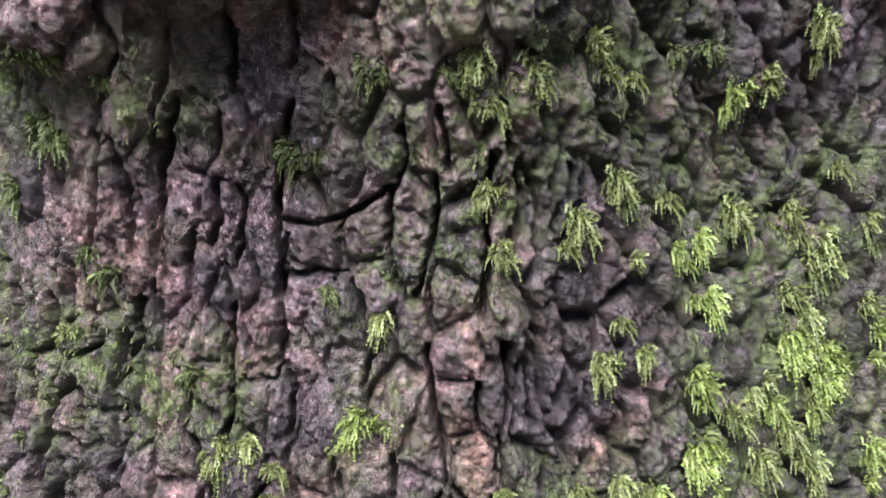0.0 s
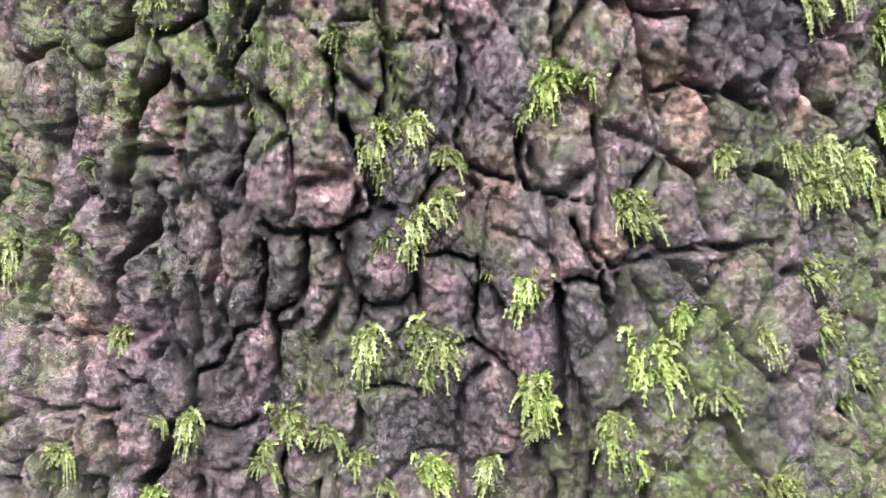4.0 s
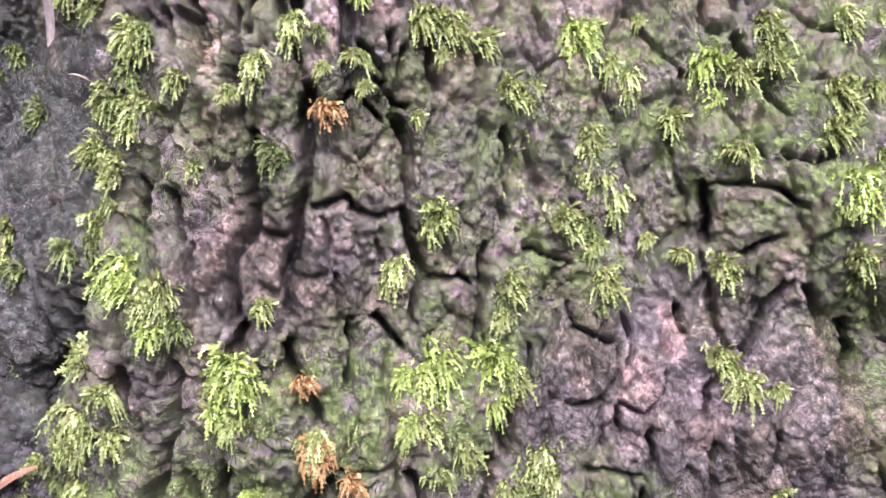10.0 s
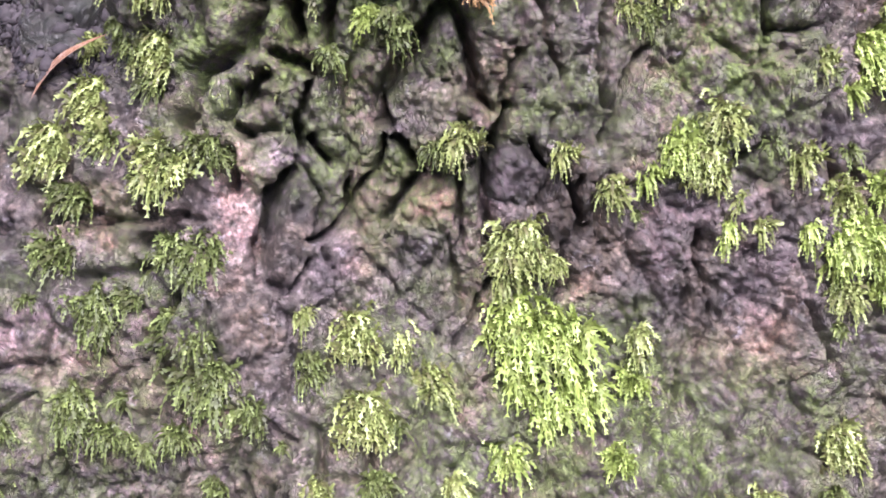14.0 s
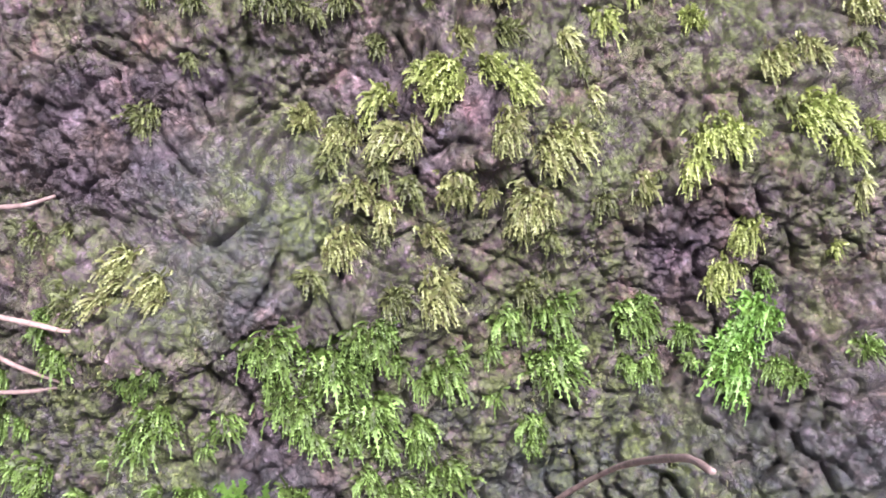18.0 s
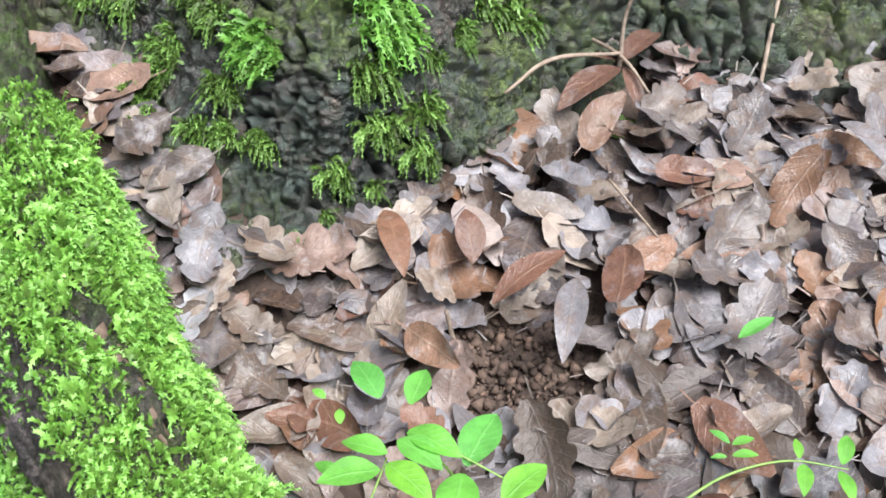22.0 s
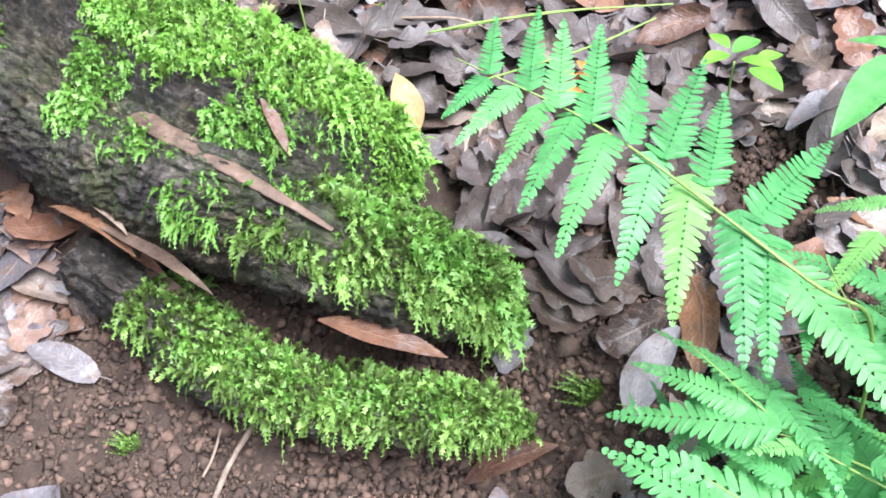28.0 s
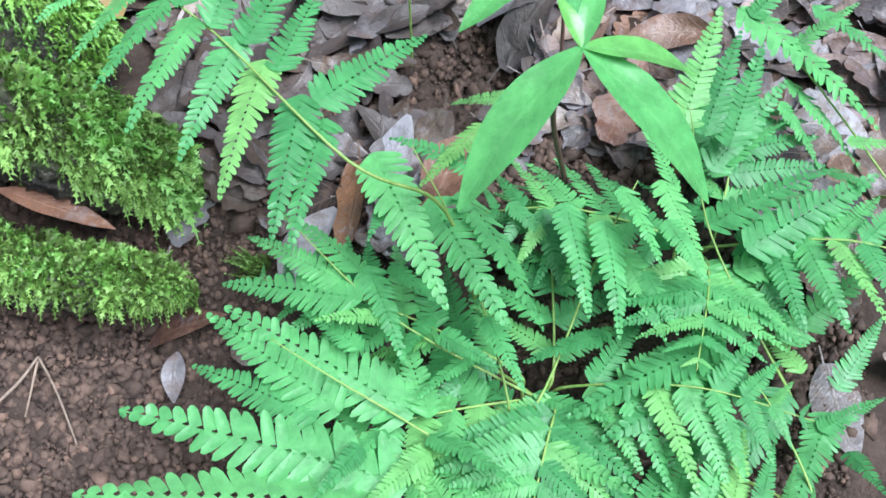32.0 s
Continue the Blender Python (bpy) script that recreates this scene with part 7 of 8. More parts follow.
mossy = np.clip(film - 0.45, 0, 1) * (value_noise(np.radians(TT) * 0.8, ZZ, 34, 3, 62) > 0.12) * (H > -0.006) * inside_grid
where = np.argwhere(pick_r.uniform(size=TT.shape) < mossy * 0.20)
where = where[pick_r.permutation(len(where))[:30000]]
at = V[where[:, 0], where[:, 1]]
way = trunk_normal(TT[where[:, 0], where[:, 1]], ZZ[where[:, 0], where[:, 1]]) + 0.7 * pick_r.normal(size=at.shape) - (0, 0, 0.2)
way /= np.linalg.norm(way, axis=1)[:, None]
vv, ff, age_shade = sprigs(at, way, np.array([0, 0, -1.0]), pick_r.uniform(0.0025, 0.007, len(at)), pick_r.uniform(0, 0.8, len(at)), pick_r.uniform(0.4, 1.0, len(at)), pick_r, 2, 0.34)
tagged(new("moss_fuzz", mesh_of("moss_fuzz", vv, ff, MOSS, False, age_shade=age_shade)), "thin yellow-green fuzz of moss over the bark plates", "moss", kind="stuff")


def carpet(name, label, v, out, chosen, count, length, hue, seed, lift=0.35, broad=0.24):
    """A moss sheet of many shoots on the chosen part of a root's surface."""
    r = np.random.default_rng(seed)
    where = np.argwhere(chosen)
    pick = where[r.integers(len(where), size=count)]
    base = v[pick[:, 0], pick[:, 1]] + r.normal(size=(count, 3)) * 0.003
    way = out[pick[:, 0], pick[:, 1]] + 0.45 * r.normal(size=(count, 3)) + (0, 0, lift)
    way /= np.linalg.norm(way, axis=1)[:, None]
    # shoots grow in clumps of their own height, lean and freshness, with shade painted into low gaps
    clump = value_noise(base[:, 0] + 0.4 * base[:, 2], base[:, 1], 75, 2, seed)
    way[:, 0] += 0.7 * value_noise(base[:, 0], base[:, 1], 60, 2, seed + 2)
    way[:, 1] += 0.7 * value_noise(base[:, 0], base[:, 1], 60, 2, seed + 4)
    way /= np.linalg.norm(way, axis=1)[:, None]
    vv, ff, age_shade = sprigs(base, way, np.array([0, 0, -1.0]), length * r.uniform(0.6, 1.3, count) * (1 + 0.8 * clump), r.uniform(0.2, 1.0, count), r.uniform(0.5, 1.35, count) * (1.0 + 0.8 * clump), r, 5, broad)
    return tagged(new(name, mesh_of(name, vv, ff, MOSSES[hue], False, age_shade=age_shade)), label, "moss", kind="stuff")


def patchy(s, a, low, scale=9.0, seed=3.0):
    return value_noise(s * 8, a / 40, scale / 8, 3, seed) > low


def off_wood(v):
    """True away from the split strip of bare wood."""
    line = smooth_path(WOOD_LINE, [0.01], 6)[0]
    return np.min(np.linalg.norm(v[..., None, :] - line, axis=-1), axis=-1) > 0.017


def streak(v):
    """The bare wooden streak along the ridge."""
    a, b = np.array((-1.200, 0.470)), np.array((-1.245, 0.345))
    f = np.clip(((v[..., :2] - a) @ (b - a)) / ((b - a) @ (b - a)), 0, 1)
    return np.linalg.norm(v[..., :2] - a - f[..., None] * (b - a), axis=-1) < 0.008


def close_to(v, *spots_):
    return np.any([np.linalg.norm((v - c[:3]) * (1, 1, 1), axis=-1) < c[3] for c in spots_], axis=0)


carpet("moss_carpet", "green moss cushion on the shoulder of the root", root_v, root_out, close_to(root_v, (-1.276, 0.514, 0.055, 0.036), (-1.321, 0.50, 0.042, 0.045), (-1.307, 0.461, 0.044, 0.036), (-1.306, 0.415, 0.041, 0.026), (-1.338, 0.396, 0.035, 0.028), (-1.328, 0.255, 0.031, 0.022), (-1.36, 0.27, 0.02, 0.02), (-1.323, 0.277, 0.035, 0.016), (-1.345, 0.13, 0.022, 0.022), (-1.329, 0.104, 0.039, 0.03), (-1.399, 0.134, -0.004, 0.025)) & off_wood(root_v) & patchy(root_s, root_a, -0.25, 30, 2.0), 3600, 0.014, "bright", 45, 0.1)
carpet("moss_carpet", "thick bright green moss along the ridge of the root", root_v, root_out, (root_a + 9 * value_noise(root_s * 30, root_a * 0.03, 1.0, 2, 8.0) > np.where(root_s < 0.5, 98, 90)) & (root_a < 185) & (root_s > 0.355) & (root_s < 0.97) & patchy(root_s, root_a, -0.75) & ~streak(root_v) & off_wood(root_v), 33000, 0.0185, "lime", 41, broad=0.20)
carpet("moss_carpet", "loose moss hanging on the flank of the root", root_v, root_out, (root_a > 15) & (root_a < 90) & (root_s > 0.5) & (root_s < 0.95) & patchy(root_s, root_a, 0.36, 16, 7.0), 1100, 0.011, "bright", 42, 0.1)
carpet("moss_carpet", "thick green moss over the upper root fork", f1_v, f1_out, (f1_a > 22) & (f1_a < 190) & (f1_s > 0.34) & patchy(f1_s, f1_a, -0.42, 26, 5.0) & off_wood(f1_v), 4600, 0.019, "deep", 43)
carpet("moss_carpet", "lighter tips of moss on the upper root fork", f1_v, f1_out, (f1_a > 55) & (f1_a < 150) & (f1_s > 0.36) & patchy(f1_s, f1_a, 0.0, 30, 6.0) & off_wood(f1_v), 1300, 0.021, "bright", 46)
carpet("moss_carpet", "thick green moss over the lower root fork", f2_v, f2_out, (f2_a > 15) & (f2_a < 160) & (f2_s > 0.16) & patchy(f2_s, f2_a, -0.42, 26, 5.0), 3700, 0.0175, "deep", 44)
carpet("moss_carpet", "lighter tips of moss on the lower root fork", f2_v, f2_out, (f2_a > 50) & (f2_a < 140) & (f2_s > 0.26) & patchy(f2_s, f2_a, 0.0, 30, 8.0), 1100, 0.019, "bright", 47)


# ---- ferns ----
def pinna_mesh(seed, pairs=20):
    """One leaflet of a frond, along x, 1 long, with its close-set toothed segments joined along the midrib."""
    r = np.random.default_rng(seed)
    vs, fs, k = [], [], 0
    q = np.array([(0, -1.0), (0.35, -1.04), (0.7, -0.9), (0.93, -0.45), (1.0, 0.15), (0.86, 0.75), (0.5, 1.0), (0, 1.0)])
    for i in range(pairs):
        t = 0.015 + 0.965 * i / (pairs - 1)
        ln = 0.192 * (1 - t) ** 0.74 * (0.82 + 0.18 * min(1, i / 3)) * (1 + 0.05 * r.normal()) + 0.008
        wd = 0.0240 * (1 - 0.22 * t)
        for side in (-1, 1):
            a = radians(66 - 14 * t + 3 * r.normal())
            d, e = np.array([math.cos(a), side * math.sin(a), 0]), np.array([math.sin(a), -side * math.cos(a), 0])
            v = np.array([t, 0, 0]) + q[:, :1] * ln * d + q[:, 1:] * wd * e
            v[:, 2] += -0.12 * q[:, 0] * ln + 0.012 * r.normal() * q[:, 0] + 0.30 * np.abs(q[:, 1]) * wd * q[:, 0]
            vs.append(np.vstack([v, [(t + 0.45 * ln * d[0], 0.45 * ln * d[1], -0.05 * ln)]]))
            tri = [(8, j, j + 1) for j in range(7)] + [(8, 7, 0)]
            fs.append(np.array(tri)[:, ::side] + k)
            k += 9
    mid = np.array([(0, 0.024, -0.003), (0, -0.024, -0.003), (1.0, 0.002, 0.0), (1.0, -0.002, 0.0), (0, 0.007, 0.006), (0, -0.007, 0.006), (1.0, 0.001, 0.003), (1.0, -0.001, 0.003)])
    vs.append(mid)
    fs.append(np.array([(0, 1, 3), (0, 3, 2), (4, 5, 7), (4, 7, 6)]) + k)
    v = np.vstack(vs)
    v[:, 2] += -0.16 * v[:, 0] ** 2 + 0.10 * v[:, 0]
    return mesh_of("pinna", v, np.vstack(fs), FERN, tone=np.full(len(v), 0.1 * seed))


PINNAE = [pinna_mesh(s) for s in range(6)]
fern_now = frond_now = None
pinna_count = 0


def fern(x, y, label):
    global fern_now
    fern_now = tagged(new("fern"), label, "fern", "ferns beside the root")
    fern_now.location = (x, y, on_ground(x, y))
    return fern_now


def fern_frond(foot, middle, tip):
    """A frond: its bare stalk from the fern's base, then the rachis."""
    global frond_now
    o = np.array(fern_now.location)
    a = np.array(foot) - o
    pts = [(0, 0, 0), tuple(a * (0.35, 0.35, 0.7)), tuple(a), tuple(np.array(middle) - o), tuple(np.array(tip) - o)]
    frond_now = link("frond", tube_mesh("frond", pts, [0.0016, 0.0014, 0.0011, 0.0008, 0.0004], GRASS, 6), fern_now)


def pinna(foot, tip):
    global pinna_count
    pinna_count += 1
    o = fern_now.location
    a, b = Vector(foot), Vector(tip)
    x = b - a
    size = x.length
    x.normalize()
    y = (Vector((0, 0, 1)) + 0.25 * Vector((rng.normal(), rng.normal(), 0))).cross(x).normalized()
    link("pinna", PINNAE[pinna_count % 6], frond_now, basis(x, y, x.cross(y), a - o, size))


fern(-1.33, -0.36, "fern with a broad arching frond over the leaves")
fern_frond((-1.393, -0.290, 0.081), (-1.353, -0.162, 0.114), (-1.355, -0.065, 0.143))
pinna((-1.361, -0.088, 0.139), (-1.409, -0.081, 0.143)); pinna((-1.353, -0.104, 0.131), (-1.410, -0.089, 0.128))
pinna((-1.353, -0.122, 0.125), (-1.417, -0.112, 0.111)); pinna((-1.347, -0.140, 0.119), (-1.423, -0.132, 0.103))
pinna((-1.353, -0.162, 0.114), (-1.435, -0.160, 0.089)); pinna((-1.351, -0.191, 0.107), (-1.434, -0.197, 0.080))
pinna((-1.357, -0.214, 0.102), (-1.446, -0.231, 0.074)); pinna((-1.368, -0.246, 0.095), (-1.456, -0.273, 0.071))
pinna((-1.374, -0.264, 0.088), (-1.457, -0.285, 0.070)); pinna((-1.356, -0.087, 0.138), (-1.307, -0.071, 0.149))
pinna((-1.352, -0.111, 0.130), (-1.295, -0.094, 0.154)); pinna((-1.355, -0.131, 0.125), (-1.294, -0.111, 0.149))
pinna((-1.353, -0.151, 0.119), (-1.284, -0.132, 0.144)); pinna((-1.357, -0.175, 0.114), (-1.285, -0.162, 0.133))
pinna((-1.355, -0.197, 0.107), (-1.268, -0.197, 0.125)); pinna((-1.363, -0.225, 0.102), (-1.283, -0.215, 0.115))
pinna((-1.370, -0.256, 0.094), (-1.273, -0.285, 0.091))
fern(-1.36, -0.33, "low fern with short light green fronds")
fern_frond((-1.400, -0.424, -0.080), (-1.408, -0.322, -0.040), (-1.390, -0.232, 0.000))
pinna((-1.405, -0.282, -0.027), (-1.399, -0.205, -0.024)); pinna((-1.392, -0.292, -0.027), (-1.372, -0.212, -0.015))
pinna((-1.412, -0.303, -0.027), (-1.430, -0.199, -0.044)); pinna((-1.386, -0.293, -0.027), (-1.438, -0.349, -0.035))
pinna((-1.379, -0.307, -0.027), (-1.393, -0.356, -0.025)); pinna((-1.405, -0.350, -0.053), (-1.430, -0.300, -0.081))
pinna((-1.407, -0.325, -0.040), (-1.445, -0.289, -0.013)); pinna((-1.388, -0.342, -0.053), (-1.437, -0.341, -0.042))
pinna((-1.440, -0.317, -0.040), (-1.427, -0.263, -0.040))
fern_frond((-1.451, -0.431, -0.100), (-1.464, -0.330, -0.052), (-1.469, -0.269, -0.020))
pinna((-1.455, -0.362, -0.068), (-1.451, -0.220, -0.032)); pinna((-1.481, -0.323, -0.052), (-1.457, -0.206, -0.042))
pinna((-1.491, -0.312, -0.052), (-1.486, -0.209, -0.063)); pinna((-1.501, -0.380, -0.068), (-1.543, -0.200, -0.037))
pinna((-1.517, -0.381, -0.068), (-1.599, -0.210, -0.036)); pinna((-1.452, -0.372, -0.068), (-1.393, -0.318, -0.062))
pinna((-1.463, -0.378, -0.068), (-1.480, -0.446, -0.040)); pinna((-1.451, -0.355, -0.068), (-1.403, -0.353, -0.083))
pinna((-1.452, -0.401, -0.084), (-1.489, -0.363, -0.060)); pinna((-1.496, -0.347, -0.052), (-1.543, -0.343, -0.036))
pinna((-1.474, -0.383, -0.068), (-1.534, -0.367, -0.048)); pinna((-1.472, -0.350, -0.068), (-1.517, -0.339, -0.051))
fern_frond((-1.419, -0.416, -0.080), (-1.348, -0.348, -0.020), (-1.329, -0.300, 0.040))
pinna((-1.333, -0.315, 0.000), (-1.402, -0.404, -0.008)); pinna((-1.318, -0.333, 0.000), (-1.389, -0.426, -0.009))
pinna((-1.346, -0.280, 0.040), (-1.423, -0.370, 0.021)); pinna((-1.295, -0.344, 0.000), (-1.292, -0.263, 0.004))
pinna((-1.269, -0.328, 0.020), (-1.333, -0.304, 0.007)); pinna((-1.235, -0.331, 0.020), (-1.238, -0.285, -0.001))
pinna((-1.380, -0.380, -0.040), (-1.422, -0.426, -0.039)); pinna((-1.406, -0.358, -0.040), (-1.420, -0.405, -0.029))
pinna((-1.394, -0.383, -0.060), (-1.448, -0.361, -0.053)); pinna((-1.350, -0.298, 0.020), (-1.400, -0.304, 0.025))
fern_frond((-1.413, -0.426, -0.090), (-1.304, -0.432, -0.030), (-1.264, -0.440, 0.010))
pinna((-1.288, -0.398, -0.010), (-1.357, -0.446, -0.028)); pinna((-1.291, -0.428, -0.010), (-1.365, -0.470, -0.026))
pinna((-1.274, -0.432, 0.010), (-1.323, -0.479, 0.006)); pinna((-1.257, -0.454, 0.010), (-1.313, -0.505, 0.003))
pinna((-1.290, -0.468, 0.010), (-1.329, -0.508, 0.011)); pinna((-1.283, -0.381, -0.030), (-1.332, -0.419, -0.051))
pinna((-1.288, -0.357, -0.030), (-1.305, -0.404, -0.038)); pinna((-1.305, -0.465, -0.030), (-1.343, -0.501, -0.031))
pinna((-1.350, -0.459, -0.050), (-1.399, -0.415, -0.042)); pinna((-1.293, -0.444, -0.030), (-1.348, -0.495, -0.035))
pinna((-1.400, -0.433, -0.090), (-1.378, -0.491, -0.112)); pinna((-1.428, -0.424, -0.090), (-1.451, -0.507, -0.051))
pinna((-1.395, -0.423, -0.090), (-1.401, -0.483, -0.064))
fern(-1.22, -0.52, "fern with wide feathery fronds")
fern_frond((-1.316, -0.586, -0.090), (-1.264, -0.499, -0.020), (-1.223, -0.456, 0.050))
pinna((-1.256, -0.493, -0.020), (-1.176, -0.559, 0.001)); pinna((-1.225, -0.481, 0.003), (-1.145, -0.511, 0.035))
pinna((-1.221, -0.454, 0.027), (-1.131, -0.449, 0.071)); pinna((-1.220, -0.470, 0.027), (-1.144, -0.467, 0.065))
pinna((-1.223, -0.489, 0.027), (-1.146, -0.485, 0.061)); pinna((-1.264, -0.523, -0.020), (-1.172, -0.591, 0.003))
pinna((-1.256, -0.467, 0.003), (-1.214, -0.422, 0.023)); pinna((-1.266, -0.521, -0.043), (-1.209, -0.602, -0.039))
pinna((-1.291, -0.566, -0.067), (-1.209, -0.616, -0.043)); pinna((-1.302, -0.533, -0.067), (-1.238, -0.564, -0.045))
pinna((-1.291, -0.467, -0.020), (-1.236, -0.487, -0.001)); pinna((-1.286, -0.503, -0.043), (-1.310, -0.560, -0.018))
pinna((-1.216, -0.488, 0.003), (-1.168, -0.517, 0.019))
fern(-1.36, -0.56, "low fern with spreading light green fronds")
fern_frond((-1.375, -0.624, -0.120), (-1.331, -0.572, -0.085), (-1.324, -0.523, -0.050))
pinna((-1.323, -0.530, -0.050), (-1.415, -0.453, -0.057)); pinna((-1.326, -0.551, -0.068), (-1.419, -0.480, -0.060))
pinna((-1.362, -0.565, -0.103), (-1.403, -0.497, -0.085)); pinna((-1.317, -0.581, -0.085), (-1.406, -0.566, -0.097))
pinna((-1.309, -0.616, -0.103), (-1.397, -0.609, -0.118)); pinna((-1.298, -0.589, -0.085), (-1.263, -0.545, -0.089))
pinna((-1.393, -0.569, -0.103), (-1.440, -0.519, -0.090)); pinna((-1.301, -0.613, -0.085), (-1.241, -0.629, -0.064))
pinna((-1.326, -0.612, -0.103), (-1.283, -0.647, -0.095)); pinna((-1.334, -0.633, -0.103), (-1.371, -0.654, -0.074))
pinna((-1.356, -0.571, -0.085), (-1.413, -0.524, -0.080))
fern(-1.1, -0.6, "fern at the edge of bare soil")
fern_frond((-1.167, -0.642, -0.050), (-1.085, -0.522, -0.002), (-1.072, -0.453, 0.030))
pinna((-1.073, -0.457, 0.030), (-1.116, -0.586, 0.000)); pinna((-1.021, -0.508, 0.014), (-1.043, -0.589, -0.003))
pinna((-1.099, -0.508, -0.002), (-1.136, -0.586, -0.030)); pinna((-1.127, -0.510, -0.002), (-1.154, -0.558, -0.029))
pinna((-1.080, -0.468, 0.030), (-1.032, -0.495, 0.064)); pinna((-1.085, -0.504, 0.014), (-1.041, -0.538, 0.043))
pinna((-1.129, -0.566, -0.018), (-1.110, -0.614, -0.019)); pinna((-1.190, -0.545, -0.018), (-1.195, -0.595, -0.044))
pinna((-1.166, -0.557, -0.018), (-1.195, -0.587, 0.007))


def full_frond(foot, tip, count, longest):
    """A whole frond with its pairs of pinnae, arched from foot to tip."""
    a, b = np.array(foot), np.array(tip)
    mid = (a + b) / 2 + (0, 0, 0.02)
    fern_frond(foot, tuple(mid), tip)
    along = b - a
    ln = np.linalg.norm(along)
    side = np.cross(along / ln, (0, 0, 1.0))
    for i in range(count):
        t = (i + 0.5) / count
        p = (1 - t) ** 2 * a + 2 * t * (1 - t) * (mid + (0, 0, 0.02)) + t * t * b
        size = longest * (0.35 + 0.65 * math.sin(math.pi * min(1, 0.25 + 0.75 * t))) * (1 - 0.75 * t ** 3)
        for k in (-1, 1):
            d = k * side + along / ln * 0.55 + rng.normal(size=3) * 0.08
            d /= np.linalg.norm(d)
            pinna(tuple(p), tuple(p + size * d + (0, 0, -0.12 * size)))


fern(-1.38, -0.42, "low fern with overlapping light green fronds")
full_frond((-1.38, -0.40, -0.09), (-1.40, -0.20, -0.075), 9, 0.085)
full_frond((-1.37, -0.43, -0.09), (-1.22, -0.36, -0.06), 8, 0.08)
full_frond((-1.40, -0.42, -0.09), (-1.52, -0.28, -0.11), 9, 0.085)
full_frond((-1.39, -0.44, -0.09), (-1.50, -0.46, -0.08), 8, 0.08)
full_frond((-1.38, -0.45, -0.08), (-1.35, -0.60, -0.06), 8, 0.08)
fern(-1.24, -0.48, "low fern with short green fronds on soil")
full_frond((-1.24, -0.47, -0.06), (-1.30, -0.32, -0.05), 8, 0.075)
full_frond((-1.23, -0.50, -0.06), (-1.10, -0.48, -0.02), 8, 0.08)
full_frond((-1.25, -0.50, -0.06), (-1.36, -0.52, -0.04), 8, 0.08)
full_frond((-1.24, -0.51, -0.05), (-1.22, -0.66, -0.02), 8, 0.08)
fern(-1.47, -0.5, "low fern with spreading fronds at the edge of the path")
full_frond((-1.47, -0.48, -0.10), (-1.53, -0.36, -0.09), 8, 0.07)
full_frond((-1.47, -0.50, -0.10), (-1.40, -0.62, -0.07), 8, 0.08)


# ---- small plants ----
def blade_mesh(name, foot, tip, wide, material, sag=0.12, shape=0.8, twist=0.0):
    """A smooth-edged living leaf from foot to tip, arched and folded along its midrib; coordinates are relative to the plant."""
    a, b = np.array(foot, float), np.array(tip, float)
    x = b - a
    n = np.linalg.norm(x)
    x /= n
    y = np.cross((twist, 0.0, 1.0), x)
    y /= np.linalg.norm(y)
    z = np.cross(x, y)
    t = np.linspace(0, 1, 14)
    w = wide * np.sin(np.pi * np.clip(t, 0.012, 0.995) ** shape) ** 0.8
    c = np.array([-1, -0.5, 0, 0.5, 1])
    v = a + (t * n)[:, None, None] * x + (w[:, None] * c)[..., None] * y + ((0.22 * np.abs(c)[None] * w[:, None]) + (sag * n * np.sin(np.pi * t))[:, None])[..., None] * z
    v = v + (0.10 * wide * value_noise(v[..., 0] + 7 * a[0], v[..., 1], 70, 2, 3))[..., None] * z
    idx = np.arange(70).reshape(14, 5)
    f = np.stack([idx[:-1, :-1], idx[1:, :-1], idx[1:, 1:], idx[:-1, 1:]], -1).reshape(-1, 4)
    return mesh_of(name, v.reshape(-1, 3), f, material, tone=np.full(70, abs(hash_of(a))), along=np.repeat(t, 5), side=np.tile(c, 14))


def hash_of(a):
    return float(hashed(np.array(a[0] * 91.0), np.array(a[1] * 57.0), 2.0))


def plant(name, x, y, label, stalk, radii, material=None):
    """A small plant on its main stem; stalk lists world points after the base."""
    ob = tagged(new(name), label, "seedling")
    ob.location = (x, y, on_ground(x, y))
    o = np.array(ob.location)
    link("stem", tube_mesh("stem", [(0, 0, -0.01)] + [tuple(np.array(p) - o) for p in stalk], radii, material or GRASS, 7), ob)
    return ob


def leaves_on(ob, name, wide, material, *pairs, sag=0.08, shape=0.85):
    o = np.array(ob.location)
    for foot, tip in pairs:
        ln = math.dist(foot, tip)
        link(name, blade_mesh(name, np.array(foot) - o, np.array(tip) - o, wide * ln, material, sag, shape), ob)


shoot = plant("seedling", -1.17, 0.2, "tall seedling with bright green oval leaflets beside the root", [(-1.19, 0.205, 0.05), (-1.327, 0.174, 0.150), (-1.220, 0.210, 0.145)], [0.0013, 0.0011, 0.0008, 0.0005])
leaves_on(shoot, "leaflet", 0.27, SEEDLING, ((-1.297, 0.189, 0.147), (-1.310, 0.207, 0.147)), ((-1.295, 0.189, 0.147), (-1.300, 0.168, 0.147)), ((-1.259, 0.200, 0.147), (-1.272, 0.225, 0.147)), ((-1.261, 0.199, 0.147), (-1.263, 0.177, 0.147)), ((-1.229, 0.208, 0.147), (-1.253, 0.230, 0.147)), ((-1.224, 0.207, 0.147), (-1.232, 0.175, 0.147)), ((-1.218, 0.211, 0.147), (-1.225, 0.235, 0.147)), ((-1.208, 0.211, 0.147), (-1.212, 0.181, 0.147)), ((-1.200, 0.210, 0.147), (-1.200, 0.177, 0.147)))
shoot = plant("seedling", -1.14, 0.19, "seedling with a spray of oval green leaflets", [(-1.15, 0.195, 0.04), (-1.174, 0.212, 0.110), (-1.173, 0.150, 0.110)], [0.0012, 0.001, 0.0008, 0.0005])
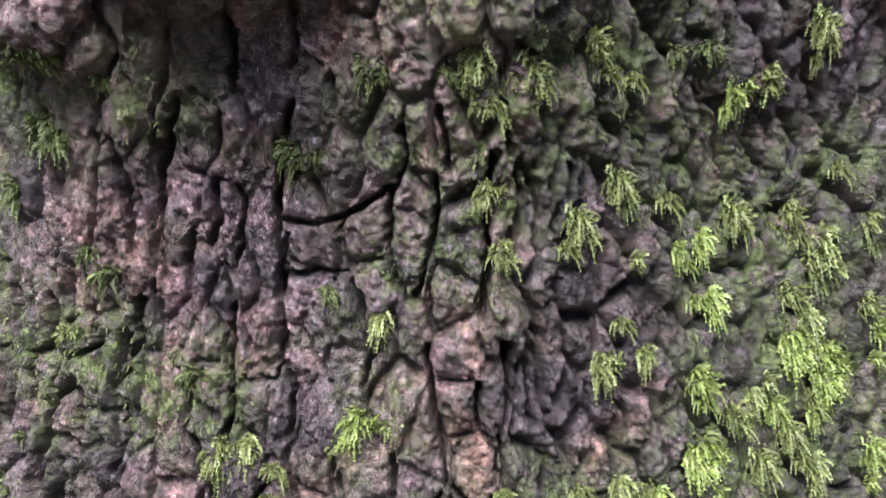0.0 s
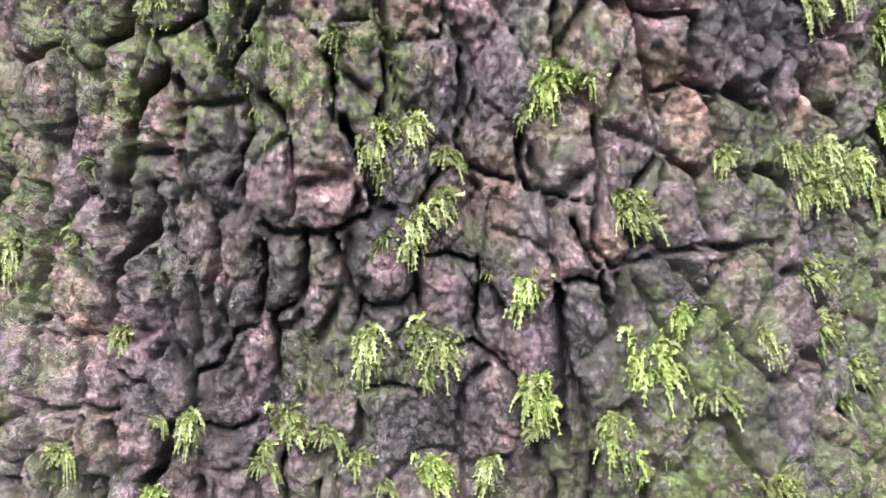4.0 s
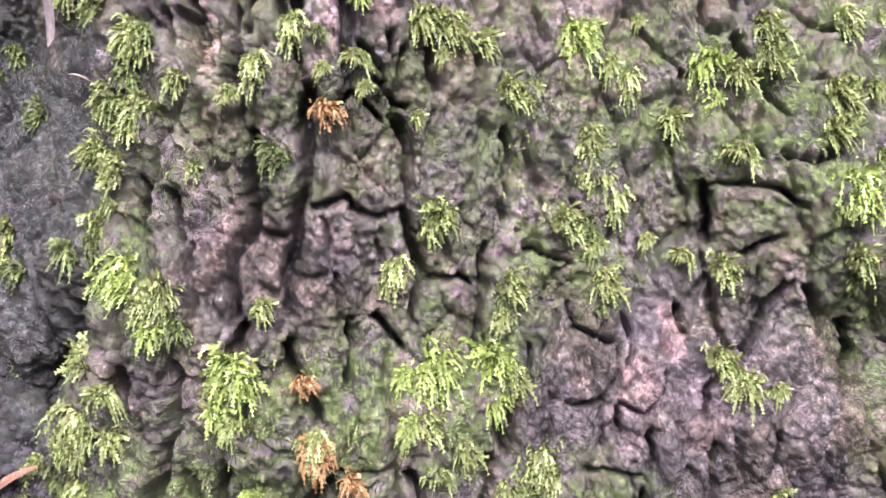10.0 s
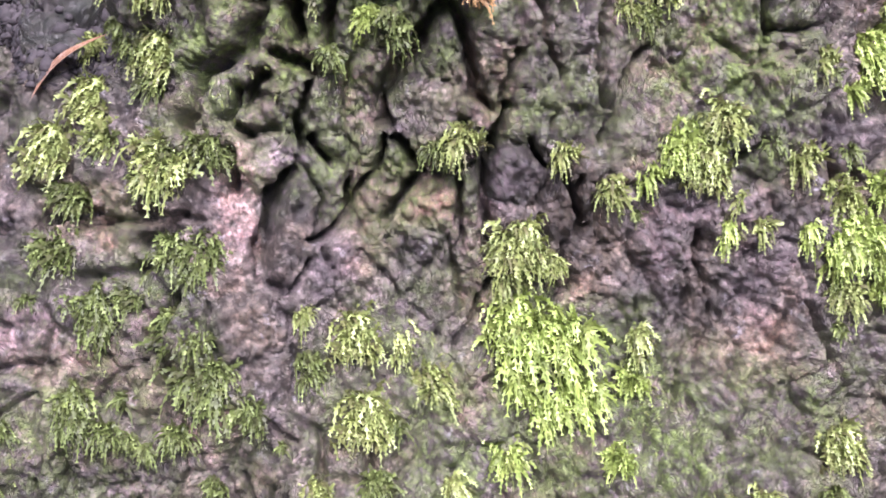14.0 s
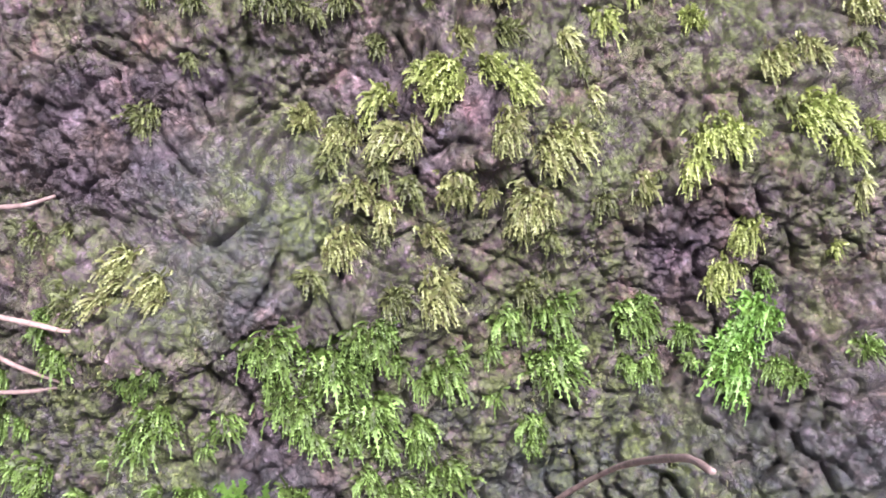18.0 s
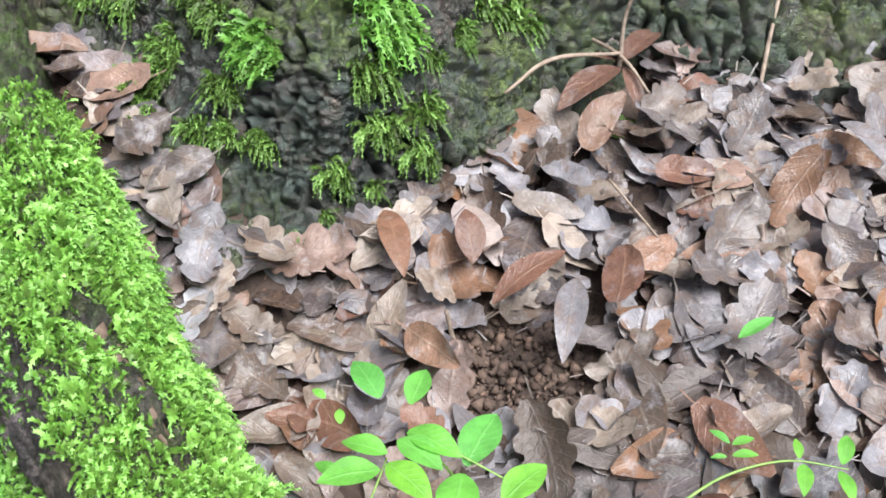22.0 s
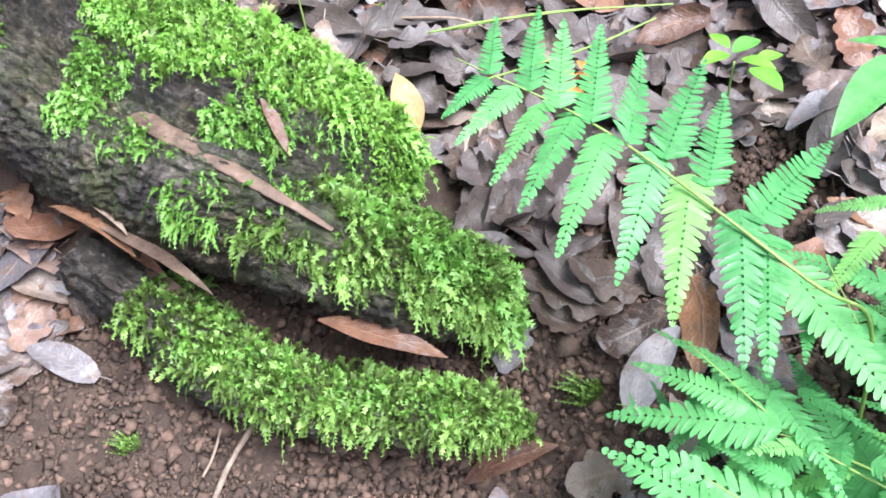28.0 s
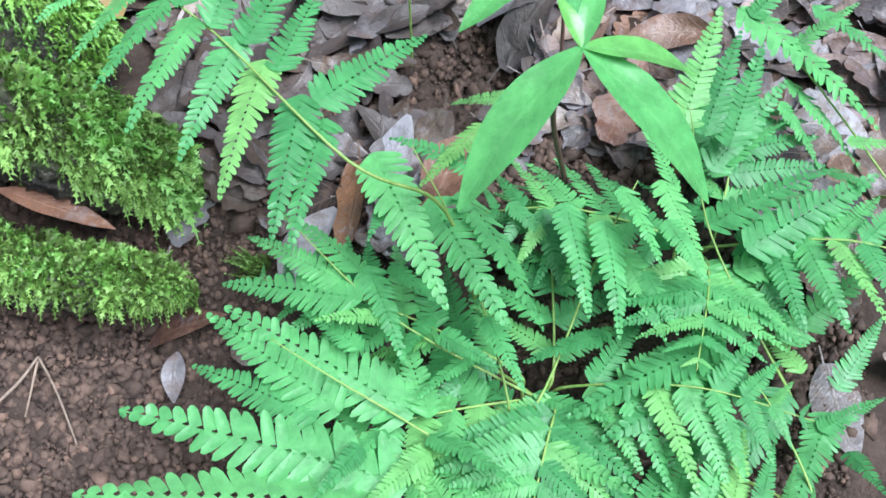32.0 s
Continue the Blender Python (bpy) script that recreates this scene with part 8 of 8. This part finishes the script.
leaves_on(shoot, "leaflet", 0.27, SEEDLING, ((-1.183, 0.185, 0.110), (-1.223, 0.168, 0.110)), ((-1.177, 0.186, 0.110), (-1.134, 0.190, 0.110)), ((-1.187, 0.157, 0.110), (-1.152, 0.148, 0.110)), ((-1.193, 0.156, 0.110), (-1.213, 0.138, 0.110)), ((-1.161, 0.255, 0.110), (-1.144, 0.286, 0.110)), ((-1.155, 0.237, 0.110), (-1.126, 0.244, 0.110)), ((-1.221, 0.241, 0.110), (-1.221, 0.258, 0.110)), ((-1.179, 0.282, 0.110), (-1.177, 0.293, 0.110)), ((-1.190, 0.263, 0.110), (-1.181, 0.270, 0.110)))
shoot = plant("seedling", -1.02, 0.10, "creeping green stem with small paired leaflets on the litter", [(-1.068, 0.092, 0.010), (-1.026, 0.068, 0.020), (-0.998, 0.035, 0.030), (-0.982, -0.003, 0.030)], [0.0012, 0.0012, 0.001, 0.0008, 0.0005])
leaves_on(shoot, "leaflet", 0.2, SEEDLING, ((-1.009, 0.072, 0.035), (-1.005, 0.088, 0.035)), ((-1.009, 0.070, 0.035), (-0.995, 0.059, 0.035)), ((-1.021, 0.070, 0.035), (-1.028, 0.079, 0.035)), ((-1.018, 0.067, 0.035), (-1.008, 0.052, 0.035)), ((-0.996, 0.028, 0.035), (-0.980, 0.035, 0.035)), ((-0.999, 0.024, 0.035), (-1.026, 0.017, 0.035)), ((-0.985, 0.002, 0.035), (-0.957, 0.005, 0.035)), ((-0.992, 0.002, 0.035), (-1.014, -0.012, 0.035)))
shoot = plant("seedling", -1.216, -0.383, "young plant with long glossy green leaves among the ferns", [(-1.231, -0.381, -0.050), (-1.279, -0.378, 0.060), (-1.360, -0.411, 0.185)], [0.0024, 0.0022, 0.002, 0.0015], STEM)
leaves_on(shoot, "leaf", 0.145, BROAD, ((-1.360, -0.411, 0.185), (-1.440, -0.382, 0.130)), ((-1.360, -0.411, 0.185), (-1.371, -0.493, 0.120)), ((-1.360, -0.411, 0.185), (-1.325, -0.465, 0.160)), ((-1.360, -0.411, 0.185), (-1.321, -0.406, 0.200)), ((-1.360, -0.411, 0.185), (-1.345, -0.390, 0.200)))
shoot = plant("seedling", -1.10, -0.33, "young plant with pointed green leaves on the litter", [(-1.108, -0.328, -0.01), (-1.114, -0.323, 0.060)], [0.0018, 0.0016, 0.0012], STEM)
leaves_on(shoot, "leaf", 0.15, BROAD, ((-1.114, -0.323, 0.060), (-1.219, -0.283, 0.050)), ((-1.114, -0.323, 0.060), (-1.061, -0.298, 0.050)), ((-1.114, -0.323, 0.060), (-1.086, -0.343, 0.050)), ((-1.114, -0.323, 0.060), (-1.172, -0.357, 0.050)), ((-1.114, -0.323, 0.060), (-1.096, -0.274, 0.050)))
shoot = plant("seedling", -1.13, -0.2, "low seedling with rounded green leaves", [(-1.135, -0.2, 0.0), (-1.14, -0.2, 0.04)], [0.0012, 0.001, 0.0008])
leaves_on(shoot, "leaf", 0.26, SEEDLING, ((-1.139, -0.195, 0.045), (-1.162, -0.179, 0.045)), ((-1.136, -0.197, 0.045), (-1.111, -0.213, 0.045)), ((-1.143, -0.205, 0.045), (-1.146, -0.232, 0.045)), ((-1.152, -0.214, 0.045), (-1.173, -0.242, 0.045)), ((-1.131, -0.193, 0.045), (-1.117, -0.174, 0.045)), ((-1.143, -0.216, 0.045), (-1.124, -0.233, 0.045)))


# ---- twigs and fallen pieces ----
def ball(r, tall):
    """A slightly pointed round nut."""
    a, b = np.meshgrid(np.linspace(0, np.pi, 9), np.linspace(0, 2 * np.pi, 14, endpoint=False), indexing="ij")
    v = np.stack([r * np.sin(a) * np.cos(b), r * np.sin(a) * np.sin(b), tall * np.cos(a) + 0.003 * (a < 0.3)], -1).reshape(-1, 3)
    g = np.arange(126).reshape(9, 14)
    return v, np.stack([g[:-1], g[1:], np.roll(g, -1, 1)[1:], np.roll(g, -1, 1)[:-1]], -1).reshape(-1, 4)



def twig(label, points, radii, material=None, sides=8):
    o = np.array(points[0], float)
    ob = new("twig", tube_mesh("twig", [tuple(np.array(p) - o) for p in points], radii, material or TWIG, sides, 0.25, len(points)))
    ob.location = o
    return tagged(ob, label, "twig")


def laid_leaf(name, label, foot, tip, wide, material, sag=0.1, shape=0.9, twist=0.0, category="leaf"):
    o = np.array(foot, float)
    ob = new(name, blade_mesh(name, (0, 0, 0), np.array(tip) - o, wide, material, sag, shape, twist))
    ob.location = o
    return tagged(ob, label, category)


twig("pale bare twig sticking out by the trunk", [(-0.903, 0.746, 0.420), (-0.878, 0.707, 0.425), (-0.848, 0.702, 0.425)], [0.0024, 0.0022, 0.0016])
twig("pale bare twig lying across the bark", [(-0.938, 0.719, 0.340), (-0.914, 0.674, 0.339), (-0.887, 0.636, 0.332), (-0.860, 0.610, 0.333)], [0.0026, 0.0026, 0.002, 0.0012])
twig("pale forked twig against the root", [(-0.942, 0.729, 0.305), (-0.925, 0.693, 0.289), (-0.897, 0.647, 0.274)], [0.0024, 0.0022, 0.0012])
twig("thin pale twig against the root", [(-0.951, 0.740, 0.248), (-0.926, 0.684, 0.264), (-0.898, 0.650, 0.273)], [0.002, 0.002, 0.0012])
twig("thin brown stem arching up out of a whorl of dead leaves", [(-0.681, 0.305, 0.100), (-0.660, 0.308, 0.175), (-0.667, 0.233, 0.283), (-0.756, 0.127, 0.420), (-0.790, 0.088, 0.458)], [0.0026, 0.0022, 0.0022, 0.0025, 0.0018], TWIG)
twig("straight grey stick on the leaves", [(-0.519, 0.207, 0.156), (-0.585, 0.192, 0.115), (-0.645, 0.177, 0.075)], [0.0020, 0.0022, 0.0022])
twig("brown stick on the leaves by the root", [(-0.790, 0.371, 0.107), (-0.746, 0.348, 0.129), (-0.681, 0.307, 0.120)], [0.0014, 0.002, 0.0016])
twig("short pale stick on the leaves by the root", [(-0.646, 0.374, 0.113), (-0.680, 0.306, 0.117), (-0.705, 0.262, 0.100)], [0.002, 0.0018, 0.0014])
twig("thick weathered stick on the leaf litter", [(-0.615, 0.057, 0.114), (-0.532, 0.051, 0.135), (-0.431, 0.047, 0.157)], [0.004, 0.0038, 0.0034])
twig("white twig fragment caught on the bark", [(-0.829, 0.423, 0.080), (-0.821, 0.414, 0.076), (-0.811, 0.404, 0.069)], [0.0018, 0.0018, 0.0012])
twig("white twig stub caught on the bark", [(-0.821, 0.413, 0.076), (-0.814, 0.411, 0.086)], [0.0016, 0.001])
twig("thin brown stick on the litter", [(-0.820, 0.250, 0.076), (-0.856, 0.189, 0.063)], [0.0014, 0.001])
twig("pale bent stalk on bare soil", [(-1.539, 0.002, -0.225), (-1.502, -0.014, -0.210), (-1.477, -0.019, -0.200)], [0.0014, 0.0014, 0.001])
twig("pale drooping stalk on bare soil", [(-1.477, -0.019, -0.200), (-1.494, -0.049, -0.206), (-1.515, -0.077, -0.226), (-1.534, -0.101, -0.240)], [0.001, 0.001, 0.0009, 0.0006])
twig("short pale stalk on bare soil", [(-1.479, -0.018, -0.205), (-1.518, -0.028, -0.230)], [0.0012, 0.001])
twig("brown root twig on the soil", [(-1.450, 0.088, -0.197), (-1.493, 0.090, -0.211), (-1.538, 0.084, -0.223)], [0.0024, 0.0026, 0.0026])
twig("thin brown twig on the soil", [(-1.451, 0.117, -0.200), (-1.484, 0.107, -0.207), (-1.503, 0.107, -0.215)], [0.0014, 0.0014, 0.0012])
twig("upright grey stem beside the root fork", [(-1.402, -0.174, -0.201), (-1.325, -0.138, -0.130)], [0.0022, 0.0016])
twig("thin grass stalk over the litter", [(-1.122, 0.073, -0.009), (-1.101, 0.019, 0.004), (-1.077, -0.061, 0.020)], [0.0011, 0.0011, 0.0008], GRASS)
twig("pale bent grass stalk on the litter", [(-1.114, 0.126, -0.011), (-1.104, 0.071, -0.003), (-1.101, 0.040, -0.002), (-1.097, 0.009, -0.014)], [0.0013, 0.0013, 0.0011, 0.0008])
twig("short dry stalk on the litter", [(-1.111, 0.118, -0.010), (-1.080, 0.102, 0.001)], [0.0013, 0.001])
twig("yellowish stem standing in the soil", [(-1.001, 0.294, 0.004), (-1.001, 0.302, 0.036)], [0.0024, 0.0018])
laid_leaf("dead_leaf", "pale pinkish dry leaf wedged in the hollow of the trunk", (-0.500, 0.852, 1.110), (-0.502, 0.862, 1.180), 0.022, PALE_LEAF, 0.05, 0.8, 1.0)
laid_leaf("dead_leaf", "narrow pale leaf wedged upright in the hollow", (-0.507, 0.870, 1.165), (-0.515, 0.880, 1.215), 0.010, PALE_LEAF, 0.05, 0.8, 1.0)
laid_leaf("dead_leaf", "small pale leaf piece stuck in the hollow", (-0.490, 0.845, 1.087), (-0.472, 0.842, 1.078), 0.007, PALE_LEAF, 0.05, 0.8, 1.0)
laid_leaf("dead_leaf", "narrow red-brown leaf caught in the hollow", (-0.633, 0.726, 0.771), (-0.575, 0.711, 0.813), 0.007, RUSSET, 0.1)
laid_leaf("dead_leaf", "russet leaf standing in the crevice of the root fork", (-1.412, 0.03, -0.078), (-1.396, -0.07, -0.094), 0.011, RUSSET, 0.03)
laid_leaf("dead_leaf", "curled dark brown leaf along the foot of the root", (-1.362, 0.335, -0.105), (-1.402, 0.185, -0.108), 0.009, RUSSET, 0.04)
laid_leaf("dead_leaf", "dry brown strip of bark beside the root", (-1.385, 0.29, -0.112), (-1.412, 0.145, -0.118), 0.007, WOOD, 0.03)
laid_leaf("dead_leaf", "curled rotten brown leaf wedged beside the root", (-1.405, 0.292, -0.060), (-1.422, 0.190, -0.066), 0.011, RUSSET, 0.08, 0.9, 0.5)
laid_leaf("dead_leaf", "long dark strip of rotten bark beside the root", (-1.412, 0.235, -0.056), (-1.426, 0.115, -0.074), 0.008, WOOD, 0.05, 0.9, 0.4)
laid_leaf("dead_leaf", "pale dry leaf edge wedged beside the root", (-1.398, 0.262, -0.052), (-1.414, 0.200, -0.052), 0.006, PALE_LEAF, 0.1, 0.9, 0.6)
laid_leaf("dead_leaf", "narrow brown leaf stuck in the moss of the root", (-1.328, 0.110, 0.048), (-1.350, 0.076, 0.018), 0.005, RUSSET, 0.1)
laid_leaf("dead_leaf", "tan leaf with a dark base standing in the litter", (-1.229, 0.036, -0.041), (-1.201, 0.065, 0.000), 0.014, TAN_LEAF, 0.1)
laid_leaf("dead_leaf", "long curled brown leaf on soil by the root fork", (-1.430, -0.095, -0.201), (-1.393, -0.160, -0.159), 0.013, RUSSET, 0.1)
laid_leaf("dead_leaf", "pinkish brown leaf lying on soil by the ferns", (-1.422, -0.121, -0.200), (-1.459, -0.140, -0.215), 0.010, LITTER, 0.16)
laid_leaf("dead_leaf", "large glossy red-brown leaf by the mossy root", (-1.174, 0.561, 0.031), (-1.189, 0.460, 0.023), 0.020, RUSSET, 0.06)
laid_leaf("fallen_leaf", "long oval leaf, brown and glossy, on top of the litter", (-0.959, 0.303, 0.055), (-0.927, 0.331, 0.077), 0.0125, RUSSET, 0.09)
laid_leaf("fallen_leaf", "long oval leaf, brown and glossy, on top of the litter", (-0.987, 0.270, 0.049), (-0.923, 0.241, 0.071), 0.0125, RUSSET, 0.09)
laid_leaf("dead_leaf", "glossy red-brown leaf of a dead whorl", (-0.684, 0.303, 0.108), (-0.765, 0.328, 0.090), 0.016, RUSSET, 0.09)
laid_leaf("dead_leaf", "glossy red-brown leaf of a dead whorl", (-0.680, 0.304, 0.112), (-0.601, 0.295, 0.114), 0.013, RUSSET, 0.09)
laid_leaf("dead_leaf", "narrow red-brown leaf of a dead whorl", (-0.680, 0.308, 0.112), (-0.653, 0.397, 0.075), 0.007, RUSSET, 0.06)
laid_leaf("dead_leaf", "hanging red-brown leaf of a dead whorl", (-0.684, 0.300, 0.110), (-0.715, 0.262, 0.080), 0.008, RUSSET, 0.06)
laid_leaf("fallen_leaf", "long oval leaf, brown and glossy, on top of the litter", (-0.932, 0.226, 0.056), (-1.014, 0.197, 0.047), 0.0125, LITTER, 0.09)
laid_leaf("fallen_leaf", "long oval leaf, brown and glossy, on top of the litter", (-0.951, 0.394, 0.065), (-1.006, 0.338, 0.057), 0.0125, RUSSET, 0.09)
laid_leaf("fallen_leaf", "long oval leaf, brown and glossy, on top of the litter", (-0.672, 0.099, 0.112), (-0.715, 0.046, 0.107), 0.0125, LITTER, 0.09)
laid_leaf("fallen_leaf", "long oval leaf, brown and glossy, on top of the litter", (-0.487, 0.204, 0.122), (-0.482, 0.129, 0.130), 0.0125, RUSSET, 0.09)
laid_leaf("fallen_leaf", "fresh green fallen leaf among the dry ones", (-0.924, 0.097, 0.053), (-0.897, 0.080, 0.061), 0.006, SEEDLING, 0.05)
withered = tagged(new("withered_fern"), "withered orange-brown fern tip above the litter", "fern")
withered.location = (-1.144, -0.061, -0.036)
link("frond", tube_mesh("frond", [(0, 0, -0.02), (0.004, 0.0, 0.012), (0.018, -0.02, 0.03)], [0.0009, 0.0008, 0.0005], STEM, 6), withered)
for k in range(9):
    a, h = 2.4 * k, 0.006 + 0.0028 * k
    f = np.array([0.6 * h, -0.5 * h, h])
    link("dry_pinna", blade_mesh("dry_pinna", f, f + np.array([0.017 * math.cos(a), 0.017 * math.sin(a), -0.004]), 0.0045, ORANGE, 0.2, 0.8), withered)
for x, y, s in ((-0.717, 0.269, 1.3), (-0.628, 0.149, 1.1), (-0.727, 0.147, 0.9), (-1.157, 0.274, 0.8), (-1.503, 0.179, 0.9), (-1.352, -0.167, 1.2), (-1.441, 0.47, 1.5), (-0.994, 0.446, 0.8), (-1.063, 0.134, 1)):
    t = tuft_mesh(0.014, "deep", 1)
    tagged(link("moss_tuft", t, None, basis(Vector((1, 0, 0)), Vector((0, 0, 1)), Vector((0, -1, 0)), (x, y, on_ground(x, y) + 0.004), s)), "small green moss tuft on the ground", "moss", "moss tufts on the ground")
twig("long green grass stalk over the litter", [(-1.100, 0.060, -0.016), (-1.080, -0.022, 0.009), (-1.047, -0.129, 0.023)], [0.0011, 0.0010, 0.0008], GRASS)
twig("green grass stalk arching from the fern", [(-1.151, 0.015, -0.030), (-1.108, -0.073, 0.002), (-1.068, -0.120, 0.019)], [0.0011, 0.0010, 0.0008], GRASS)
twig("thin dark stick on the wet leaves", [(-1.161, 0.101, -0.033), (-1.162, 0.064, -0.032), (-1.164, 0.023, -0.038)], [0.0011, 0.0010, 0.0008], STEM)
twig("brown stick on the leaves", [(-0.865, 0.012, 0.039), (-0.891, -0.046, 0.034), (-0.897, -0.102, 0.023)], [0.0011, 0.0010, 0.0008], None)
nut = mesh_of("acorn", *(lambda v, f: (v, f))(*ball(0.011, 0.013)), WOOD)
acorn = new("acorn", nut)
acorn.location = (-1.262, 0.527, 0.098)
tagged(acorn, "round brown acorn lying beside the mossy root", "acorn")
